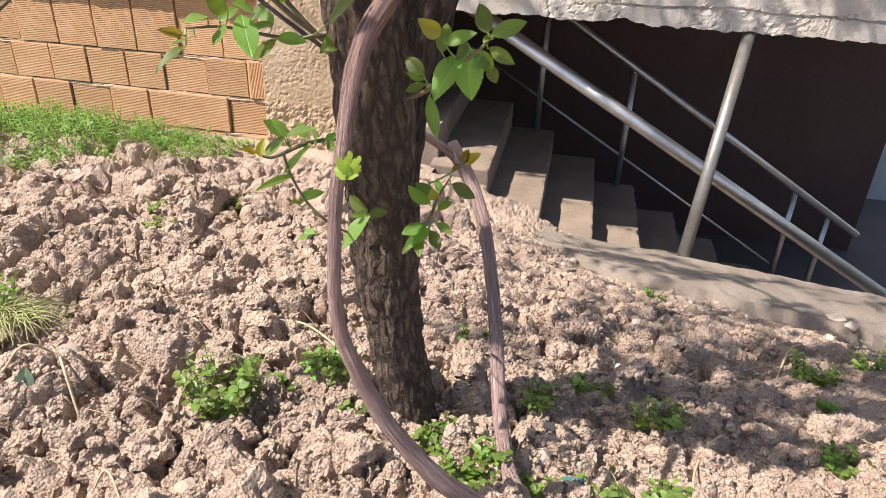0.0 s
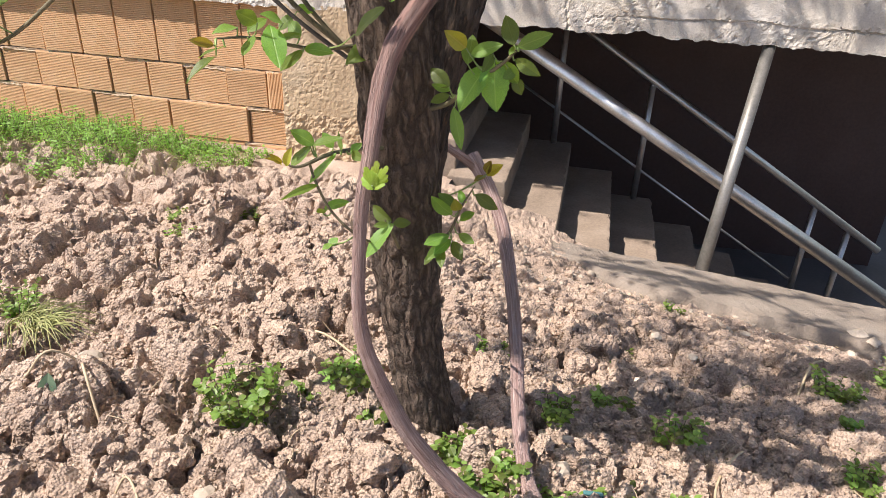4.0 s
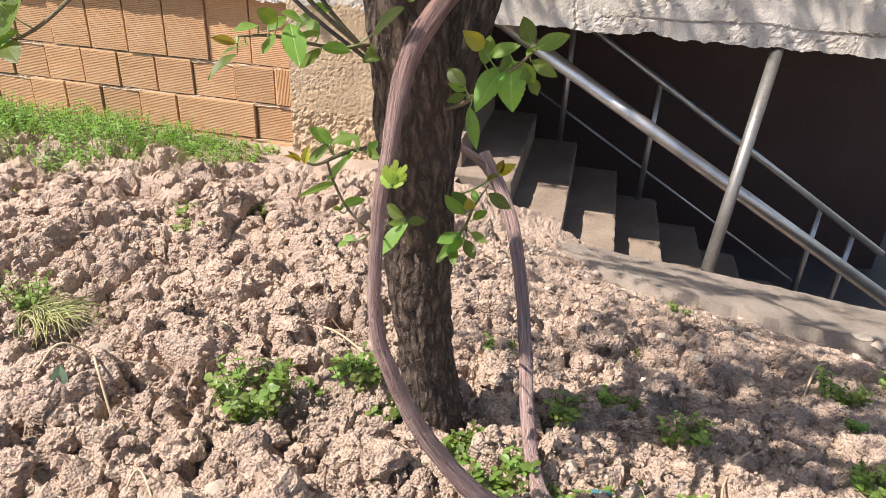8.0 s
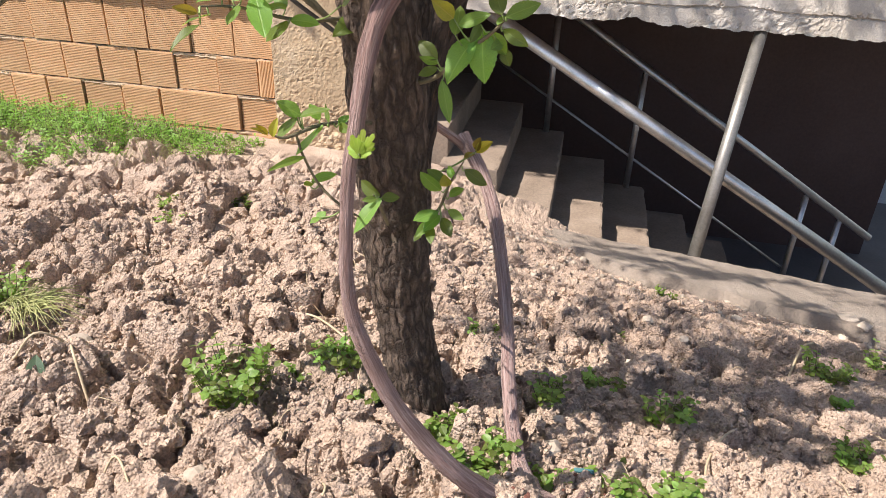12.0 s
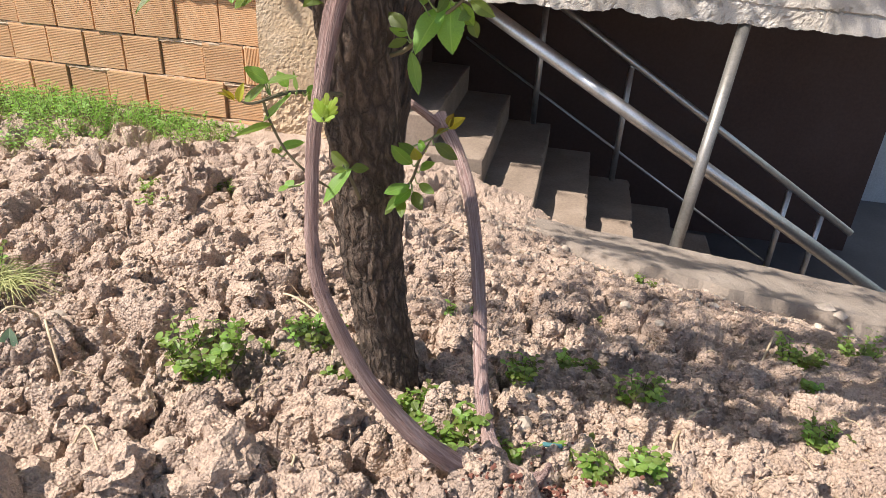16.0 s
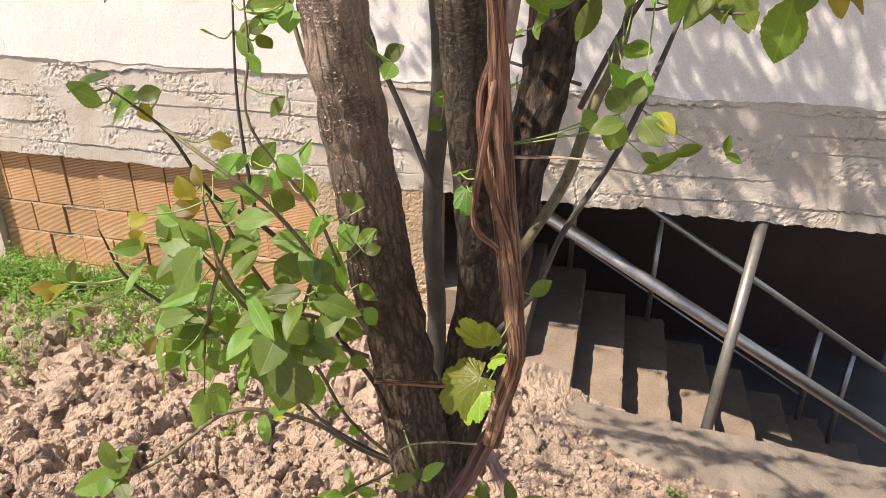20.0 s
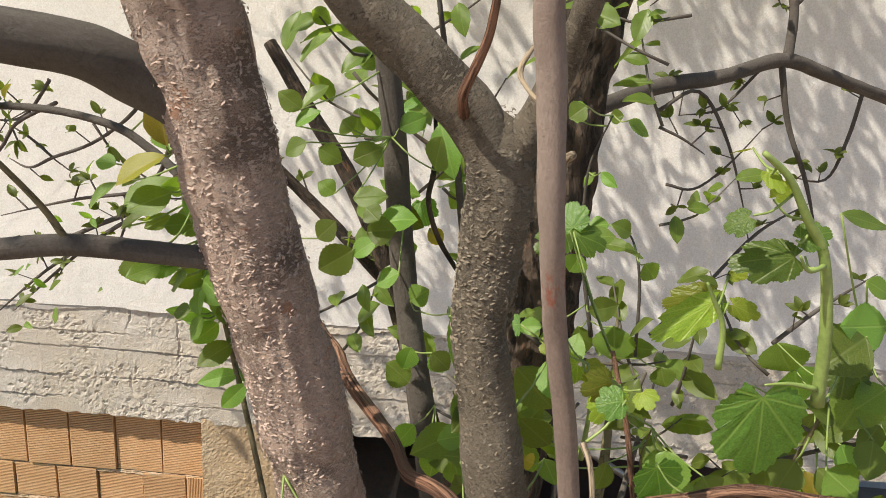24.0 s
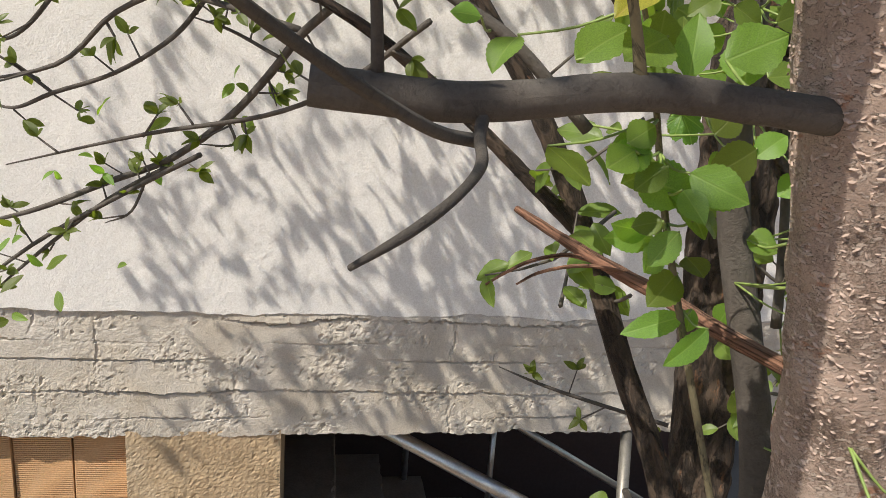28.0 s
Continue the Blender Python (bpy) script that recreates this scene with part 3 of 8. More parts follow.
def leaf_stuff(name, base, back, vein, palmate=False):
    """A thin leaf: glossy skin, light shining through, paler veins."""
    m, n, l, b = mat(name, base, 0.42)
    uv = n.new("ShaderNodeTexCoord").outputs["UV"]
    sep = n.new("ShaderNodeSeparateXYZ")
    l.new(uv, sep.inputs[0])

    def math_node(op, a, c=0.0):
        k = n.new("ShaderNodeMath")
        k.operation = op
        for s, v in ((k.inputs[0], a), (k.inputs[1], c)):
            if isinstance(v, float):
                s.default_value = v
            else:
                l.new(v, s)
        return k.outputs[0]

    across = math_node("ABSOLUTE", math_node("SUBTRACT", sep.outputs[0], 0.5))
    along = math_node("SUBTRACT", sep.outputs[1], math_node("MULTIPLY", across, 0.75))
    ribs = math_node("ABSOLUTE", math_node("SINE", math_node("MULTIPLY", along, 22.0)))
    rib = n.new("ShaderNodeMapRange")
    rib.inputs[1].default_value, rib.inputs[2].default_value, rib.inputs[3].default_value, rib.inputs[4].default_value = 0.0, 0.22, 1.0, 0.0
    l.new(ribs, rib.inputs[0])
    mid = n.new("ShaderNodeMapRange")
    mid.inputs[1].default_value, mid.inputs[2].default_value, mid.inputs[3].default_value, mid.inputs[4].default_value = 0.0, 0.035, 1.0, 0.0
    l.new(across, mid.inputs[0])
    veins = math_node("MAXIMUM", math_node("MULTIPLY", rib.outputs[0], 0.22), mid.outputs[0])
    pucker = grain(n, l, 160, 3, 0.6)
    if palmate:
        u0, v0 = math_node("SUBTRACT", sep.outputs[0], 0.5), math_node("SUBTRACT", sep.outputs[1], 0.12)
        near = None
        for a in (0.0, 0.62, -0.62, 1.25, -1.25):
            d = math_node("ABSOLUTE", math_node("SUBTRACT", math_node("MULTIPLY", u0, math.cos(a)), math_node("MULTIPLY", v0, math.sin(a))))
            near = d if near is None else math_node("MINIMUM", near, d)
        line = n.new("ShaderNodeMapRange")
        line.inputs[1].default_value, line.inputs[2].default_value, line.inputs[3].default_value, line.inputs[4].default_value = 0.004, 0.018, 0.8, 0.0
        l.new(near, line.inputs[0])
        veins = line.outputs[0]
        cells = n.new("ShaderNodeTexVoronoi")
        cells.inputs["Scale"].default_value = 17.0
        l.new(uv, cells.inputs["Vector"])
        pucker = math_node("SUBTRACT", 1.0, cells.outputs["Distance"])
    o = n.new("ShaderNodeObjectInfo")
    hsv = n.new("ShaderNodeHueSaturation")
    for sock, lo, hi in (("Value", 0.55, 1.5), ("Hue", 0.46, 0.51)):
        mr = n.new("ShaderNodeMapRange")
        mr.inputs[3].default_value, mr.inputs[4].default_value = lo, hi
        l.new(o.outputs["Random"], mr.inputs[0])
        l.new(mr.outputs[0], hsv.inputs[sock])
    blotch = ramp(n, l, grain(n, l, 45, 4, 0.6), ((0.3, tuple(x * 0.75 for x in base)), (0.7, tuple(x * 1.2 for x in base))))
    c = mixed(n, l, veins, blotch, vein)
    l.new(c, hsv.inputs["Color"])
    l.new(hsv.outputs[0], b.inputs["Base Color"])
    bumped(n, l, b, ((veins, -0.6), (pucker, 0.5 if palmate else 0.3)), 0.5, 0.002 if palmate else 0.0015)
    tr = n.new("ShaderNodeBsdfTranslucent")
    through_c = mixed(n, l, 1.0, hsv.outputs[0], back, "MULTIPLY")
    l.new(through_c, tr.inputs["Color"])
    mx = n.new("ShaderNodeMixShader")
    mx.inputs[0].default_value = 0.48
    l.new(b.outputs[0], mx.inputs[1])
    l.new(tr.outputs[0], mx.inputs[2])
    l.new(mx.outputs[0], n["Material Output"].inputs[0])
    return m


LEAF = leaf_stuff("green_leaf", (0.125, 0.225, 0.045), (2.1, 2.1, 0.6), (0.17, 0.27, 0.075))
LEAF_YOUNG = leaf_stuff("young_leaf", (0.25, 0.25, 0.035), (1.8, 1.5, 0.5), (0.30, 0.26, 0.07))
LEAF_GRAPE = leaf_stuff("grape_leaf", (0.085, 0.185, 0.035), (2.2, 2.2, 0.6), (0.16, 0.27, 0.07), palmate=True)
LEAF_SPROUT = leaf_stuff("young_grape_leaf", (0.20, 0.30, 0.04), (1.9, 1.9, 0.5), (0.29, 0.36, 0.09), palmate=True)
LEAF_WEED = leaf_stuff("weed_leaf", (0.155, 0.245, 0.055), (1.7, 1.8, 0.7), (0.18, 0.29, 0.09))


def leaf_mesh(name, material, rows=7, fold=0.16, curl=0.16, teeth=0.0, lobes=False, seed=0):
    """A leaf one unit long along +y and one unit wide along x, its face to +z."""
    rnd = random.Random(seed)
    me = bpy.data.meshes.new(name)
    verts, faces, uvs = [], [], []
    if lobes:
        n = 120
        verts.append((0, 0.12, 0.0))
        rim = []
        for k in range(n + 1):
            a = math.radians(-160 + 320 * k / n)
            bay = max(math.exp(-((abs(a) - c) / 0.16) ** 2) * w for c, w in ((0.62, 0.17 + 0.05 * seed), (1.55, 0.13), (2.5, 0.05)))
            r = (0.47 - 0.05 * abs(math.sin(a / 2))) * (1 - bay)
            r *= 1 + 0.06 * (k % 4) / 3.0 - 0.03 + 0.015 * rnd.uniform(-1, 1)
            rim.append((math.sin(a) * r, 0.40 + math.cos(a) * r * 1.08))
        for f in (0.25, 0.5, 0.75, 1.0):
            for x, y in rim:
                xx, yy = x * f, 0.12 + (y - 0.12) * f
                z = 0.018 * math.sin(4 * math.atan2(x, y - 0.12) + seed) * f - curl * (xx * xx + (yy - 0.35) ** 2) + 0.012 * math.sin(xx * 23 + seed) * math.sin(yy * 19)
                verts.append((xx, yy, z))
        m = n + 1
        for k in range(n):
            faces.append((0, 1 + k + 1, 1 + k))
            for j in range(3):
                a = 1 + j * m + k
                faces.append((a, a + 1, a + m + 1, a + m))
    else:
        half = 4
        for i in range(rows + 1):
            t = i / rows
            w = 0.5 * max(0.0, math.sin(math.pi * t ** 0.88)) ** 0.82 if 0 < i < rows else 0.012
            for k in range(-half, half + 1):
                u = k / half
                ww = w * (1 + (teeth * (1 if i % 2 else -1) if abs(k) == half else 0))
                z = fold * abs(u) * w - curl * (t - 0.35) ** 2 + 0.02 * math.sin(t * 9 + u * 2 + seed) * abs(u)
                verts.append((u * ww, t, z))
        c = 2 * half + 1
        for i in range(rows):
            for k in range(c - 1):
                a = i * c + k
                faces.append((a, a + 1, a + c + 1, a + c))
    me.from_pydata(verts, [], faces)
    layer = me.uv_layers.new(name="UVMap")
    for poly in me.polygons:
        poly.use_smooth = True
        for li in poly.loop_indices:
            x, y, _ = verts[me.loops[li].vertex_index]
            layer.data[li].uv = (x * (1 if lobes else 1) + 0.5, y)
    me.materials.append(material)
    me.update()
    return me


LEAVES = [leaf_mesh("leaf", LEAF, 19, 0.04 + 0.05 * k, 0.06 + 0.10 * k, 0.035, seed=k) for k in range(4)]
YOUNGS = [leaf_mesh("young_leaf", LEAF_YOUNG, 8, 0.25 + 0.1 * k, 0.25, 0.02, seed=k) for k in range(2)]
GRAPES = [leaf_mesh("vine_leaf", LEAF_GRAPE, lobes=True, curl=0.15 + 0.2 * k, seed=k) for k in range(3)]
SPROUTS = [leaf_mesh("young_vine_leaf", LEAF_SPROUT, lobes=True, curl=0.35 + 0.2 * k, seed=k + 1) for k in range(2)]
leaf_rng = random.Random(11)
FACE = (-SUN_WAY * 0.45 + Vector((0.05, -0.85, 0.30))).normalized()


def leaf(parent, base, tip, width, meshes, name="leaf", wild=0.3, face=None):
    """One leaf from its stalk to its tip, turned broadly to the light."""
    a, b = Vector(base), Vector(tip)
    way = (b - a)
    size = way.length
    way.normalize()
    f = (face or FACE) + Vector((leaf_rng.uniform(-wild, wild), leaf_rng.uniform(-wild, wild), leaf_rng.uniform(-wild, wild)))
    f = (f - way * f.dot(way)).normalized()
    side = way.cross(f)
    ob = new(name, leaf_rng.choice(meshes))
    m = Matrix((side, way, f)).transposed().to_4x4()
    m.translation = a
    ob.parent = parent
    ob.matrix_basis = m @ Matrix.Diagonal((width, size, (width + size) / 2, 1))
    return ob


SHOOT = surface("green_shoot", (0.13, 0.19, 0.05), (0.22, 0.30, 0.08), (0.30, 0.38, 0.12), 30, 200, 0.5, 0.2, 0.0006)
stem_count = [0]


def lay_uv(ob, verts, sides, radius, start):
    """Lays a limb's skin out in metres: round it, and along it."""
    rows = len(verts) // sides
    along = [start]
    for i in range(1, rows):
        along.append(along[-1] + ((verts[i * sides] - verts[(i - 1) * sides]).length + (verts[i * sides + sides // 2] - verts[(i - 1) * sides + sides // 2]).length) / 2)
    layer = ob.data.uv_layers.new(name="UVMap")
    girth = 2 * math.pi * radius / sides
    for poly in ob.data.polygons:
        ks = [v % sides for v in poly.vertices]
        wrap = max(ks) == sides - 1 and min(ks) == 0
        for li in poly.loop_indices:
            v = ob.data.loops[li].vertex_index
            k = v % sides
            if wrap and k == 0:
                k = sides
            layer.data[li].uv = (k * girth + start, along[min(v // sides, rows - 1)])


def stem(owner, name, material, sides, rough, pts, label="", furrow=0.0):
    """One limb of a tree or vine, a part of its owner."""
    k = stem_count[0] = stem_count[0] + 1
    if name in ("twig", "young_stem", "leaning_stem", "bough", "arching_shoot", "thorny_branch"):
        slim = 0.62 if name == "young_stem" else 1.0
        pts = [(*p[:3], p[3] * slim) for p in pts[:-1]] + [(*pts[-1][:3], 0.0009)]
    big = max(p[3] for p in pts)
    if "trunk" in name:
        sides, furrow = 110, 0.10
    v, f = limb(pts, max(sides, 8 if big > 0.006 else sides), 26 if furrow else 14 if big > 0.02 else (8 if big > 0.006 else 5), rough, seed=k * 3.1, pitch=60 if big < 0.02 else 34, furrow=furrow)
    ob = linked(name, v, f, material, owner, label, smooth=True)
    lay_uv(ob, v, max(sides, 8 if big > 0.006 else sides), big, k * 0.37)
    ob.matrix_parent_inverse = Matrix.Translation(-owner.matrix_basis.translation)
    return ob


tree = thing("tree", (0.47, -2.0, -0.06), "multi-stemmed fruit tree with flaking bark and fresh green leaves", "tree")
vine = thing("grapevine", (0.70, -2.26, -0.03), "old grapevine with peeling canes winding up the tree", "vine")
far_tree = thing("wall_side_tree", (0.9, -1.6, -0.2), "slender bare-twigged tree by the house wall", "tree")
# limbs: centre lines with radii
main_trunk = stem(tree, 'trunk', BARK_MAIN, 22, 0.1, [(0.5, -2.03, -0.191, 0.05), (0.48, -2.036, -0.04, 0.046), (0.459, -2.05, 0.113, 0.044), (0.447, -2.062, 0.238, 0.048), (0.442, -2.078, 0.388, 0.051), (0.436, -2.115, 0.6, 0.049), (0.42, -2.14, 0.78, 0.0455), (0.41, -2.16, 0.9, 0.0425), (0.399, -2.18, 1, 0.0425), (0.392, -2.2, 1.1, 0.0415), (0.385, -2.217, 1.2, 0.0395), (0.377, -2.234, 1.3, 0.0385), (0.369, -2.247, 1.4, 0.0375), (0.357, -2.26, 1.5, 0.0365), (0.344, -2.268, 1.57, 0.0365), (0.331, -2.275, 1.62, 0.0355), (0.319, -2.281, 1.67, 0.0355), (0.309, -2.286, 1.71, 0.036), (0.3, -2.291, 1.75, 0.036), (0.283, -2.297, 1.821, 0.0375), (0.264, -2.31, 1.897, 0.0383), (0.244, -2.34, 1.963, 0.0308), (0.224, -2.36, 2.021, 0.0256)], 'scaly grey-brown bark')
second = stem(tree, 'second_stem', BARK, 18, 0.1, [(0.474, -2.03, 0.05, 0.016), (0.462, -2.045, 0.3, 0.022), (0.465, -2.079, 0.6, 0.0297), (0.485, -2.09, 0.76, 0.0292), (0.503, -2.11, 0.87, 0.0292), (0.523, -2.14, 0.97, 0.0292), (0.532, -2.19, 1.08, 0.0281), (0.52, -2.25, 1.35, 0.0267), (0.512, -2.274, 1.5, 0.0259), (0.488, -2.282, 1.641, 0.0214), (0.49, -2.282, 1.683, 0.0232), (0.493, -2.282, 1.724, 0.0246), (0.496, -2.282, 1.76, 0.0255), (0.491, -2.282, 1.786, 0.0236), (0.484, -2.282, 1.803, 0.0162), (0.48, -2.282, 1.813, 0.0073)])
stem(tree, 'fork_limb', BARK, 16, 0.1, [(0.493, -2.285, 1.772, 0.0179), (0.473, -2.288, 1.806, 0.0212), (0.456, -2.292, 1.824, 0.0209), (0.434, -2.298, 1.844, 0.0205), (0.404, -2.306, 1.871, 0.02), (0.382, -2.312, 1.892, 0.0196), (0.351, -2.33, 1.927, 0.0183), (0.323, -2.36, 1.962, 0.0155)])
stem(tree, 'fork_limb', BARK, 14, 0.12, [(0.496, -2.285, 1.77, 0.0163), (0.509, -2.287, 1.79, 0.0153), (0.519, -2.29, 1.813, 0.0131), (0.528, -2.297, 1.837, 0.0112), (0.535, -2.305, 1.856, 0.0102), (0.542, -2.32, 1.885, 0.0094), (0.549, -2.335, 1.918, 0.0083), (0.549, -2.35, 1.952, 0.0066)])
stem(tree, 'side_bough', BARK_GREY, 16, 0.07, [(0.273, -2.3, 1.804, 0.0236), (0.248, -2.31, 1.819, 0.0216), (0.219, -2.335, 1.836, 0.0189), (0.181, -2.355, 1.843, 0.0175), (0.147, -2.37, 1.847, 0.0161), (0.113, -2.39, 1.848, 0.0146), (0.059, -2.42, 1.838, 0.0121), (0.011, -2.46, 1.844, 0.0096)], 'smooth dark grey bark')
stem(tree, 'sawn_branch', BARK_GREY, 14, 0.06, [(0.3, -2.285, 1.692, 0.0105), (0.278, -2.297, 1.691, 0.0092), (0.23, -2.302, 1.694, 0.0086), (0.178, -2.308, 1.696, 0.0086), (0.104, -2.311, 1.687, 0.0088), (0.06, -2.311, 1.688, 0.009), (0.034, -2.311, 1.69, 0.009)], 'smooth grey branch sawn off at its end')
stem(tree, 'thin_stem', BARK_GREY, 10, 0.08, [(0.474, -2.02, 0.05, 0.014), (0.455, -2.0, 0.4, 0.0165), (0.425, -1.977, 0.717, 0.0172), (0.425, -1.984, 0.857, 0.0158), (0.425, -2.014, 0.997, 0.0152), (0.431, -2.026, 1.108, 0.0151), (0.453, -2.069, 1.318, 0.0152), (0.402, -2.03, 1.6, 0.0144), (0.382, -2.04, 1.787, 0.0131), (0.367, -2.05, 1.9, 0.012), (0.35, -2.06, 2.031, 0.0109)])
stem(tree, 'back_trunk', BARK_DARK, 16, 0.13, [(0.455, -2.0, -0.004, 0.034), (0.445, -2.0, 0.33, 0.0315), (0.467, -1.97, 0.531, 0.0293), (0.508, -1.91, 0.754, 0.0362), (0.531, -1.849, 0.915, 0.0364), (0.54, -1.825, 1.055, 0.0383), (0.56, -1.797, 1.16, 0.0413), (0.568, -1.779, 1.234, 0.0417), (0.589, -1.723, 1.525, 0.0543), (0.599, -1.7, 1.761, 0.0532), (0.618, -1.69, 1.913, 0.0523), (0.648, -1.68, 2.07, 0.0514), (0.677, -1.66, 2.278, 0.0504)], 'dark furrowed bark')
stem(tree, 'leaning_stem', BARK_GREEN, 10, 0.06, [(0.552, -2.023, 0.961, 0.0096), (0.568, -2.001, 0.987, 0.008), (0.621, -1.955, 1.084, 0.0087), (0.651, -1.908, 1.19, 0.0086), (0.685, -1.855, 1.291, 0.0076), (0.703, -1.731, 1.533, 0.0066)])
stem(tree, 'leaning_stem', BARK_GREY, 8, 0.05, [(0.532, -2.03, 0.838, 0.0046), (0.591, -1.999, 0.909, 0.0045), (0.623, -1.952, 0.993, 0.005), (0.693, -1.855, 1.102, 0.0051), (0.743, -1.759, 1.215, 0.0051), (0.808, -1.635, 1.395, 0.0042)])
stem(tree, 'dark_stem', BARK_DARK, 10, 0.08, [(0.502, -1.885, 1.065, 0.0173), (0.465, -1.859, 1.228, 0.0162), (0.416, -1.825, 1.354, 0.0151), (0.347, -1.779, 1.546, 0.0147), (0.285, -1.76, 1.672, 0.0129), (0.219, -1.75, 1.769, 0.0111), (0.157, -1.74, 1.862, 0.0095)])
stem(tree, 'thorny_branch', BARK_DARK, 8, 0.08, [(0.351, -1.783, 1.521, 0.011), (0.301, -1.766, 1.565, 0.0099), (0.225, -1.75, 1.632, 0.009), (0.113, -1.73, 1.721, 0.0078), (0.027, -1.72, 1.771, 0.0062), (-0.056, -1.7, 1.808, 0.0048)])
stem(tree, 'arched_branch', BARK_GREY, 8, 0.06, [(0.232, -2.1, 1.664, 0.0052), (0.175, -2.1, 1.718, 0.0049), (0.143, -2.09, 1.74, 0.0046), (0.092, -2.08, 1.764, 0.0044), (-0.006, -2.06, 1.774, 0.0042), (-0.128, -2.04, 1.763, 0.004), (-0.239, -2.02, 1.733, 0.0039), (-0.393, -2, 1.666, 0.003)])
stem(tree, 'upright_shoot', BARK_GREEN, 6, 0.03, [(0.353, -2.256, 1.275, 0.0027), (0.327, -2.244, 1.34, 0.0027), (0.293, -2.219, 1.47, 0.0026), (0.254, -2.2, 1.616, 0.0026), (0.23, -2.2, 1.715, 0.002), (0.205, -2.2, 1.785, 0.0015)])
stem(tree, 'wall_side_stem', BARK_GREY, 8, 0.05, [(0.443, -2.055, 1.073, 0.0038), (0.395, -2.058, 1.2, 0.0041), (0.33, -2.048, 1.327, 0.0035)])
stem(tree, 'young_stem', BARK_GREEN, 7, 0.05, [(0.398, -2.082, 0.572, 0.005), (0.305, -2.105, 0.679, 0.0049), (0.26, -2.134, 0.808, 0.0048), (0.236, -2.268, 0.981, 0.0045), (0.235, -2.331, 1.073, 0.0035), (0.235, -2.372, 1.126, 0.0026)])
stem(tree, 'young_stem', BARK_GREY, 7, 0.05, [(0.398, -2.082, 0.572, 0.005), (0.277, -2.124, 0.674, 0.0045), (0.214, -2.149, 0.774, 0.0043), (0.179, -2.221, 0.875, 0.0038), (0.166, -2.307, 0.981, 0.0037), (0.129, -2.35, 1.053, 0.0032), (0.123, -2.373, 1.128, 0.0027)])
stem(tree, 'young_stem', BARK_DARK, 7, 0.05, [(0.437, -2.116, 0.614, 0.0064), (0.404, -2.157, 0.719, 0.0061), (0.4, -2.229, 0.854, 0.0054), (0.41, -2.333, 0.976, 0.005), (0.407, -2.39, 1.058, 0.0038), (0.407, -2.421, 1.111, 0.0027)])
stem(tree, 'young_stem', BARK_GREEN, 7, 0.05, [(0.423, -2.318, 1.004, 0.0048), (0.404, -2.371, 1.1, 0.004), (0.373, -2.422, 1.195, 0.0037), (0.325, -2.444, 1.249, 0.0032), (0.182, -2.339, 1.26, 0.0028), (0.139, -2.335, 1.283, 0.0021)])
stem(tree, 'young_stem', BARK_GREEN, 6, 0.05, [(0.405, -2.179, 0.9, 0.005), (0.391, -2.39, 1.061, 0.0041), (0.336, -2.421, 1.087, 0.0036), (0.316, -2.442, 1.145, 0.0031), (0.309, -2.443, 1.213, 0.0022)])
stem(tree, 'young_stem', BARK_GREEN, 6, 0.05, [(0.414, -2.371, 1.117, 0.0036), (0.4, -2.392, 1.189, 0.003), (0.352, -2.414, 1.277, 0.0025), (0.355, -2.408, 1.345, 0.0021), (0.35, -2.396, 1.401, 0.0017)])
stem(tree, 'arching_shoot', BARK_GREEN, 6, 0.04, [(0.4, -2.097, 0.587, 0.0041), (0.331, -2.143, 0.657, 0.0036), (0.27, -2.177, 0.726, 0.0035), (0.199, -2.209, 0.76, 0.0034), (0.142, -2.228, 0.752, 0.003), (0.056, -2.243, 0.676, 0.0027), (-0.024, -2.253, 0.619, 0.0023), (-0.135, -2.262, 0.583, 0.002)])
stem(tree, 'dead_stick', BARK_DRY, 8, 0.05, [(0.433, -2.133, 0.573, 0.0047), (0.438, -2.125, 0.523, 0.0053), (0.441, -2.12, 0.416, 0.006), (0.457, -2.11, 0.294, 0.0072)], 'dry broken stick')
stem(tree, 'twig', BARK_GREEN, 6, 0.03, [(0.45, -2.09, 0.533, 0.0035), (0.508, -2.13, 0.558, 0.0032), (0.554, -2.177, 0.604, 0.0026), (0.588, -2.193, 0.634, 0.002), (0.609, -2.2, 0.658, 0.0015)])
stem(tree, 'twig', BARK_GREEN, 6, 0.03, [(0.419, -2.111, 0.627, 0.0033), (0.375, -2.172, 0.628, 0.0028), (0.351, -2.211, 0.635, 0.0023), (0.324, -2.279, 0.657, 0.0019), (0.312, -2.34, 0.667, 0.0012)])
stem(tree, 'twig', BARK_GREEN, 6, 0.03, [(0.44, -2.1, 0.482, 0.0035), (0.421, -2.2, 0.513, 0.0028), (0.409, -2.28, 0.534, 0.0026), (0.39, -2.33, 0.534, 0.0018), (0.375, -2.34, 0.542, 0.0012)])
stem(tree, 'twig', BARK_GREEN, 5, 0.03, [(0.394, -2.31, 0.531, 0.0016), (0.401, -2.31, 0.507, 0.0016), (0.415, -2.3, 0.469, 0.0016), (0.438, -2.28, 0.433, 0.0017), (0.433, -2.15, 0.35, 0.002)])
stem(tree, 'twig', BARK_GREEN, 5, 0.03, [(0.445, -2.1, 0.316, 0.003), (0.456, -2.2, 0.408, 0.0022), (0.455, -2.22, 0.428, 0.0014)])
stem(tree, 'twig', BARK_GREEN, 5, 0.03, [(0.458, -2.09, 0.313, 0.003), (0.514, -2.11, 0.359, 0.0024), (0.535, -2.12, 0.411, 0.002), (0.553, -2.12, 0.447, 0.0015)])
stem(tree, 'twig', BARK_GREEN, 6, 0.03, [(0.178, -2.308, 1.7, 0.0035), (0.167, -2.318, 1.727, 0.0027), (0.145, -2.338, 1.766, 0.0022), (0.122, -2.358, 1.801, 0.0019), (0.092, -2.388, 1.837, 0.0016), (0.077, -2.418, 1.866, 0.0011)])
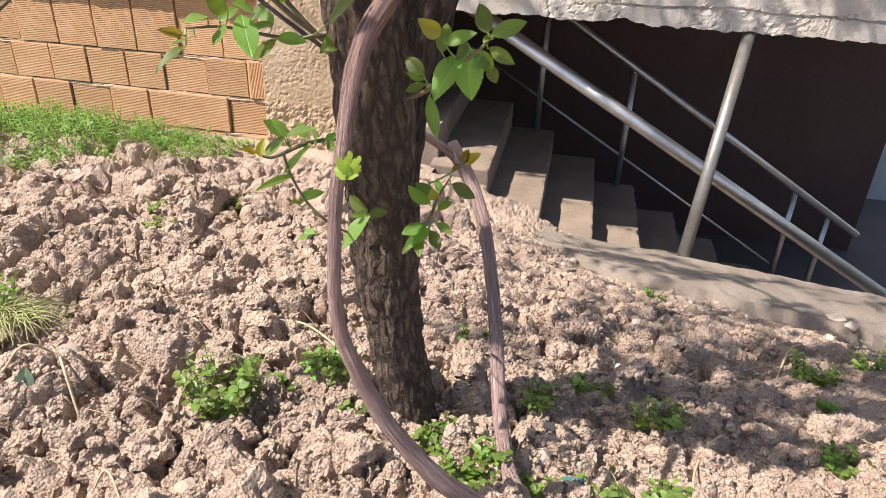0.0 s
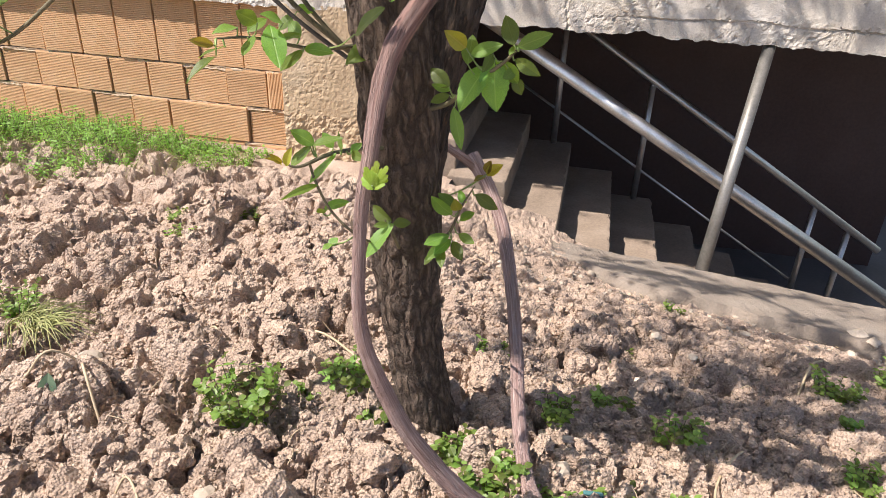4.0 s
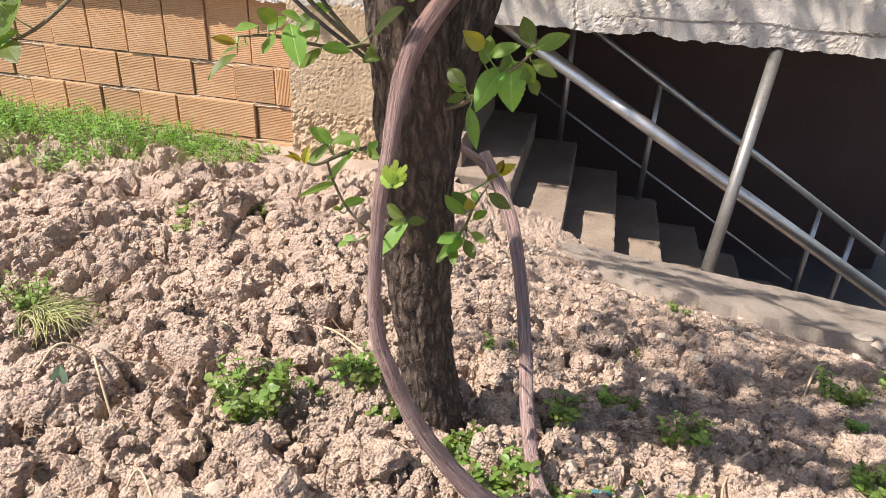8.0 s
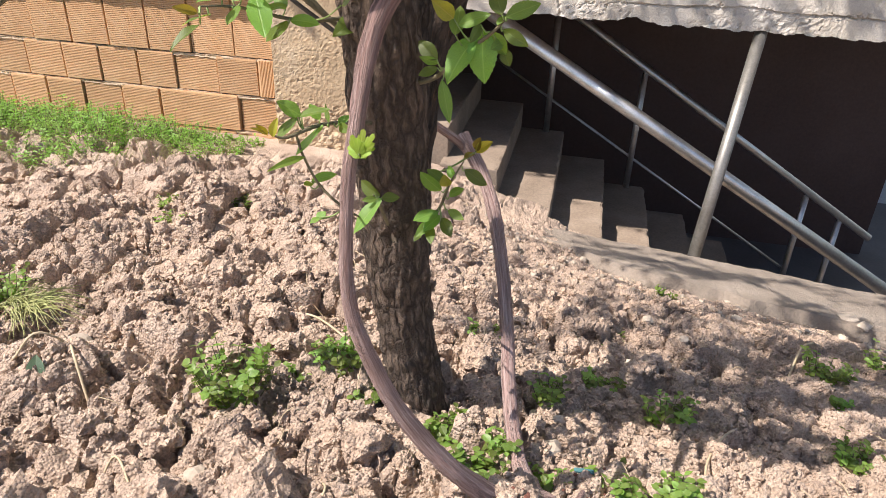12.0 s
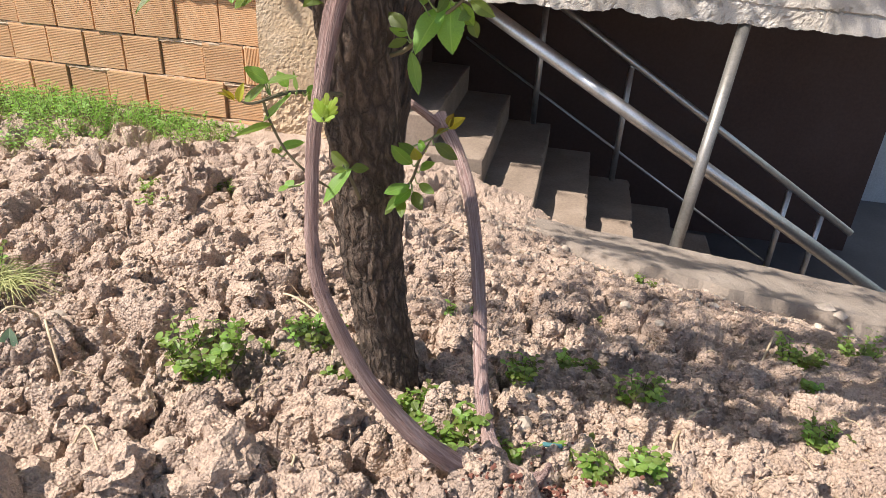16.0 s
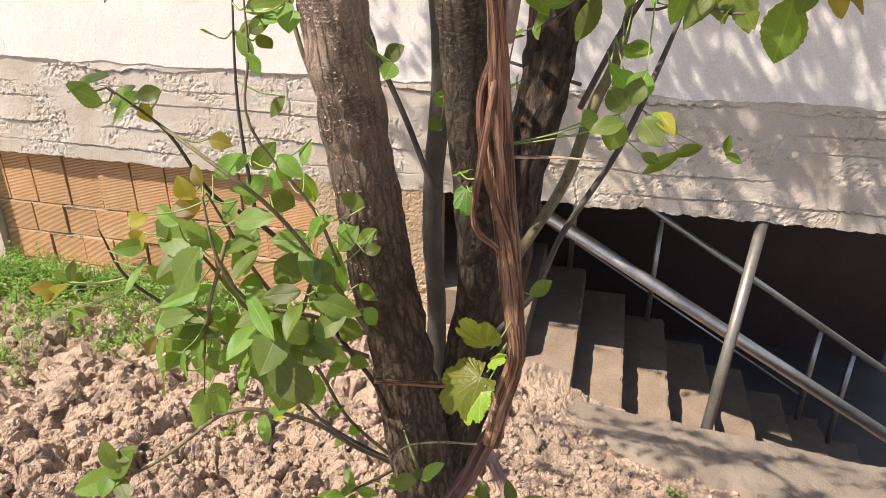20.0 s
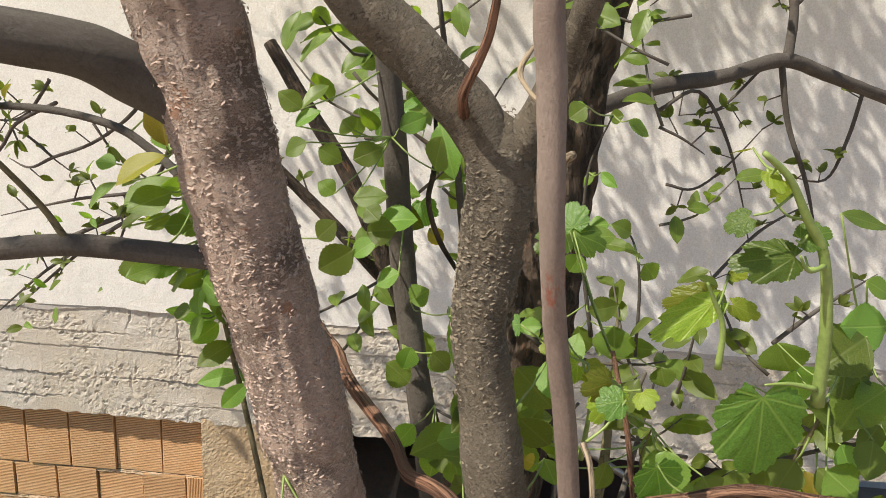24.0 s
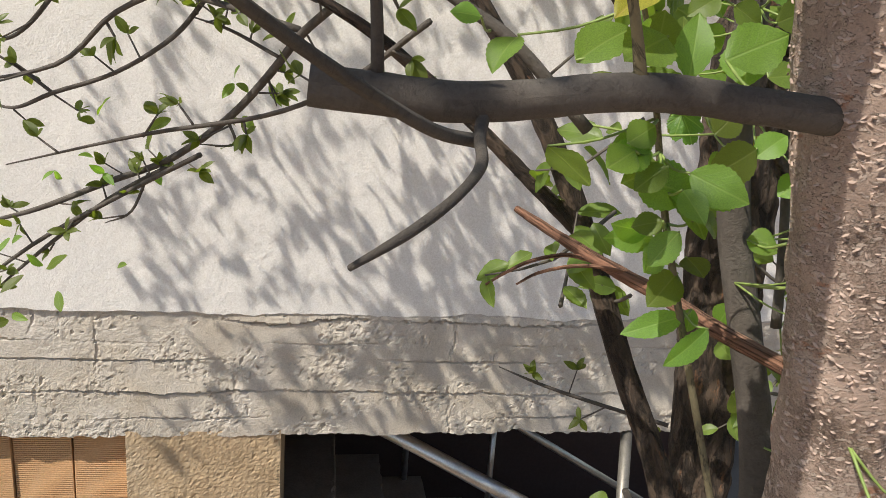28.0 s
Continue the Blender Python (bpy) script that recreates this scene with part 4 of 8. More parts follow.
stem(tree, 'twig', BARK_GREY, 6, 0.05, [(0.108, -2.311, 1.684, 0.0032), (0.103, -2.33, 1.674, 0.0027), (0.096, -2.37, 1.668, 0.0023), (0.082, -2.406, 1.663, 0.0019), (0.066, -2.427, 1.656, 0.0017), (0.049, -2.441, 1.649, 0.0013)])
stem(tree, 'twig', BARK_GREY, 6, 0.05, [(0.062, -2.311, 1.694, 0.003), (0.058, -2.325, 1.732, 0.0024), (0.048, -2.34, 1.763, 0.0021), (0.02, -2.36, 1.811, 0.0018), (0.01, -2.38, 1.853, 0.0013)])
stem(tree, 'twig', BARK_GREY, 6, 0.05, [(0.103, -2.325, 1.672, 0.003), (0.082, -2.35, 1.677, 0.0027), (0.056, -2.38, 1.69, 0.0025), (0.034, -2.41, 1.703, 0.0022), (0.016, -2.44, 1.715, 0.0018), (0.002, -2.47, 1.724, 0.0013)])
stem(vine, 'main_cane', CANE, 14, 0.1, [(0.703, -2.262, -0.029, 0.0181), (0.66, -2.285, 0.004, 0.0172), (0.602, -2.33, 0.088, 0.014), (0.561, -2.347, 0.148, 0.0125), (0.521, -2.36, 0.218, 0.0112), (0.493, -2.366, 0.285, 0.0102), (0.475, -2.37, 0.342, 0.009), (0.469, -2.371, 0.4, 0.008), (0.47, -2.37, 0.455, 0.0076), (0.474, -2.369, 0.52, 0.0078), (0.48, -2.363, 0.56, 0.0084), (0.481, -2.35, 0.59, 0.009), (0.483, -2.33, 0.63, 0.0105), (0.492, -2.308, 0.67, 0.0112), (0.516, -2.285, 0.713, 0.0115), (0.543, -2.262, 0.757, 0.0115), (0.561, -2.24, 0.798, 0.0125), (0.574, -2.24, 0.82, 0.0135)], 'purplish brown peeling vine bark')
stem(vine, 'upper_cane', CANE_RED, 12, 0.12, [(0.571, -2.26, 0.816, 0.0128), (0.581, -2.254, 0.879, 0.0125), (0.593, -2.256, 0.934, 0.0123), (0.597, -2.264, 0.976, 0.0121), (0.59, -2.264, 1.033, 0.0131), (0.568, -2.264, 1.21, 0.0148), (0.561, -2.3, 1.386, 0.0083), (0.538, -2.315, 1.438, 0.0076), (0.51, -2.305, 1.47, 0.0073), (0.468, -2.27, 1.492, 0.0069), (0.434, -2.225, 1.48, 0.0063), (0.414, -2.185, 1.49, 0.0061), (0.364, -2.12, 1.509, 0.0072), (0.346, -2.09, 1.517, 0.007), (0.332, -2.06, 1.524, 0.0069), (0.31, -2.03, 1.532, 0.0066), (0.285, -1.99, 1.542, 0.0059), (0.257, -1.95, 1.556, 0.005), (0.234, -1.915, 1.568, 0.0035)], 'reddish shredding vine bark')
stem(vine, 'fibre_strand', CANE_RED, 6, 0.15, [(0.591, -2.253, 0.922, 0.008), (0.596, -2.274, 1.032, 0.0047), (0.582, -2.276, 1.124, 0.0051), (0.557, -2.288, 1.202, 0.0042), (0.547, -2.284, 1.284, 0.0046), (0.564, -2.282, 1.344, 0.0038)])
stem(vine, 'fibre_strand', CANE_RED, 6, 0.15, [(0.576, -2.296, 1.119, 0.0031), (0.547, -2.297, 1.148, 0.0037), (0.551, -2.299, 1.215, 0.0042), (0.56, -2.294, 1.281, 0.0045), (0.566, -2.281, 1.349, 0.0032)])
stem(vine, 'rod_cane', CANE_PALE, 12, 0.05, [(0.572, -2.285, 1.345, 0.0075), (0.578, -2.305, 1.42, 0.0078), (0.557, -2.335, 1.578, 0.0083), (0.54, -2.352, 1.665, 0.0081), (0.533, -2.364, 1.705, 0.008), (0.528, -2.374, 1.742, 0.0082), (0.524, -2.378, 1.776, 0.0087), (0.521, -2.38, 1.809, 0.0088), (0.518, -2.383, 1.84, 0.0093), (0.513, -2.388, 1.87, 0.0091), (0.511, -2.39, 1.91, 0.0089), (0.502, -2.4, 1.968, 0.0075)], 'smooth reddish grey cane')
stem(vine, 'right_cane', CANE_RED, 9, 0.08, [(0.561, -2.277, 1.425, 0.0051), (0.581, -2.288, 1.464, 0.0049), (0.61, -2.3, 1.512, 0.0052), (0.649, -2.322, 1.539, 0.0049), (0.686, -2.343, 1.564, 0.0047), (0.741, -2.353, 1.566, 0.0042), (0.806, -2.343, 1.572, 0.0037), (0.857, -2.325, 1.618, 0.0029), (0.902, -2.307, 1.647, 0.0019)])
stem(vine, 'right_cane', CANE_RED, 8, 0.08, [(0.615, -2.301, 1.517, 0.0023), (0.639, -2.238, 1.449, 0.0025), (0.617, -2.262, 1.552, 0.0024), (0.599, -2.245, 1.622, 0.002)])
stem(vine, 'low_cane', CANE, 12, 0.1, [(0.723, -2.25, -0.04, 0.0209), (0.702, -2.24, -0.02, 0.0167), (0.674, -2.19, -0, 0.0125), (0.648, -2.11, 0.041, 0.0122), (0.627, -2.02, 0.108, 0.0117), (0.599, -1.92, 0.178, 0.0122), (0.569, -1.85, 0.249, 0.0129), (0.533, -1.8, 0.305, 0.0131), (0.488, -1.76, 0.354, 0.0143)], 'peeling vine cane cut off at its tip')
stem(vine, 'low_cane', CANE, 9, 0.1, [(0.5, -1.77, 0.333, 0.0092), (0.474, -1.8, 0.366, 0.0079), (0.454, -1.85, 0.401, 0.0071)])
stem(vine, 'low_cane', CANE_PALE, 10, 0.1, [(0.457, -1.945, 0.304, 0.0066), (0.461, -1.945, 0.355, 0.0083), (0.466, -1.945, 0.432, 0.0085), (0.47, -1.945, 0.521, 0.0077), (0.469, -1.945, 0.596, 0.007), (0.471, -1.945, 0.658, 0.0064)])
stem(tree, 'shoot', CANE_RED, 7, 0.06, [(0.467, -2.31, 1.809, 0.0042), (0.466, -2.325, 1.823, 0.0037), (0.474, -2.33, 1.843, 0.0033), (0.48, -2.335, 1.859, 0.0032), (0.483, -2.34, 1.876, 0.0028), (0.486, -2.35, 1.902, 0.0024)])
stem(tree, 'stub', BARK_DRY, 7, 0.06, [(0.521, -2.285, 1.767, 0.0037), (0.53, -2.3, 1.776, 0.0035), (0.537, -2.31, 1.783, 0.0035), (0.542, -2.32, 1.788, 0.003)])
stem(tree, 'thin_stem', BARK_GREY, 7, 0.06, [(0.488, -2.0, 1.475, 0.0054), (0.477, -2.0, 1.572, 0.0046), (0.46, -2.0, 1.677, 0.0045), (0.451, -2.0, 1.74, 0.0041), (0.438, -2.0, 1.82, 0.0037), (0.426, -2.0, 1.885, 0.0031), (0.414, -2.0, 1.953, 0.0024)])
stem(tree, 'twig', BARK_DARK, 7, 0.06, [(0.47, -2.02, 1.603, 0.0025), (0.437, -2.02, 1.652, 0.0031), (0.423, -2.02, 1.695, 0.0031), (0.427, -2.02, 1.727, 0.0031), (0.428, -2.02, 1.764, 0.0031), (0.423, -2.02, 1.812, 0.003), (0.411, -2.02, 1.846, 0.0024), (0.394, -2.02, 1.862, 0.0018)])
stem(tree, 'twig', BARK_DARK, 7, 0.06, [(0.45, -2.0, 1.734, 0.0025), (0.432, -2.0, 1.748, 0.0025), (0.412, -2.0, 1.76, 0.0025), (0.394, -2.0, 1.772, 0.0019)])
stem(vine, 'fibre_strand', CANE_RED, 7, 0.06, [(0.31, -2.03, 1.535, 0.0025), (0.284, -2.03, 1.54, 0.002), (0.258, -2.03, 1.54, 0.0018), (0.228, -2.03, 1.533, 0.0015), (0.209, -2.03, 1.522, 0.001)])
stem(vine, 'fibre_strand', CANE_RED, 7, 0.06, [(0.291, -1.99, 1.536, 0.0027), (0.264, -1.99, 1.54, 0.0021), (0.232, -1.99, 1.533, 0.0019), (0.209, -1.99, 1.521, 0.0016), (0.191, -1.99, 1.509, 0.0011)])
stem(vine, 'vine_stump', CANE, 12, 0.16, [(0.665, -2.27, -0.016, 0.0123), (0.705, -2.255, -0.021, 0.0227), (0.74, -2.25, -0.035, 0.0191), (0.766, -2.25, -0.01, 0.0074), (0.774, -2.25, 0.015, 0.004)])
stem(vine, 'stub', CANE_RED, 8, 0.04, [(0.556, -2.25, 0.895, 0.0045), (0.51, -2.275, 0.91, 0.0045), (0.47, -2.297, 0.922, 0.0042), (0.43, -2.318, 0.933, 0.0042)], 'reddish dry cut twig')
stem(vine, 'tendril', BARK_DRY, 5, 0.0, [(0.553, -2.27, 0.818, 0.0016), (0.506, -2.28, 0.82, 0.0016), (0.47, -2.29, 0.817, 0.0016), (0.453, -2.29, 0.804, 0.0013), (0.446, -2.29, 0.791, 0.001)])
stem(vine, 'twig', BARK_DRY, 6, 0.03, [(0.516, -2.385, 1.82, 0.0014), (0.505, -2.37, 1.831, 0.0015), (0.501, -2.36, 1.842, 0.002), (0.512, -2.35, 1.861, 0.0024)])
stem(vine, 'twig', BARK_DRY, 6, 0.03, [(0.558, -2.39, 1.615, 0.0023), (0.564, -2.4, 1.598, 0.0019), (0.573, -2.41, 1.532, 0.0017), (0.603, -2.425, 1.496, 0.0017), (0.636, -2.438, 1.465, 0.0015)])
stem(vine, 'twig', BARK_DRY, 5, 0.03, [(0.577, -2.259, 1.216, 0.0022), (0.623, -2.259, 1.22, 0.0018), (0.677, -2.259, 1.22, 0.0015)])
stem(far_tree, 'bough', BARK_GREY, 10, 0.07, [(0.642, -1.6, 1.784, 0.0148), (0.768, -1.5, 1.829, 0.0144), (0.895, -1.45, 1.854, 0.0138), (1.011, -1.4, 1.89, 0.0137), (1.112, -1.35, 1.872, 0.0131), (1.216, -1.3, 1.847, 0.0124), (1.436, -1.2, 1.796, 0.0121), (1.77, -1.1, 1.702, 0.0103)])
stem(far_tree, 'bough', BARK_GREY, 8, 0.07, [(1.022, -1.4, 1.891, 0.0095), (1.023, -1.38, 1.995, 0.0084), (0.985, -1.37, 2.055, 0.0069), (0.89, -1.36, 2.089, 0.0048), (0.806, -1.35, 2.105, 0.0032)])
stem(far_tree, 'twig', BARK_GREY, 5, 0.06, [(1.012, -1.4, 1.885, 0.0063), (1.042, -1.4, 1.776, 0.0053), (1.092, -1.4, 1.672, 0.0043), (1.132, -1.4, 1.565, 0.0027)])
stem(far_tree, 'twig', BARK_GREY, 5, 0.06, [(0.779, -1.5, 1.79, 0.004), (0.846, -1.49, 1.826, 0.0035), (0.912, -1.48, 1.74, 0.003), (0.97, -1.47, 1.598, 0.0021)])
stem(far_tree, 'twig', BARK_GREY, 5, 0.06, [(1.216, -1.3, 1.847, 0.0045), (1.203, -1.3, 1.748, 0.004), (1.174, -1.3, 1.664, 0.0029), (1.093, -1.3, 1.668, 0.0017)])
stem(far_tree, 'twig', BARK_GREY, 5, 0.06, [(0.783, -1.5, 1.761, 0.003), (0.825, -1.5, 1.744, 0.0025), (0.869, -1.5, 1.718, 0.0015)])
stem(far_tree, 'twig', BARK_GREY, 5, 0.06, [(0.808, -1.5, 1.661, 0.003), (0.859, -1.5, 1.656, 0.0025), (0.911, -1.5, 1.702, 0.002), (0.96, -1.5, 1.767, 0.0015)])
stem(far_tree, 'twig', BARK_GREY, 5, 0.06, [(1.009, -1.38, 2.015, 0.0042), (0.901, -1.37, 1.996, 0.0037), (0.808, -1.36, 2.0, 0.0027), (0.769, -1.36, 1.976, 0.0022)])
stem(far_tree, 'twig', BARK_GREY, 5, 0.06, [(1.024, -1.38, 1.985, 0.0042), (1.094, -1.36, 2.054, 0.0037), (1.179, -1.34, 2.105, 0.0027)])
stem(far_tree, 'twig', BARK_GREY, 5, 0.06, [(0.974, -1.42, 1.876, 0.0031), (0.912, -1.4, 1.796, 0.0027), (0.84, -1.4, 1.779, 0.0016)])
stem(far_tree, 'twig', BARK_GREY, 5, 0.06, [(0.803, -1.55, 1.39, 0.0046), (0.906, -1.5, 1.481, 0.0036), (1.002, -1.45, 1.575, 0.0032), (1.1, -1.42, 1.633, 0.0021)])
stem(far_tree, 'twig', BARK_GREY, 5, 0.06, [(1.022, -1.55, 1.393, 0.0045), (1.115, -1.5, 1.449, 0.0041), (1.233, -1.45, 1.511, 0.0032)])
stem(far_tree, 'twig', BARK_GREY, 5, 0.05, [(0.042, -1.7, 1.764, 0.0057), (-0.0, -1.6, 1.73, 0.0059), (-0.05, -1.5, 1.672, 0.0061), (-0.113, -1.45, 1.604, 0.0059), (-0.209, -1.4, 1.53, 0.0057), (-0.318, -1.36, 1.48, 0.0053), (-0.456, -1.33, 1.418, 0.0044), (-0.597, -1.3, 1.376, 0.0035)])
stem(far_tree, 'twig', BARK_GREY, 5, 0.05, [(-0.209, -1.4, 1.52, 0.0043), (-0.308, -1.4, 1.458, 0.0038), (-0.417, -1.4, 1.366, 0.0033), (-0.509, -1.4, 1.28, 0.0024)])
stem(far_tree, 'twig', BARK_GREY, 5, 0.05, [(-0.0, -1.6, 1.738, 0.0051), (-0.097, -1.55, 1.763, 0.0048), (-0.182, -1.5, 1.783, 0.0041), (-0.303, -1.45, 1.816, 0.0034)])
stem(far_tree, 'twig', BARK_GREY, 5, 0.05, [(-0.134, -1.5, 1.779, 0.0042), (-0.182, -1.5, 1.719, 0.0038), (-0.267, -1.48, 1.663, 0.0034), (-0.365, -1.45, 1.626, 0.0035), (-0.434, -1.42, 1.598, 0.0027), (-0.489, -1.4, 1.611, 0.0022)])
stem(far_tree, 'twig', BARK_GREY, 5, 0.05, [(-0.365, -1.45, 1.626, 0.003), (-0.415, -1.44, 1.66, 0.0026), (-0.473, -1.43, 1.689, 0.0021)])
stem(far_tree, 'twig', BARK_GREY, 5, 0.05, [(-0.329, -1.5, 1.777, 0.0036), (-0.383, -1.48, 1.719, 0.0033), (-0.426, -1.47, 1.696, 0.0025), (-0.496, -1.45, 1.695, 0.0017)])
stem(far_tree, 'twig', BARK_GREY, 5, 0.05, [(-0.032, -1.55, 1.702, 0.0029), (-0.099, -1.52, 1.733, 0.0025), (-0.158, -1.5, 1.749, 0.0021)])
stem(far_tree, 'twig', BARK_GREY, 5, 0.05, [(-0.05, -1.5, 1.672, 0.0026), (-0.036, -1.5, 1.63, 0.0022)])
stem(far_tree, 'twig', BARK_GREY, 5, 0.05, [(-0.113, -1.45, 1.6, 0.0027), (-0.104, -1.45, 1.564, 0.0023), (-0.158, -1.44, 1.56, 0.0018)])
stem(far_tree, 'twig', BARK_GREY, 5, 0.05, [(-0.245, -1.4, 1.504, 0.0028), (-0.273, -1.4, 1.44, 0.0024), (-0.314, -1.4, 1.419, 0.0019)])
stem(far_tree, 'twig', BARK_GREY, 5, 0.05, [(0.615, -1.6, 1.154, 0.0039), (0.498, -1.55, 1.172, 0.0035), (0.419, -1.5, 1.182, 0.003), (0.351, -1.47, 1.201, 0.0021)])
stem(far_tree, 'twig', BARK_GREY, 5, 0.05, [(0.122, -2.0, 1.738, 0.0029), (0.057, -1.9, 1.681, 0.0029), (-0.027, -1.8, 1.638, 0.0029), (-0.179, -1.7, 1.599, 0.0027), (-0.375, -1.6, 1.539, 0.0025)])
stem(far_tree, 'twig', BARK_GREY, 5, 0.05, [(-0.073, -1.9, 1.768, 0.0029), (-0.163, -1.85, 1.732, 0.0027), (-0.238, -1.8, 1.677, 0.0025), (-0.371, -1.75, 1.645, 0.0017)])
stem(far_tree, 'twig', BARK_GREY, 5, 0.05, [(-0.146, -1.5, 1.552, 0.0043), (-0.252, -1.45, 1.489, 0.0039), (-0.427, -1.4, 1.378, 0.0036), (-0.6, -1.36, 1.235, 0.0025)])
stem(tree, 'twig', BARK_GREY, 6, 0.04, [(0.638, -2.05, 1.223, 0.0045), (0.678, -2.075, 1.321, 0.0040), (0.715, -2.1, 1.396, 0.0035), (0.728, -2.125, 1.42, 0.0030), (0.799, -2.15, 1.418, 0.0025), (0.857, -2.175, 1.403, 0.0021), (0.873, -2.2, 1.41, 0.0016)])
stem(tree, 'twig', BARK_GREEN, 6, 0.04, [(0.728, -2.13, 1.422, 0.0022), (0.826, -2.137, 1.431, 0.0017), (0.891, -2.143, 1.431, 0.0012), (0.918, -2.15, 1.429, 0.0008)])
stem(tree, 'twig', BARK_GREY, 6, 0.04, [(0.715, -2.12, 1.403, 0.0030), (0.752, -2.144, 1.463, 0.0026), (0.793, -2.168, 1.499, 0.0022), (0.838, -2.192, 1.533, 0.0018), (0.87, -2.216, 1.559, 0.0014), (0.882, -2.24, 1.589, 0.0010)])
stem(tree, 'twig', BARK_GREEN, 6, 0.04, [(0.792, -2.18, 1.502, 0.0025), (0.8, -2.193, 1.552, 0.0020), (0.807, -2.207, 1.594, 0.0014), (0.816, -2.22, 1.625, 0.0009)])
stem(tree, 'twig', BARK_GREY, 6, 0.04, [(0.883, -2.2, 1.512, 0.0018), (0.909, -2.2, 1.506, 0.0012), (0.935, -2.2, 1.498, 0.0006)])
stem(tree, 'twig', BARK_GREEN, 6, 0.04, [(0.715, -2.1, 1.396, 0.0020), (0.676, -2.12, 1.42, 0.0016), (0.661, -2.14, 1.468, 0.0011), (0.663, -2.16, 1.514, 0.0007)])
stem(vine, 'green_shoot', SHOOT, 6, 0.04, [(0.726, -2.33, 1.627, 0.0052), (0.719, -2.336, 1.686, 0.0045), (0.706, -2.342, 1.736, 0.0038), (0.689, -2.348, 1.76, 0.0032), (0.671, -2.354, 1.786, 0.0025), (0.651, -2.36, 1.801, 0.0018)])
stem(vine, 'green_shoot', SHOOT, 6, 0.04, [(0.655, -2.33, 1.648, 0.0028), (0.653, -2.333, 1.679, 0.0022), (0.642, -2.337, 1.701, 0.0016), (0.636, -2.34, 1.712, 0.0010)])
stem(vine, 'green_shoot', SHOOT, 6, 0.04, [(0.596, -2.32, 1.593, 0.0025), (0.592, -2.325, 1.616, 0.0017), (0.584, -2.33, 1.633, 0.0009)])
stem(vine, 'green_shoot', SHOOT, 6, 0.04, [(0.706, -2.345, 1.73, 0.0020), (0.693, -2.353, 1.728, 0.0014), (0.683, -2.36, 1.739, 0.0007)])
stem(vine, 'green_shoot', SHOOT, 6, 0.04, [(0.721, -2.335, 1.641, 0.0020), (0.702, -2.337, 1.644, 0.0014), (0.684, -2.34, 1.643, 0.0007)])
stem(vine, 'green_shoot', SHOOT, 6, 0.04, [(0.591, -2.2, 1.496, 0.0030), (0.594, -2.2, 1.55, 0.0020), (0.588, -2.2, 1.591, 0.0010)])
stem(tree, 'twig', BARK_GREY, 6, 0.04, [(0.63, -1.95, 1.525, 0.0030), (0.608, -1.957, 1.631, 0.0024), (0.603, -1.963, 1.732, 0.0017), (0.623, -1.97, 1.799, 0.0010)])
stem(tree, 'twig', BARK_GREY, 6, 0.04, [(0.687, -1.95, 1.503, 0.0025), (0.68, -1.957, 1.598, 0.0020), (0.666, -1.963, 1.65, 0.0014), (0.651, -1.97, 1.669, 0.0009)])
stem(tree, 'twig', BARK_GREY, 6, 0.04, [(0.386, -2.243, 0.946, 0.0040), (0.346, -2.291, 1.059, 0.0035), (0.299, -2.317, 1.128, 0.0030), (0.256, -2.343, 1.173, 0.0024), (0.231, -2.369, 1.249, 0.0019), (0.19, -2.395, 1.3, 0.0014)])
stem(tree, 'twig', BARK_GREEN, 6, 0.04, [(0.389, -2.229, 0.903, 0.0035), (0.344, -2.303, 0.977, 0.0029), (0.308, -2.345, 1.069, 0.0024), (0.291, -2.38, 1.156, 0.0018), (0.296, -2.415, 1.205, 0.0012)])
stem(tree, 'twig', BARK_GREEN, 6, 0.04, [(0.376, -2.355, 1.09, 0.0025), (0.355, -2.375, 1.016, 0.0017), (0.338, -2.374, 0.953, 0.0009)])
stem(tree, 'twig', BARK_GREY, 6, 0.04, [(0.309, -2.345, 1.147, 0.0025), (0.308, -2.355, 1.279, 0.0017), (0.323, -2.365, 1.406, 0.0009)])
stem(tree, 'twig', BARK_GREEN, 6, 0.04, [(0.297, -2.395, 1.14, 0.0025), (0.266, -2.405, 1.043, 0.0017), (0.225, -2.373, 0.915, 0.0009)])
spots = {o: [(c, [v.co.copy() for i, v in enumerate(c.data.vertices) if i % max(1, len(c.data.vertices) // 60) == 0]) for c in o.children] for o in (tree, vine)}


def nearest(owner, a):
    return min(spots[owner], key=lambda s: min((a - q).length_squared for q in s[1]))[0]


stalked = []


def sprout(bx, by, bz, tx, ty, tz, w):
    stalked.append((vine, Vector((bx, by, bz))))
    leaf(nearest(vine, Vector((bx, by, bz))), (bx, by, bz), (tx, ty, tz), w, SPROUTS, "young_vine_leaf", 0.5)


def green(bx, by, bz, tx, ty, tz, w):
    stalked.append((tree, Vector((bx, by, bz))))
    leaf(nearest(tree, Vector((bx, by, bz))), (bx, by, bz), (tx, ty, tz), w, LEAVES, "leaf", 0.5)


def young(bx, by, bz, tx, ty, tz, w):
    stalked.append((tree, Vector((bx, by, bz))))
    leaf(nearest(tree, Vector((bx, by, bz))), (bx, by, bz), (tx, ty, tz), w, YOUNGS, "young_leaf")


def grape(bx, by, bz, tx, ty, tz, w):
    stalked.append((vine, Vector((bx, by, bz))))
    leaf(nearest(vine, Vector((bx, by, bz))), (bx, by, bz), (tx, ty, tz), w, GRAPES, "vine_leaf", 0.25)


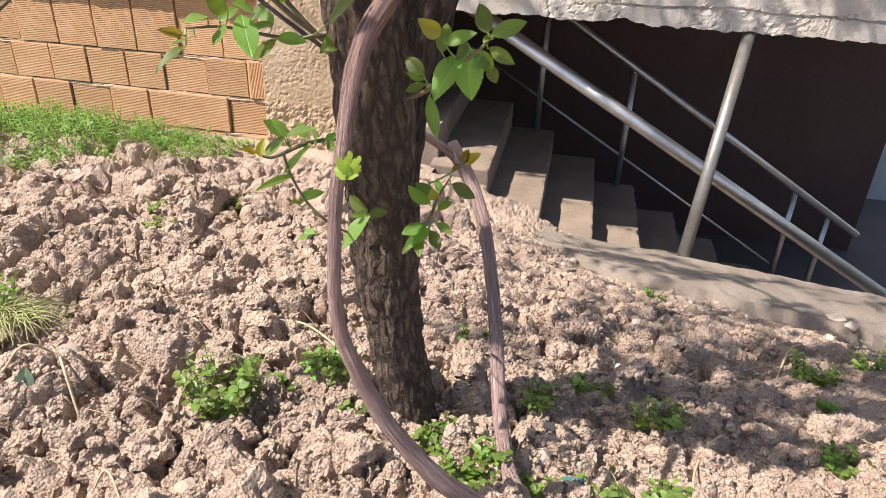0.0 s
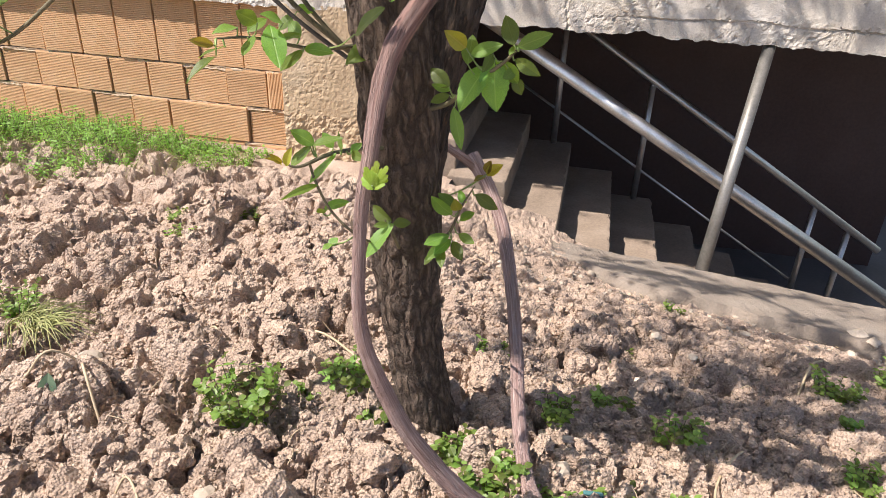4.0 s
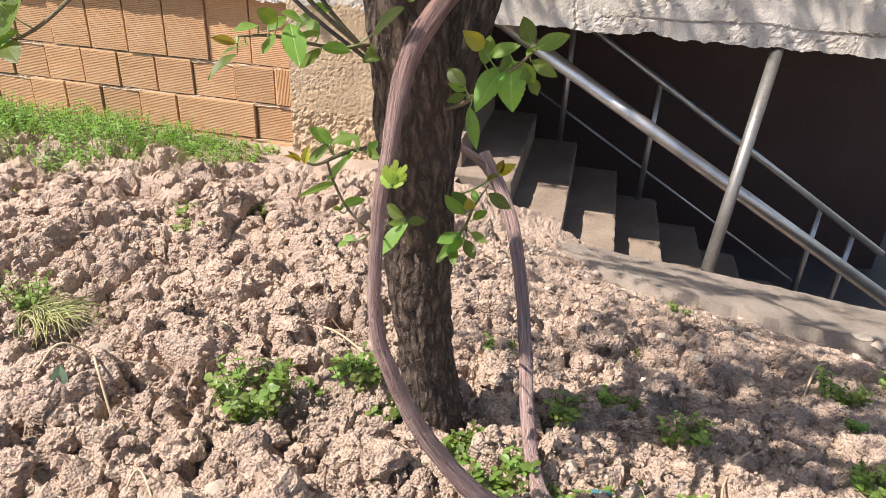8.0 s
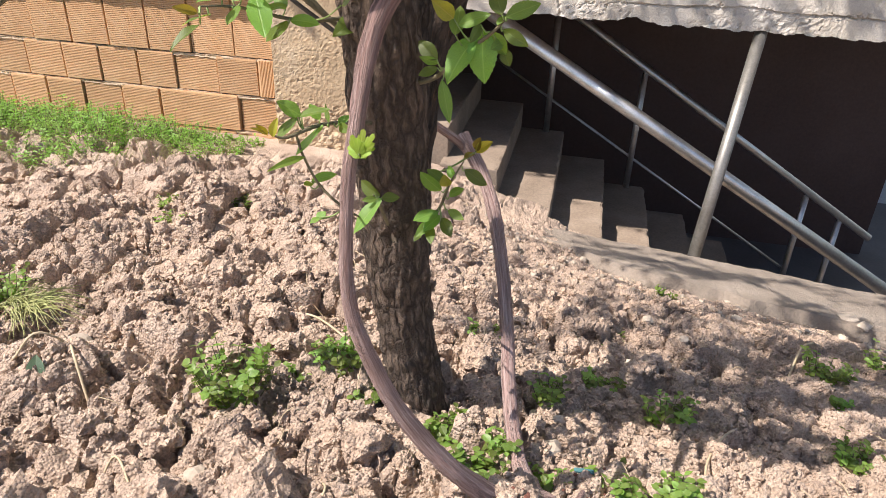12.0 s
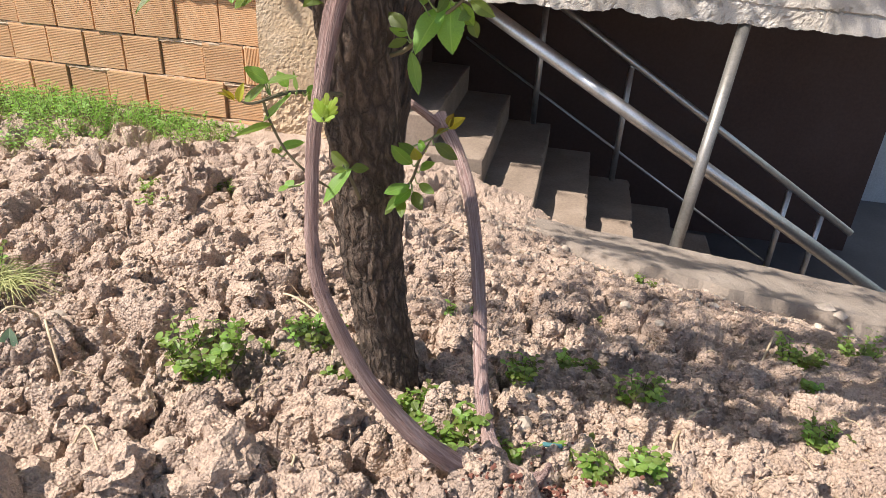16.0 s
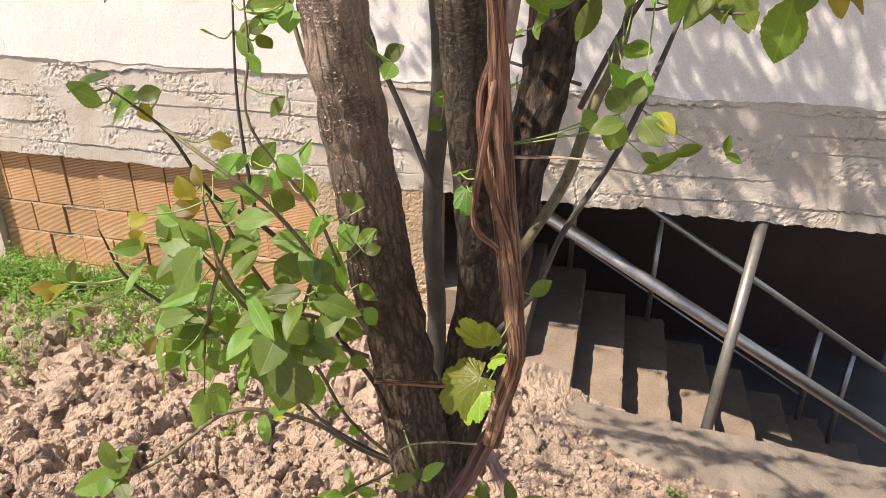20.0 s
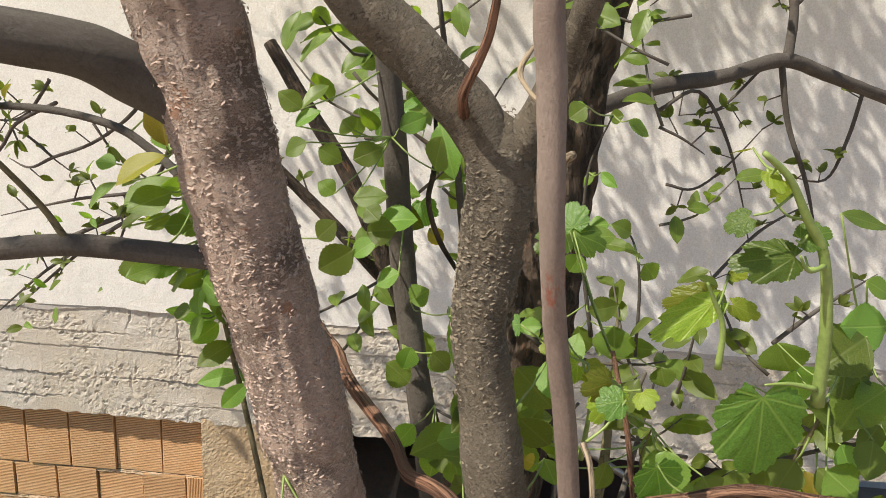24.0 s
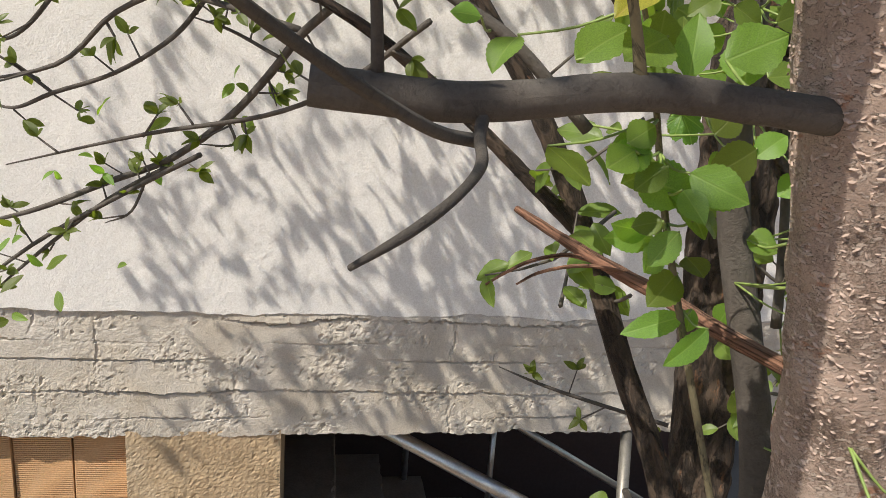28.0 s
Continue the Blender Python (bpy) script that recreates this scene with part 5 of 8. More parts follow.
# curling bark flakes, lifted at their lower edges
FLAKE = surface("bark_flake", (0.34, 0.25, 0.203), (0.44, 0.333, 0.275), (0.55, 0.44, 0.375), 60, 300, 0.9, 0.6, 0.001)
FLAKE_OLIVE = surface("olive_bark_flake", (0.13, 0.105, 0.074), (0.20, 0.165, 0.12), (0.28, 0.24, 0.18), 60, 300, 0.9, 0.6, 0.001)


def bark_flakes(limb_ob, material, count, low, high, size, seed):
    rnd = random.Random(seed)
    mesh = limb_ob.data
    pick = [v for v in mesh.vertices if low < v.co.z < high and v.normal.y < 0.45]
    fv, ff = [], []
    for _ in range(count):
        v = rnd.choice(pick)
        if noise.noise(v.co * 9.0 + Vector((seed, 0, 0))) < rnd.uniform(-0.75, 0.45) or rnd.random() > (v.co.z - low) / 0.6:
            continue
        n = v.normal
        side = Vector((0, 0, 1)).cross(n).normalized()
        a = rnd.gauss(0, 0.65)
        u = side * math.cos(a) + n.cross(side) * math.sin(a)
        w = n.cross(u)
        if w.z > 0:
            w = -w
        p = v.co + side * rnd.uniform(-0.003, 0.003) + Vector((0, 0, rnd.uniform(-0.006, 0.006))) + n * 0.0003
        q = size * rnd.uniform(0.6, 1.5)
        b, h = q * rnd.uniform(0.20, 0.40), q * rnd.uniform(0.10, 0.26)
        k = len(fv)
        fv += [p - u * q - n * 0.0006, p + u * q - n * 0.0006, p - w * b * 0.8 - n * 0.0006, p + u * q * 0.4 + w * b + n * h, p - u * q * 0.5 + w * b * 0.8 + n * h * 0.8, p + w * b * 0.1 + n * h * 0.75]
        ff += [(k, k + 5, k + 2), (k + 2, k + 5, k + 1), (k + 1, k + 5, k + 3), (k + 3, k + 5, k + 4), (k + 4, k + 5, k)]
    ob = linked("bark_flake", fv, ff, material, tree)
    ob.matrix_parent_inverse = Matrix.Translation(-tree.matrix_basis.translation)
    tagged(ob, kind="stuff")


bark_flakes(main_trunk, FLAKE, 8000, 0.95, 2.0, 0.0019, 3)
bark_flakes(second, FLAKE_OLIVE, 4200, 1.25, 1.95, 0.0017, 5)

# leaves: stalk, tip and width
green(0.576, -2.184, 0.635, 0.584, -2.204, 0.579, 0.036)
green(0.568, -2.182, 0.627, 0.54, -2.212, 0.579, 0.033)
green(0.604, -2.203, 0.655, 0.641, -2.193, 0.671, 0.019)
green(0.6, -2.204, 0.657, 0.585, -2.184, 0.685, 0.021)
green(0.55, -2.198, 0.641, 0.587, -2.208, 0.658, 0.017)
green(0.547, -2.195, 0.629, 0.546, -2.165, 0.657, 0.02)
green(0.589, -2.19, 0.635, 0.605, -2.19, 0.609, 0.024)
green(0.601, -2.193, 0.639, 0.632, -2.203, 0.625, 0.016)
green(0.6, -2.184, 0.616, 0.612, -2.184, 0.596, 0.015)
green(0.526, -2.16, 0.566, 0.542, -2.18, 0.518, 0.017)
green(0.518, -2.154, 0.589, 0.491, -2.144, 0.608, 0.02)
green(0.519, -2.15, 0.583, 0.497, -2.16, 0.592, 0.012)
green(0.518, -2.15, 0.578, 0.496, -2.16, 0.569, 0.014)
green(0.594, -2.198, 0.645, 0.607, -2.188, 0.655, 0.013)
green(0.575, -2.193, 0.643, 0.568, -2.213, 0.626, 0.012)
green(0.602, -2.189, 0.626, 0.59, -2.199, 0.617, 0.013)
green(0.466, -2.22, 0.425, 0.432, -2.24, 0.379, 0.024)
green(0.463, -2.22, 0.427, 0.429, -2.2, 0.435, 0.02)
green(0.466, -2.22, 0.425, 0.487, -2.21, 0.424, 0.014)
green(0.459, -2.22, 0.422, 0.443, -2.23, 0.423, 0.009)
green(0.523, -2.12, 0.399, 0.494, -2.13, 0.426, 0.024)
green(0.529, -2.12, 0.412, 0.5, -2.11, 0.426, 0.019)
green(0.52, -2.12, 0.367, 0.491, -2.15, 0.363, 0.023)
green(0.523, -2.12, 0.361, 0.503, -2.14, 0.344, 0.019)
green(0.526, -2.12, 0.358, 0.544, -2.14, 0.34, 0.018)
green(0.534, -2.12, 0.371, 0.559, -2.13, 0.364, 0.014)
green(0.512, -2.12, 0.35, 0.495, -2.15, 0.339, 0.016)
green(0.508, -2.12, 0.345, 0.517, -2.15, 0.33, 0.015)
green(0.498, -2.12, 0.334, 0.49, -2.14, 0.325, 0.011)
green(0.535, -2.12, 0.392, 0.553, -2.11, 0.404, 0.016)
green(0.554, -2.12, 0.434, 0.585, -2.1, 0.407, 0.019)
green(0.542, -2.12, 0.42, 0.528, -2.11, 0.433, 0.014)
green(0.397, -2.3, 0.55, 0.374, -2.31, 0.568, 0.017)
green(0.394, -2.3, 0.55, 0.427, -2.29, 0.559, 0.015)
green(0.391, -2.3, 0.549, 0.38, -2.33, 0.532, 0.018)
green(0.414, -2.28, 0.535, 0.395, -2.32, 0.51, 0.021)
green(0.418, -2.27, 0.534, 0.41, -2.26, 0.554, 0.008)
green(0.422, -2.25, 0.527, 0.432, -2.24, 0.536, 0.013)
green(0.422, -2.25, 0.526, 0.443, -2.27, 0.527, 0.012)
green(0.411, -2.28, 0.541, 0.399, -2.28, 0.558, 0.013)
green(0.405, -2.3, 0.473, 0.432, -2.29, 0.482, 0.014)
green(0.403, -2.3, 0.466, 0.403, -2.31, 0.477, 0.011)
green(0.405, -2.29, 0.419, 0.413, -2.28, 0.426, 0.012)
green(0.409, -2.29, 0.422, 0.4, -2.3, 0.418, 0.011)
green(0.404, -2.31, 0.507, 0.376, -2.35, 0.503, 0.009)
green(0.338, -2.267, 0.67, 0.36, -2.297, 0.632, 0.027)
green(0.353, -2.211, 0.634, 0.389, -2.211, 0.633, 0.017)
green(0.353, -2.219, 0.634, 0.343, -2.259, 0.618, 0.019)
green(0.317, -2.301, 0.672, 0.298, -2.321, 0.669, 0.018)
green(0.313, -2.344, 0.651, 0.292, -2.374, 0.631, 0.013)
green(0.328, -2.287, 0.661, 0.328, -2.317, 0.646, 0.015)
green(0.331, -2.282, 0.674, 0.312, -2.292, 0.686, 0.021)
green(0.352, -2.262, 0.672, 0.336, -2.282, 0.685, 0.019)
green(0.351, -2.217, 0.647, 0.33, -2.197, 0.663, 0.017)
green(0.339, -2.246, 0.648, 0.354, -2.216, 0.654, 0.015)
green(0.318, -2.281, 0.664, 0.332, -2.261, 0.676, 0.016)
green(0.317, -2.329, 0.658, 0.307, -2.369, 0.655, 0.011)
green(0.421, -2.138, 0.633, 0.393, -2.178, 0.613, 0.025)
green(0.417, -2.144, 0.648, 0.458, -2.164, 0.673, 0.021)
green(0.372, -2.424, 1.077, 0.358, -2.466, 1.03, 0.041)
green(0.384, -2.421, 1.068, 0.445, -2.437, 1.043, 0.026)
green(0.402, -2.419, 1.103, 0.453, -2.411, 1.085, 0.025)
green(0.393, -2.422, 1.11, 0.353, -2.43, 1.103, 0.022)
green(0.339, -2.41, 1.024, 0.408, -2.444, 0.987, 0.05)
green(0.244, -2.383, 1.028, 0.224, -2.435, 0.993, 0.033)
green(0.269, -2.325, 0.975, 0.278, -2.379, 0.92, 0.025)
green(0.239, -2.393, 1.062, 0.21, -2.427, 1.032, 0.023)
green(0.184, -2.373, 1.116, 0.149, -2.391, 1.112, 0.02)
green(0.18, -2.374, 1.099, 0.166, -2.408, 1.065, 0.015)
green(0.273, -2.392, 1.085, 0.208, -2.41, 1.058, 0.018)
green(0.359, -2.422, 1.087, 0.327, -2.448, 1.073, 0.021)
green(0.402, -2.33, 0.965, 0.377, -2.348, 0.948, 0.018)
green(0.408, -2.342, 0.977, 0.433, -2.342, 0.972, 0.017)
green(0.34, -2.424, 1.064, 0.323, -2.466, 1.045, 0.024)
green(0.375, -2.418, 1.038, 0.375, -2.392, 1.068, 0.018)
green(0.316, -2.419, 1.112, 0.332, -2.393, 1.138, 0.026)
green(0.268, -2.391, 1.051, 0.238, -2.425, 1.029, 0.02)
green(0.393, -2.424, 1.099, 0.391, -2.466, 1.081, 0.02)
green(0.332, -2.424, 1.101, 0.376, -2.458, 1.07, 0.022)
green(0.224, -2.391, 1.094, 0.246, -2.373, 1.122, 0.022)
green(0.276, -2.386, 1.022, 0.248, -2.368, 1.047, 0.017)
green(0.215, -2.324, 0.966, 0.152, -2.36, 0.927, 0.025)
green(0.41, -2.419, 1.116, 0.383, -2.393, 1.149, 0.022)
green(0.236, -2.375, 1.123, 0.212, -2.409, 1.094, 0.023)
green(0.356, -2.409, 0.997, 0.37, -2.401, 1.03, 0.028)
green(-0.027, -2.257, 0.627, -0.134, -2.277, 0.575, 0.043)
green(-0.056, -2.269, 0.619, -0.005, -2.259, 0.678, 0.038)
green(-0.031, -2.271, 0.644, -0.061, -2.261, 0.689, 0.033)
green(-0.029, -2.271, 0.661, -0.008, -2.241, 0.672, 0.026)
green(-0.056, -2.259, 0.62, -0.061, -2.289, 0.593, 0.031)
green(-0.048, -2.259, 0.613, -0.008, -2.289, 0.598, 0.028)
green(0.189, -2.208, 0.754, 0.173, -2.218, 0.736, 0.015)
green(0.203, -2.207, 0.753, 0.222, -2.237, 0.719, 0.025)
green(0.216, -2.209, 0.759, 0.245, -2.199, 0.765, 0.019)
green(0.236, -2.15, 0.778, 0.205, -2.13, 0.788, 0.019)
green(0.241, -2.151, 0.777, 0.252, -2.141, 0.792, 0.02)
green(0.239, -2.149, 0.772, 0.268, -2.129, 0.782, 0.02)
green(0.272, -2.126, 0.699, 0.298, -2.106, 0.709, 0.019)
green(0.305, -2.113, 0.657, 0.322, -2.093, 0.66, 0.021)
green(0.301, -2.111, 0.653, 0.279, -2.121, 0.632, 0.02)
green(0.414, -2.205, 0.654, 0.454, -2.225, 0.691, 0.029)
green(0.463, -2.228, 0.697, 0.497, -2.228, 0.736, 0.023)
green(0.465, -2.227, 0.703, 0.45, -2.227, 0.708, 0.015)
green(0.598, -2.153, 0.989, 0.626, -2.133, 1.003, 0.023)
green(0.797, -1.804, 1.096, 0.739, -1.804, 1.054, 0.023)
green(0.834, -1.774, 1.101, 0.785, -1.774, 1.081, 0.023)
green(0.875, -1.754, 1.085, 0.877, -1.754, 1.119, 0.018)
green(0.874, -1.753, 1.085, 0.906, -1.753, 1.071, 0.018)
green(0.764, -1.814, 1.079, 0.734, -1.804, 1.091, 0.021)
green(0.044, -2.35, 1.036, 0.048, -2.342, 1.064, 0.014)
green(0.04, -2.349, 1.036, 0.024, -2.349, 1.05, 0.013)
green(0.043, -2.347, 1.033, 0.054, -2.339, 1.046, 0.013)
green(-0.002, -2.318, 0.975, -0.021, -2.336, 0.962, 0.016)
green(-0.004, -2.312, 0.971, 0.017, -2.33, 0.95, 0.013)
green(0.005, -2.319, 0.975, 0.029, -2.319, 0.967, 0.015)
green(0.133, -2.32, 0.94, 0.108, -2.32, 0.951, 0.014)
green(0.711, -2.258, 1.27, 0.733, -2.278, 1.247, 0.028)
green(0.693, -2.253, 1.273, 0.675, -2.243, 1.296, 0.026)
green(0.699, -2.252, 1.28, 0.706, -2.242, 1.308, 0.024)
green(0.721, -2.256, 1.275, 0.748, -2.266, 1.258, 0.021)
green(0.695, -2.258, 1.264, 0.659, -2.268, 1.255, 0.022)
green(0.685, -2.147, 1.318, 0.717, -2.167, 1.322, 0.027)
green(0.583, -2.106, 1.546, 0.594, -2.086, 1.578, 0.028)
green(0.503, -2.05, 1.636, 0.472, -2.05, 1.647, 0.044)
green(0.495, -2.05, 1.642, 0.522, -2.06, 1.611, 0.036)
green(0.567, -2.155, 1.483, 0.535, -2.155, 1.508, 0.035)
green(0.422, -2.13, 1.526, 0.398, -2.13, 1.546, 0.034)
green(0.456, -2.142, 1.47, 0.449, -2.142, 1.427, 0.033)
green(0.43, -2.139, 1.484, 0.41, -2.139, 1.457, 0.024)
green(0.358, -2.12, 1.659, 0.323, -2.12, 1.635, 0.035)
green(0.383, -2.12, 1.687, 0.42, -2.12, 1.698, 0.04)
green(0.358, -2.12, 1.653, 0.381, -2.12, 1.672, 0.023)
green(0.322, -2.12, 1.668, 0.34, -2.12, 1.687, 0.025)
green(0.405, -2.12, 1.639, 0.382, -2.12, 1.625, 0.026)
green(0.418, -2.12, 1.61, 0.435, -2.12, 1.624, 0.026)
green(0.422, -2.127, 1.563, 0.414, -2.127, 1.538, 0.024)
green(0.443, -2.127, 1.559, 0.462, -2.127, 1.542, 0.024)
green(0.356, -2.12, 1.749, 0.384, -2.12, 1.762, 0.025)
green(0.31, -2.12, 1.763, 0.288, -2.12, 1.75, 0.022)
green(0.322, -2.12, 1.758, 0.345, -2.12, 1.746, 0.022)
green(0.355, -2.12, 1.777, 0.344, -2.12, 1.786, 0.022)
green(0.435, -2.12, 1.744, 0.441, -2.14, 1.778, 0.033)
green(0.357, -2.12, 1.711, 0.391, -2.12, 1.716, 0.025)
green(0.339, -2.12, 1.715, 0.322, -2.12, 1.725, 0.02)
green(0.305, -2.12, 1.794, 0.282, -2.12, 1.809, 0.022)
green(0.299, -2.12, 1.778, 0.322, -2.12, 1.795, 0.02)
green(0.574, -2.13, 1.689, 0.558, -2.13, 1.705, 0.03)
green(0.585, -2.13, 1.69, 0.612, -2.13, 1.695, 0.025)
green(0.581, -2.13, 1.673, 0.572, -2.13, 1.655, 0.025)
green(0.573, -2.12, 1.813, 0.558, -2.12, 1.801, 0.022)
green(0.699, -2.192, 1.279, 0.678, -2.192, 1.304, 0.031)
green(0.69, -2.199, 1.25, 0.682, -2.199, 1.213, 0.031)
green(0.648, -2.2, 1.244, 0.666, -2.2, 1.253, 0.025)
green(0.712, -2.202, 1.306, 0.701, -2.222, 1.276, 0.03)
green(0.431, -2.247, 1.313, 0.454, -2.247, 1.328, 0.021)
green(0.443, -2.251, 1.31, 0.439, -2.271, 1.296, 0.021)
green(0.479, -2.208, 1.27, 0.499, -2.218, 1.258, 0.021)
green(0.486, -2.209, 1.238, 0.475, -2.219, 1.229, 0.021)
green(0.224, -2.23, 1.726, 0.194, -2.25, 1.712, 0.031)
green(0.217, -2.23, 1.697, 0.24, -2.225, 1.699, 0.022)
green(0.24, -2.23, 1.704, 0.243, -2.225, 1.741, 0.021)
green(0.235, -2.23, 1.655, 0.218, -2.225, 1.64, 0.024)
green(0.249, -2.23, 1.652, 0.277, -2.25, 1.639, 0.025)
green(0.246, -2.23, 1.642, 0.252, -2.25, 1.627, 0.017)
green(0.237, -2.23, 1.623, 0.22, -2.225, 1.618, 0.017)
green(0.248, -2.23, 1.617, 0.234, -2.225, 1.594, 0.019)
green(0.261, -2.23, 1.628, 0.277, -2.225, 1.614, 0.017)
green(0.209, -2.23, 1.667, 0.227, -2.225, 1.678, 0.019)
green(0.2, -2.23, 1.656, 0.228, -2.225, 1.663, 0.022)
green(0.238, -2.225, 1.778, 0.236, -2.225, 1.75, 0.023)
green(0.243, -2.2, 1.789, 0.232, -2.2, 1.806, 0.024)
green(0.164, -2.05, 1.824, 0.143, -2.06, 1.815, 0.026)
green(0.392, -2.394, 1.379, 0.368, -2.41, 1.371, 0.021)
green(0.394, -2.395, 1.382, 0.402, -2.419, 1.366, 0.019)
green(0.392, -2.387, 1.385, 0.395, -2.382, 1.407, 0.012)
green(0.39, -2.389, 1.388, 0.375, -2.384, 1.389, 0.01)
green(0.179, -2.23, 1.692, 0.197, -2.23, 1.706, 0.016)
green(0.365, -2, 1.712, 0.412, -2, 1.697, 0.028)
green(0.376, -2, 1.681, 0.418, -2.02, 1.665, 0.032)
green(0.357, -2, 1.749, 0.385, -2, 1.733, 0.032)
green(0.378, -1.95, 1.79, 0.434, -1.95, 1.799, 0.029)
green(0.467, -2.036, 1.396, 0.482, -2.056, 1.366, 0.035)
green(0.434, -2.029, 1.418, 0.447, -2.029, 1.398, 0.027)
green(0.474, -2.06, 1.553, 0.512, -2.09, 1.515, 0.025)
green(0.46, -2.2, 1.634, 0.481, -2.225, 1.618, 0.017)
green(0.495, -2.209, 1.554, 0.471, -2.234, 1.53, 0.025)
green(0.506, -2.215, 1.496, 0.465, -2.215, 1.496, 0.023)
green(0.472, -2.222, 1.468, 0.486, -2.132, 1.417, 0.021)
green(0.519, -2.23, 1.407, 0.485, -2.255, 1.381, 0.029)
green(0.556, -2.215, 1.502, 0.565, -2.24, 1.492, 0.023)
green(0.552, -2.203, 1.593, 0.564, -2.228, 1.564, 0.033)
green(0.425, -2.016, 1.504, 0.415, -2.016, 1.481, 0.027)
green(0.389, -2, 1.629, 0.411, -2, 1.638, 0.026)
green(0.408, -1.95, 1.767, 0.384, -1.95, 1.797, 0.027)
green(0.467, -2, 1.804, 0.485, -2, 1.75, 0.031)
green(0.22, -2.22, 1.76, 0.204, -2.2, 1.779, 0.025)
green(0.232, -2.2, 1.717, 0.239, -2.19, 1.744, 0.026)
green(0.214, -2.21, 1.701, 0.194, -2.22, 1.691, 0.015)
green(0.256, -2.18, 1.719, 0.262, -2.17, 1.744, 0.018)
green(0.214, -2.23, 1.663, 0.191, -2.25, 1.655, 0.021)
green(0.204, -2.22, 1.664, 0.229, -2.22, 1.665, 0.02)
green(0.246, -2.2, 1.651, 0.214, -2.22, 1.643, 0.023)
green(0.253, -2.2, 1.647, 0.266, -2.23, 1.614, 0.024)
green(0.259, -2.2, 1.638, 0.277, -2.2, 1.628, 0.021)
green(0.245, -2.2, 1.61, 0.211, -2.22, 1.617, 0.019)
green(0.251, -2.201, 1.602, 0.235, -2.221, 1.589, 0.02)
green(0.213, -2.2, 1.698, 0.255, -2.22, 1.696, 0.027)
green(0.251, -2.18, 1.776, 0.265, -2.2, 1.758, 0.023)
green(0.225, -2.2, 1.726, 0.213, -2.22, 1.729, 0.018)
green(0.388, -2.406, 1.398, 0.379, -2.406, 1.4, 0.009)
green(0.397, -2.412, 1.391, 0.374, -2.436, 1.389, 0.018)
green(0.401, -2.414, 1.39, 0.406, -2.438, 1.372, 0.017)
green(0.395, -2.398, 1.411, 0.398, -2.39, 1.432, 0.013)
green(0.376, -2.15, 1.685, 0.404, -2.15, 1.69, 0.029)
green(0.375, -2.15, 1.709, 0.389, -2.16, 1.699, 0.022)
green(0.465, -2.152, 1.613, 0.472, -2.182, 1.565, 0.02)
green(0.479, -2.166, 1.495, 0.433, -2.196, 1.485, 0.036)
green(0.491, -2.208, 1.552, 0.471, -2.228, 1.537, 0.031)
green(0.482, -2.213, 1.517, 0.457, -2.213, 1.51, 0.024)
green(0.488, -2.171, 1.442, 0.498, -2.161, 1.467, 0.024)
green(0.523, -2.211, 1.402, 0.481, -2.251, 1.385, 0.035)
green(0.495, -2.135, 1.392, 0.516, -2.135, 1.37, 0.025)
green(0.447, -2.121, 1.474, 0.462, -2.151, 1.439, 0.031)
green(0.442, -2.109, 1.551, 0.456, -2.109, 1.53, 0.022)
green(0.433, -2.05, 1.784, 0.452, -2.07, 1.73, 0.033)
green(0.39, -2.05, 1.776, 0.418, -2.04, 1.789, 0.024)
green(0.492, -2.159, 1.231, 0.518, -2.139, 1.248, 0.027)
green(0.177, -2.22, 1.71, 0.216, -2.2, 1.734, 0.029)
green(0.172, -2.2, 1.66, 0.194, -2.22, 1.641, 0.033)
green(0.23, -2.2, 1.644, 0.261, -2.22, 1.637, 0.032)
green(0.262, -2.22, 1.634, 0.283, -2.22, 1.65, 0.033)
green(0.248, -2.2, 1.606, 0.215, -2.2, 1.605, 0.019)
green(0.265, -2.204, 1.585, 0.239, -2.224, 1.569, 0.024)
green(0.271, -2.201, 1.595, 0.274, -2.221, 1.588, 0.02)
green(0.249, -2.25, 1.715, 0.283, -2.25, 1.731, 0.03)
green(0.268, -2.24, 1.703, 0.276, -2.22, 1.731, 0.028)
green(0.152, -2.18, 1.723, 0.133, -2.2, 1.703, 0.022)
green(0.135, -2.15, 1.734, 0.115, -2.15, 1.736, 0.019)
green(0.292, -2.23, 1.614, 0.306, -2.24, 1.613, 0.022)
green(0.338, -2.265, 1.508, 0.358, -2.283, 1.5, 0.022)
green(0.374, -2.309, 1.476, 0.38, -2.309, 1.468, 0.015)
green(0.372, -2.451, 1.406, 0.394, -2.435, 1.412, 0.017)
green(0.357, -2.01, 1.263, 0.319, -2.03, 1.249, 0.028)
green(0.335, -2.007, 1.282, 0.318, -1.997, 1.287, 0.023)
green(0.345, -2.01, 1.252, 0.363, -2.02, 1.264, 0.023)
green(0.355, -2.008, 1.274, 0.378, -2.008, 1.281, 0.023)
green(0.306, -2.01, 1.249, 0.296, -2.01, 1.277, 0.015)
green(-0.414, -1.474, 1.35, -0.442, -1.494, 1.326, 0.016)
green(-0.365, -1.478, 1.326, -0.355, -1.498, 1.298, 0.018)
green(-0.437, -1.48, 1.278, -0.46, -1.5, 1.274, 0.019)
green(-0.433, -1.48, 1.287, -0.404, -1.5, 1.286, 0.013)
green(-0.317, -1.432, 1.531, -0.332, -1.452, 1.537, 0.012)
green(-0.301, -1.435, 1.507, -0.317, -1.455, 1.521, 0.012)
green(-0.303, -1.437, 1.507, -0.282, -1.457, 1.493, 0.012)
green(-0.203, -1.422, 1.597, -0.234, -1.442, 1.578, 0.017)
green(-0.205, -1.42, 1.614, -0.188, -1.44, 1.627, 0.011)
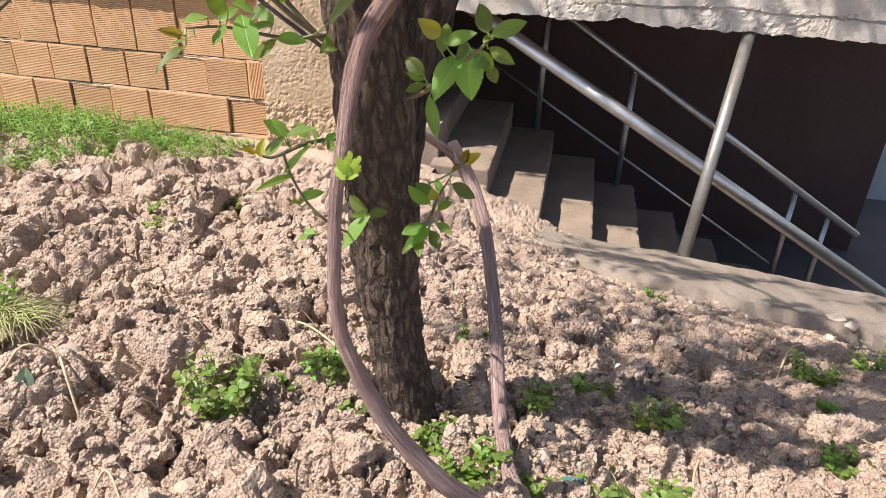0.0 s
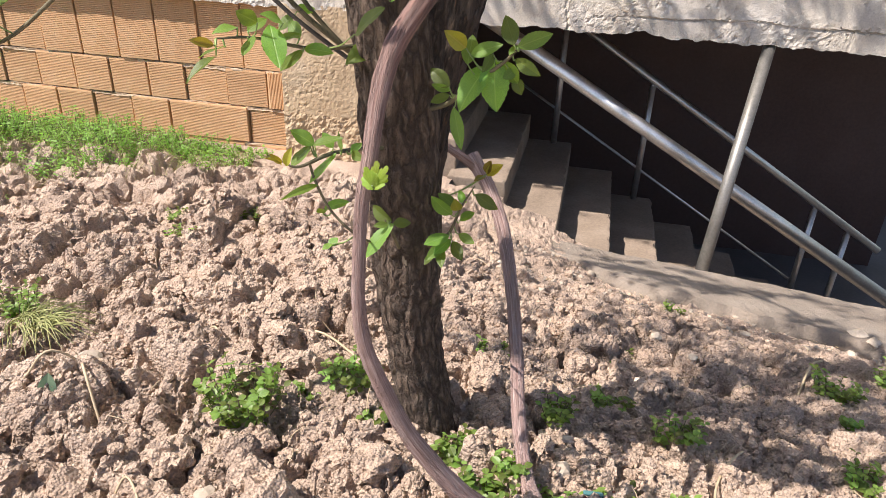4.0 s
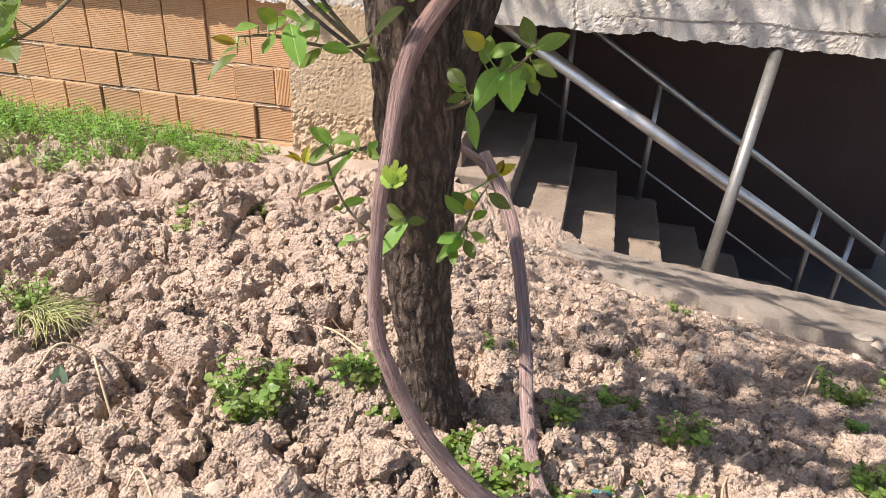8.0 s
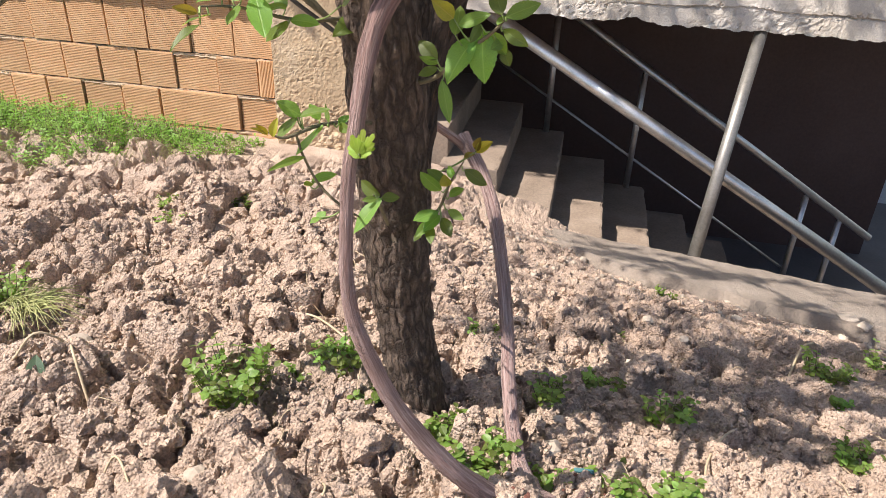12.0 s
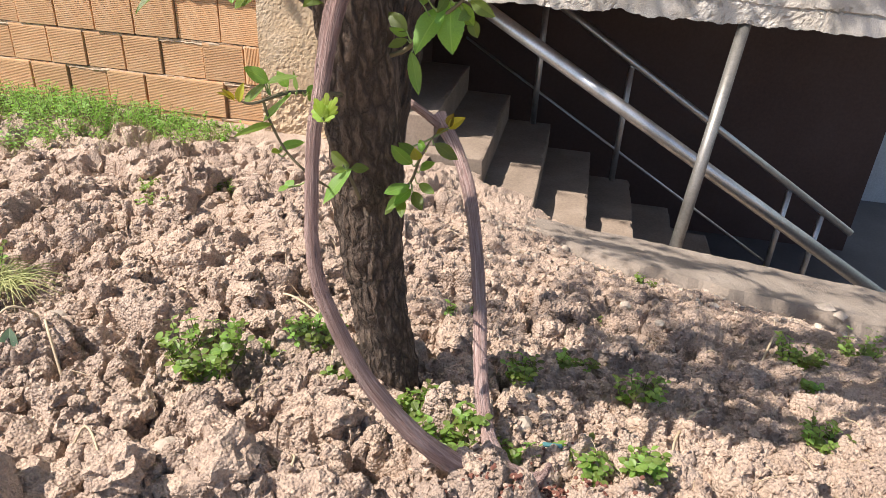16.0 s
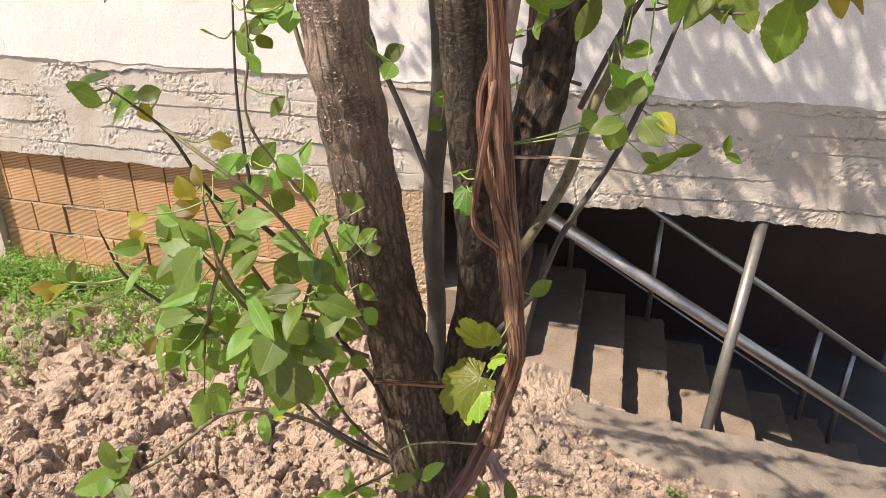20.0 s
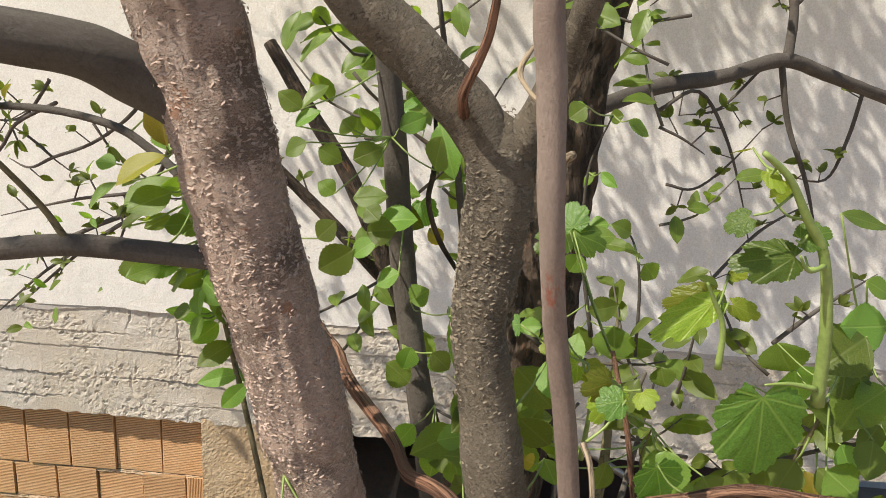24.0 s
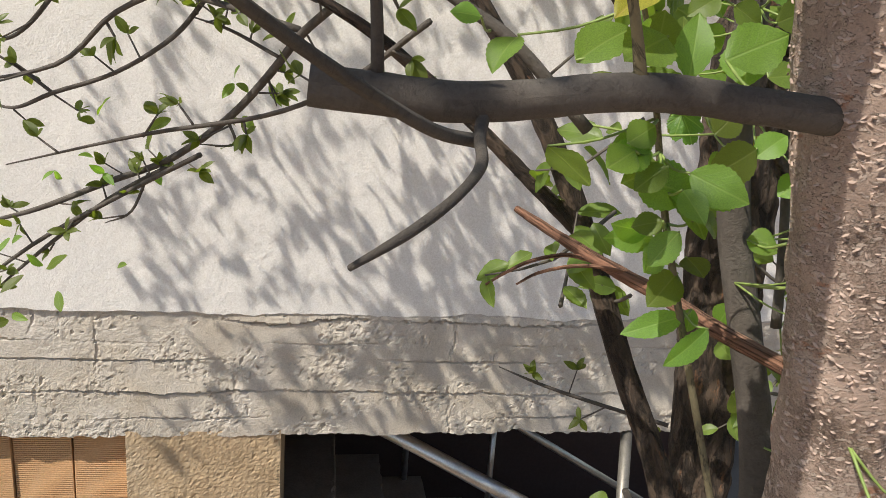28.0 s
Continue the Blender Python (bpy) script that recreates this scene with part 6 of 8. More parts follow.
green(-0.315, -1.422, 1.585, -0.333, -1.442, 1.589, 0.015)
green(-0.313, -1.42, 1.594, -0.29, -1.44, 1.627, 0.013)
green(-0.108, -1.42, 1.657, -0.123, -1.44, 1.634, 0.015)
green(-0.103, -1.42, 1.658, -0.084, -1.44, 1.646, 0.016)
green(-0.108, -1.42, 1.666, -0.098, -1.44, 1.685, 0.015)
green(-0.094, -1.421, 1.607, -0.074, -1.441, 1.587, 0.015)
green(-0.038, -1.42, 1.734, -0.063, -1.44, 1.727, 0.016)
green(-0.029, -1.42, 1.744, -0.016, -1.44, 1.77, 0.013)
green(-0.054, -1.42, 1.661, -0.034, -1.44, 1.627, 0.013)
green(-0.371, -1.437, 1.509, -0.386, -1.457, 1.496, 0.013)
green(-0.363, -1.437, 1.495, -0.369, -1.457, 1.509, 0.011)
green(-0.435, -1.452, 1.42, -0.447, -1.472, 1.436, 0.017)
green(-0.435, -1.462, 1.405, -0.445, -1.482, 1.386, 0.017)
green(-0.433, -1.46, 1.395, -0.412, -1.48, 1.413, 0.013)
green(-0.388, -1.466, 1.363, -0.405, -1.486, 1.385, 0.017)
green(-0.384, -1.466, 1.358, -0.346, -1.486, 1.387, 0.018)
green(-0.279, -1.467, 1.365, -0.261, -1.487, 1.375, 0.012)
green(-0.225, -1.437, 1.507, -0.213, -1.457, 1.497, 0.013)
green(-0.481, -1.42, 1.612, -0.461, -1.44, 1.623, 0.015)
green(0.358, -2.407, 1.339, 0.345, -2.407, 1.363, 0.015)
green(0.355, -2.41, 1.344, 0.366, -2.41, 1.326, 0.015)
green(0.355, -2.403, 1.361, 0.379, -2.403, 1.377, 0.016)
green(0.354, -2.4, 1.379, 0.374, -2.4, 1.387, 0.013)
green(0.351, -2.398, 1.396, 0.318, -2.398, 1.391, 0.013)
green(0.348, -2.392, 1.402, 0.345, -2.392, 1.423, 0.013)
green(0.332, -2.323, 1.459, 0.317, -2.323, 1.467, 0.013)
green(0.345, -2.338, 1.465, 0.339, -2.338, 1.444, 0.013)
green(0.273, -2.207, 1.557, 0.231, -2.207, 1.544, 0.017)
green(0.283, -2.22, 1.553, 0.258, -2.22, 1.526, 0.018)
green(0.277, -2.207, 1.562, 0.276, -2.207, 1.546, 0.013)
green(0.197, -2.374, 1.126, 0.277, -2.378, 1.135, 0.043)
green(0.284, -2.38, 1.211, 0.331, -2.384, 1.237, 0.025)
green(0.246, -2.398, 1.158, 0.215, -2.389, 1.173, 0.021)
green(0.334, -2.433, 1.186, 0.381, -2.44, 1.199, 0.024)
green(0.276, -2.373, 1.117, 0.328, -2.385, 1.147, 0.024)
green(0.342, -2.391, 1.059, 0.305, -2.381, 1.082, 0.026)
green(0.38, -2.362, 1.137, 0.336, -2.369, 1.138, 0.027)
green(0.416, -2.406, 1.189, 0.388, -2.394, 1.149, 0.017)
green(0.449, -2.377, 1.191, 0.421, -2.372, 1.199, 0.018)
green(0.441, -2.321, 1.141, 0.422, -2.334, 1.127, 0.017)
green(0.41, -2.374, 1.145, 0.406, -2.357, 1.066, 0.031)
green(0.408, -2.43, 1.059, 0.365, -2.436, 1.081, 0.03)
green(0.382, -2.414, 0.997, 0.328, -2.4, 1.021, 0.037)
green(0.421, -2.433, 1.04, 0.379, -2.436, 1.051, 0.027)
green(0.29, -2.329, 1.017, 0.268, -2.343, 0.974, 0.027)
green(0.228, -2.393, 1.042, 0.282, -2.41, 1.04, 0.029)
green(0.222, -2.408, 0.977, 0.268, -2.414, 1.042, 0.028)
green(0.224, -2.428, 1.033, 0.214, -2.434, 0.993, 0.02)
green(0.214, -2.343, 0.909, 0.203, -2.346, 0.975, 0.033)
green(0.215, -2.419, 1.046, 0.264, -2.426, 1.067, 0.023)
green(0.374, -2.407, 1.249, 0.4, -2.412, 1.23, 0.019)
green(0.399, -2.386, 1.259, 0.394, -2.4, 1.237, 0.016)
green(0.319, -2.359, 1.213, 0.343, -2.349, 1.242, 0.022)
green(0.36, -2.353, 1.292, 0.345, -2.36, 1.271, 0.015)
green(0.079, -2.324, 1.273, 0.151, -2.343, 1.302, 0.029)
green(0.221, -2.386, 1.294, 0.161, -2.371, 1.255, 0.024)
green(0.24, -2.381, 1.297, 0.219, -2.396, 1.292, 0.018)
green(0.177, -2.374, 1.087, 0.213, -2.365, 1.065, 0.027)
green(0.271, -2.379, 1.148, 0.282, -2.375, 1.11, 0.021)
green(0.318, -2.35, 1.181, 0.291, -2.362, 1.191, 0.02)
green(0.347, -2.371, 1.221, 0.358, -2.376, 1.186, 0.021)
green(0.371, -2.344, 1.085, 0.359, -2.364, 1.143, 0.027)
green(0.414, -2.365, 1.131, 0.432, -2.354, 1.159, 0.02)
green(0.427, -2.348, 1.084, 0.453, -2.364, 1.076, 0.018)
green(0.264, -2.331, 1.029, 0.256, -2.343, 1.085, 0.027)
green(0.294, -2.378, 0.974, 0.334, -2.391, 1.035, 0.024)
green(0.288, -2.362, 0.993, 0.255, -2.38, 0.969, 0.027)
green(0.268, -2.454, 1.039, 0.249, -2.436, 0.975, 0.02)
green(0.406, -2.43, 1.065, 0.439, -2.421, 1.088, 0.024)
green(0.315, -2.368, 1.057, 0.333, -2.368, 1.01, 0.027)
green(0.198, -2.331, 0.978, 0.255, -2.349, 1.001, 0.025)
green(0.376, -2.356, 1.213, 0.378, -2.34, 1.173, 0.017)
young(0.545, -2.199, 0.648, 0.524, -2.219, 0.669, 0.02)
young(0.316, -2.351, 0.663, 0.301, -2.371, 0.671, 0.01)
young(0.379, -2.34, 0.537, 0.386, -2.34, 0.559, 0.01)
young(0.375, -2.34, 0.54, 0.366, -2.35, 0.553, 0.007)
young(0.375, -2.34, 0.538, 0.365, -2.36, 0.553, 0.006)
young(0.531, -2.12, 0.406, 0.528, -2.13, 0.427, 0.017)
young(0.55, -2, 0.416, 0.575, -2, 0.436, 0.017)
young(0.552, -2, 0.418, 0.556, -2, 0.44, 0.016)
young(0.55, -2, 0.414, 0.536, -2.02, 0.413, 0.012)
young(0.017, -2.343, 1.016, -0.011, -2.361, 1.028, 0.022)
young(0.029, -2.341, 1.026, -0, -2.359, 1.003, 0.019)
young(0.129, -2.319, 0.952, 0.122, -2.337, 0.929, 0.017)
young(0.143, -2.323, 0.96, 0.168, -2.341, 0.932, 0.013)
young(0.172, -2.124, 0.669, 0.217, -2.124, 0.707, 0.02)
young(0.727, -2.256, 1.276, 0.744, -2.276, 1.26, 0.017)
young(0.557, -2.122, 1.442, 0.545, -2.122, 1.447, 0.019)
young(0.221, -2.23, 1.764, 0.212, -2.225, 1.809, 0.026)
young(0.219, -2.23, 1.757, 0.185, -2.25, 1.734, 0.026)
young(-0.042, -2.05, 1.781, -0.07, -2.05, 1.787, 0.012)
young(-0.039, -2.05, 1.78, -0.031, -2.05, 1.797, 0.011)
young(0.483, -2.2, 1.616, 0.464, -2.2, 1.625, 0.013)
young(0.424, -2, 1.66, 0.44, -2, 1.641, 0.02)
young(0.292, -2.434, 1.204, 0.284, -2.442, 1.231, 0.022)
young(0.238, -2.435, 1.183, 0.226, -2.451, 1.177, 0.022)
young(0.304, -2.432, 1.22, 0.291, -2.424, 1.238, 0.016)
sprout(0.574, -2.34, 0.986, 0.515, -2.36, 0.937, 0.081)
sprout(0.575, -2.33, 1.01, 0.543, -2.35, 1.057, 0.061)
sprout(0.574, -2.32, 0.99, 0.593, -2.34, 1.004, 0.029)
sprout(0.574, -2.35, 0.972, 0.549, -2.37, 0.926, 0.04)
grape(0.56, -2.2, 1.71, 0.597, -2.2, 1.699, 0.036)
grape(0.56, -2.2, 1.71, 0.529, -2.22, 1.696, 0.036)
grape(0.563, -2.2, 1.71, 0.56, -2.18, 1.736, 0.035)
grape(0.533, -2.278, 1.186, 0.536, -2.298, 1.155, 0.034)
grape(0.524, -2.278, 1.201, 0.527, -2.258, 1.196, 0.03)
grape(0.584, -2.38, 1.642, 0.563, -2.38, 1.636, 0.027)
grape(0.362, -1.9, 1.781, 0.326, -1.9, 1.764, 0.05)
grape(0.403, -1.9, 1.677, 0.415, -1.92, 1.643, 0.044)
grape(0.376, -1.9, 1.803, 0.403, -1.88, 1.769, 0.05)
grape(0.525, -2.2, 1.623, 0.517, -2.2, 1.622, 0.026)
green(0.662, -2.186, 1.505, 0.671, -2.202, 1.463, 0.036)
green(0.693, -2.176, 1.476, 0.681, -2.191, 1.425, 0.039)
green(0.734, -2.196, 1.496, 0.738, -2.202, 1.453, 0.031)
green(0.783, -2.145, 1.508, 0.737, -2.137, 1.483, 0.032)
green(0.778, -2.154, 1.479, 0.783, -2.166, 1.424, 0.039)
green(0.794, -2.168, 1.495, 0.787, -2.178, 1.452, 0.033)
green(0.809, -2.19, 1.502, 0.826, -2.206, 1.48, 0.028)
green(0.839, -2.187, 1.528, 0.85, -2.175, 1.483, 0.03)
green(0.886, -2.15, 1.529, 0.889, -2.142, 1.483, 0.037)
green(0.892, -2.152, 1.575, 0.89, -2.165, 1.539, 0.05)
green(0.857, -2.181, 1.564, 0.876, -2.179, 1.539, 0.027)
green(0.787, -2.156, 1.585, 0.804, -2.146, 1.544, 0.055)
green(0.808, -2.147, 1.617, 0.849, -2.164, 1.591, 0.055)
green(0.764, -2.164, 1.611, 0.783, -2.16, 1.581, 0.046)
green(0.818, -2.17, 1.463, 0.814, -2.183, 1.432, 0.029)
green(0.791, -2.172, 1.403, 0.81, -2.188, 1.347, 0.03)
green(0.855, -2.144, 1.38, 0.849, -2.134, 1.308, 0.049)
green(0.868, -2.167, 1.396, 0.855, -2.177, 1.366, 0.025)
green(0.747, -2.145, 1.404, 0.735, -2.145, 1.346, 0.031)
green(0.726, -2.147, 1.408, 0.715, -2.137, 1.369, 0.023)
green(0.668, -2.169, 1.391, 0.635, -2.175, 1.386, 0.021)
green(0.654, -2.164, 1.376, 0.632, -2.169, 1.328, 0.026)
green(0.626, -2.19, 1.373, 0.593, -2.2, 1.37, 0.016)
green(0.671, -2.151, 1.396, 0.645, -2.17, 1.41, 0.021)
green(0.656, -2.197, 1.394, 0.672, -2.195, 1.379, 0.015)
green(0.619, -2.183, 1.485, 0.612, -2.184, 1.454, 0.022)
green(0.684, -2.172, 1.326, 0.716, -2.18, 1.323, 0.019)
green(0.673, -2.14, 1.301, 0.684, -2.153, 1.284, 0.014)
green(0.904, -2.175, 1.508, 0.901, -2.188, 1.538, 0.009)
green(0.919, -2.162, 1.492, 0.923, -2.172, 1.476, 0.016)
green(0.936, -2.179, 1.494, 0.959, -2.173, 1.485, 0.009)
green(0.93, -2.181, 1.501, 0.923, -2.181, 1.512, 0.009)
green(0.893, -2.146, 1.444, 0.888, -2.162, 1.464, 0.011)
green(0.887, -2.196, 1.458, 0.904, -2.208, 1.469, 0.007)
green(0.892, -2.154, 1.442, 0.895, -2.153, 1.432, 0.007)
green(0.739, -2.186, 1.577, 0.729, -2.194, 1.555, 0.018)
green(0.719, -2.189, 1.4, 0.708, -2.193, 1.373, 0.025)
green(0.69, -2.197, 1.399, 0.683, -2.193, 1.369, 0.02)
green(0.819, -2.146, 1.536, 0.817, -2.133, 1.503, 0.029)
green(0.858, -2.156, 1.494, 0.876, -2.142, 1.482, 0.024)
green(0.752, -2.199, 1.526, 0.746, -2.209, 1.505, 0.028)
green(0.724, -2.142, 1.454, 0.714, -2.135, 1.419, 0.028)
young(0.876, -2.175, 1.401, 0.904, -2.162, 1.362, 0.027)
young(0.891, -2.163, 1.398, 0.925, -2.154, 1.367, 0.019)
young(0.802, -2.182, 1.494, 0.813, -2.196, 1.47, 0.019)
young(0.577, -2.173, 1.414, 0.567, -2.189, 1.412, 0.016)
young(0.843, -2.177, 1.399, 0.869, -2.163, 1.395, 0.007)
green(0.802, -2.26, 1.666, 0.758, -2.28, 1.669, 0.036)
green(0.779, -2.277, 1.662, 0.743, -2.291, 1.639, 0.043)
green(0.814, -2.233, 1.607, 0.795, -2.24, 1.567, 0.043)
green(0.811, -2.263, 1.616, 0.782, -2.279, 1.604, 0.028)
green(0.808, -2.221, 1.543, 0.82, -2.226, 1.518, 0.027)
green(0.806, -2.268, 1.573, 0.798, -2.285, 1.547, 0.029)
green(0.77, -2.277, 1.548, 0.79, -2.291, 1.534, 0.045)
green(0.656, -2.239, 1.533, 0.657, -2.254, 1.498, 0.04)
green(0.676, -2.278, 1.534, 0.686, -2.28, 1.516, 0.029)
green(0.749, -2.265, 1.752, 0.794, -2.25, 1.741, 0.015)
green(0.773, -2.273, 1.704, 0.793, -2.274, 1.694, 0.019)
green(0.766, -2.234, 1.531, 0.752, -2.239, 1.504, 0.031)
green(0.542, -1.941, 1.471, 0.593, -1.944, 1.42, 0.053)
green(0.65, -1.985, 1.553, 0.654, -1.991, 1.51, 0.052)
green(0.616, -1.998, 1.574, 0.649, -2.003, 1.585, 0.03)
green(0.565, -1.985, 1.546, 0.535, -1.974, 1.539, 0.022)
green(0.636, -1.95, 1.67, 0.611, -1.953, 1.666, 0.025)
green(0.654, -1.998, 1.67, 0.631, -2.009, 1.682, 0.023)
green(0.669, -1.985, 1.644, 0.651, -1.998, 1.651, 0.03)
green(0.676, -1.986, 1.632, 0.693, -1.976, 1.612, 0.027)
green(0.613, -1.991, 1.736, 0.629, -2.01, 1.723, 0.014)
green(0.614, -1.944, 1.73, 0.601, -1.945, 1.711, 0.017)
green(0.723, -1.941, 1.488, 0.731, -1.946, 1.463, 0.033)
green(0.614, -1.946, 1.536, 0.625, -1.943, 1.494, 0.029)
green(0.549, -1.953, 1.384, 0.575, -1.946, 1.323, 0.04)
green(0.577, -1.97, 1.796, 0.591, -1.987, 1.806, 0.026)
green(0.638, -1.987, 1.795, 0.665, -1.977, 1.779, 0.02)
green(0.639, -1.946, 1.798, 0.624, -1.934, 1.794, 0.018)
grape(0.684, -2.34, 1.643, 0.691, -2.337, 1.565, 0.079)
grape(0.694, -2.342, 1.735, 0.644, -2.34, 1.727, 0.037)
grape(0.687, -2.341, 1.745, 0.71, -2.343, 1.754, 0.025)
grape(0.654, -2.351, 1.761, 0.637, -2.347, 1.749, 0.023)
grape(0.627, -2.314, 1.563, 0.64, -2.302, 1.52, 0.046)
grape(0.78, -2.253, 1.639, 0.775, -2.27, 1.603, 0.049)
sprout(0.656, -2.302, 1.695, 0.618, -2.288, 1.676, 0.026)
sprout(0.654, -2.32, 1.697, 0.601, -2.338, 1.667, 0.029)
sprout(0.591, -2.306, 1.623, 0.565, -2.322, 1.617, 0.031)
sprout(0.596, -2.302, 1.618, 0.578, -2.299, 1.578, 0.031)
sprout(0.598, -2.356, 1.639, 0.603, -2.371, 1.633, 0.021)
sprout(0.658, -2.322, 1.694, 0.684, -2.322, 1.683, 0.018)
sprout(0.66, -2.315, 1.8, 0.648, -2.303, 1.795, 0.012)
sprout(0.659, -2.347, 1.79, 0.665, -2.367, 1.778, 0.016)
sprout(0.683, -2.305, 1.765, 0.687, -2.324, 1.783, 0.016)
sprout(0.66, -2.307, 1.709, 0.67, -2.323, 1.721, 0.015)
sprout(0.586, -2.181, 1.583, 0.551, -2.174, 1.566, 0.038)
sprout(0.588, -2.177, 1.581, 0.611, -2.178, 1.562, 0.031)
sprout(0.569, -2.177, 1.605, 0.543, -2.19, 1.595, 0.029)
sprout(0.918, -2.19, 1.575, 0.948, -2.198, 1.566, 0.017)
sprout(0.92, -2.176, 1.594, 0.931, -2.169, 1.619, 0.013)
sprout(0.911, -2.202, 1.577, 0.907, -2.203, 1.56, 0.013)
green(0.272, -2.404, 1.137, 0.244, -2.421, 1.085, 0.047)
green(0.213, -2.369, 1.143, 0.195, -2.372, 1.125, 0.028)
green(0.301, -2.353, 1.171, 0.326, -2.352, 1.205, 0.031)
green(0.319, -2.398, 1.193, 0.302, -2.403, 1.171, 0.026)
green(0.359, -2.359, 1.203, 0.351, -2.361, 1.225, 0.023)
green(0.359, -2.403, 1.205, 0.382, -2.396, 1.192, 0.032)
green(0.314, -2.356, 1.144, 0.296, -2.371, 1.125, 0.035)
green(0.341, -2.373, 1.114, 0.373, -2.378, 1.098, 0.041)
green(0.314, -2.359, 1.07, 0.287, -2.366, 1.07, 0.036)
green(0.355, -2.391, 1.09, 0.328, -2.394, 1.034, 0.041)
green(0.371, -2.348, 1.073, 0.406, -2.363, 1.055, 0.036)
green(0.394, -2.398, 1.163, 0.422, -2.396, 1.186, 0.026)
green(0.408, -2.352, 1.134, 0.428, -2.354, 1.155, 0.031)
green(0.405, -2.264, 1.081, 0.422, -2.254, 1.087, 0.019)
green(0.232, -2.344, 0.993, 0.224, -2.36, 0.936, 0.046)
green(0.175, -2.329, 0.963, 0.158, -2.34, 0.928, 0.049)
green(0.239, -2.372, 0.986, 0.253, -2.364, 0.943, 0.035)
green(0.293, -2.355, 0.968, 0.292, -2.348, 0.923, 0.039)
green(0.373, -2.394, 1.03, 0.337, -2.385, 0.979, 0.042)
green(0.391, -2.395, 1.063, 0.376, -2.408, 1.036, 0.048)
green(0.339, -2.347, 0.964, 0.303, -2.355, 0.912, 0.058)
green(0.313, -2.316, 0.929, 0.285, -2.305, 0.848, 0.056)
green(0.35, -2.322, 0.932, 0.359, -2.341, 0.899, 0.04)
green(0.415, -2.386, 1.054, 0.444, -2.387, 1.043, 0.031)
green(0.4, -2.261, 1, 0.414, -2.256, 0.974, 0.023)
green(0.167, -2.278, 0.844, 0.142, -2.295, 0.783, 0.044)
green(0.217, -2.314, 0.885, 0.184, -2.305, 0.824, 0.042)
green(0.152, -2.331, 0.933, 0.12, -2.324, 0.856, 0.041)
green(0.141, -2.346, 1.269, 0.095, -2.344, 1.286, 0.031)
green(0.163, -2.364, 1.274, 0.197, -2.363, 1.295, 0.027)
green(0.333, -2.385, 1.394, 0.316, -2.375, 1.408, 0.012)
green(0.34, -2.376, 1.379, 0.362, -2.366, 1.39, 0.013)
green(0.355, -2.386, 1.357, 0.363, -2.377, 1.342, 0.018)
green(0.319, -2.358, 1.35, 0.341, -2.356, 1.365, 0.016)
green(0.31, -2.379, 1.351, 0.299, -2.393, 1.361, 0.013)
green(0.278, -2.36, 1.094, 0.317, -2.365, 1.122, 0.039)
green(0.29, -2.366, 1.033, 0.269, -2.38, 1.002, 0.041)
green(0.421, -2.401, 1.132, 0.404, -2.414, 1.122, 0.03)
green(0.298, -2.357, 1.004, 0.326, -2.369, 0.982, 0.045)
green(0.211, -2.351, 1.049, 0.169, -2.358, 1.027, 0.041)
young(0.207, -2.371, 1.279, 0.219, -2.377, 1.262, 0.017)
young(0.254, -2.369, 1.162, 0.242, -2.383, 1.176, 0.028)
young(0.187, -2.38, 1.135, 0.162, -2.369, 1.107, 0.025)
young(0.294, -2.394, 1.255, 0.317, -2.391, 1.249, 0.019)
young(0.237, -2.386, 1.177, 0.263, -2.394, 1.17, 0.02)

sprout(0.493, -2.385, 0.543, 0.493, -2.385, 0.575, 0.02)
sprout(0.493, -2.386, 0.544, 0.483, -2.389, 0.569, 0.016)
sprout(0.493, -2.387, 0.545, 0.507, -2.393, 0.574, 0.016)
sprout(0.493, -2.388, 0.546, 0.478, -2.385, 0.555, 0.013)
sprout(0.493, -2.389, 0.547, 0.508, -2.389, 0.559, 0.013)
sprout(0.493, -2.39, 0.548, 0.491, -2.393, 0.568, 0.015)
sprout(0.493, -2.391, 0.549, 0.499, -2.385, 0.565, 0.014)

# thin stalks that tie each leaf to its stem
for owner in (tree, vine):
    tips = [q for _, qs in spots[owner] for q in qs]
    sv, sf = [], []
    for who, a in stalked:
        if who is not owner:
            continue
        q = min(tips, key=lambda p: (p - a).length_squared)
        if 0.004 < (q - a).length < 0.16:
            v, f = limb([(*q, 0.0011), (*((q + a) / 2 + Vector((0, 0, -0.004))), 0.0009), (*a, 0.0008)], 5, 3)
            sf += [tuple(i + len(sv) for i in g) for g in f]
            sv += v
    ob = linked("petiole", sv, sf, SHOOT, owner, smooth=True)
    ob.matrix_parent_inverse = Matrix.Translation(-owner.matrix_basis.translation)
    tagged(ob, kind="stuff")


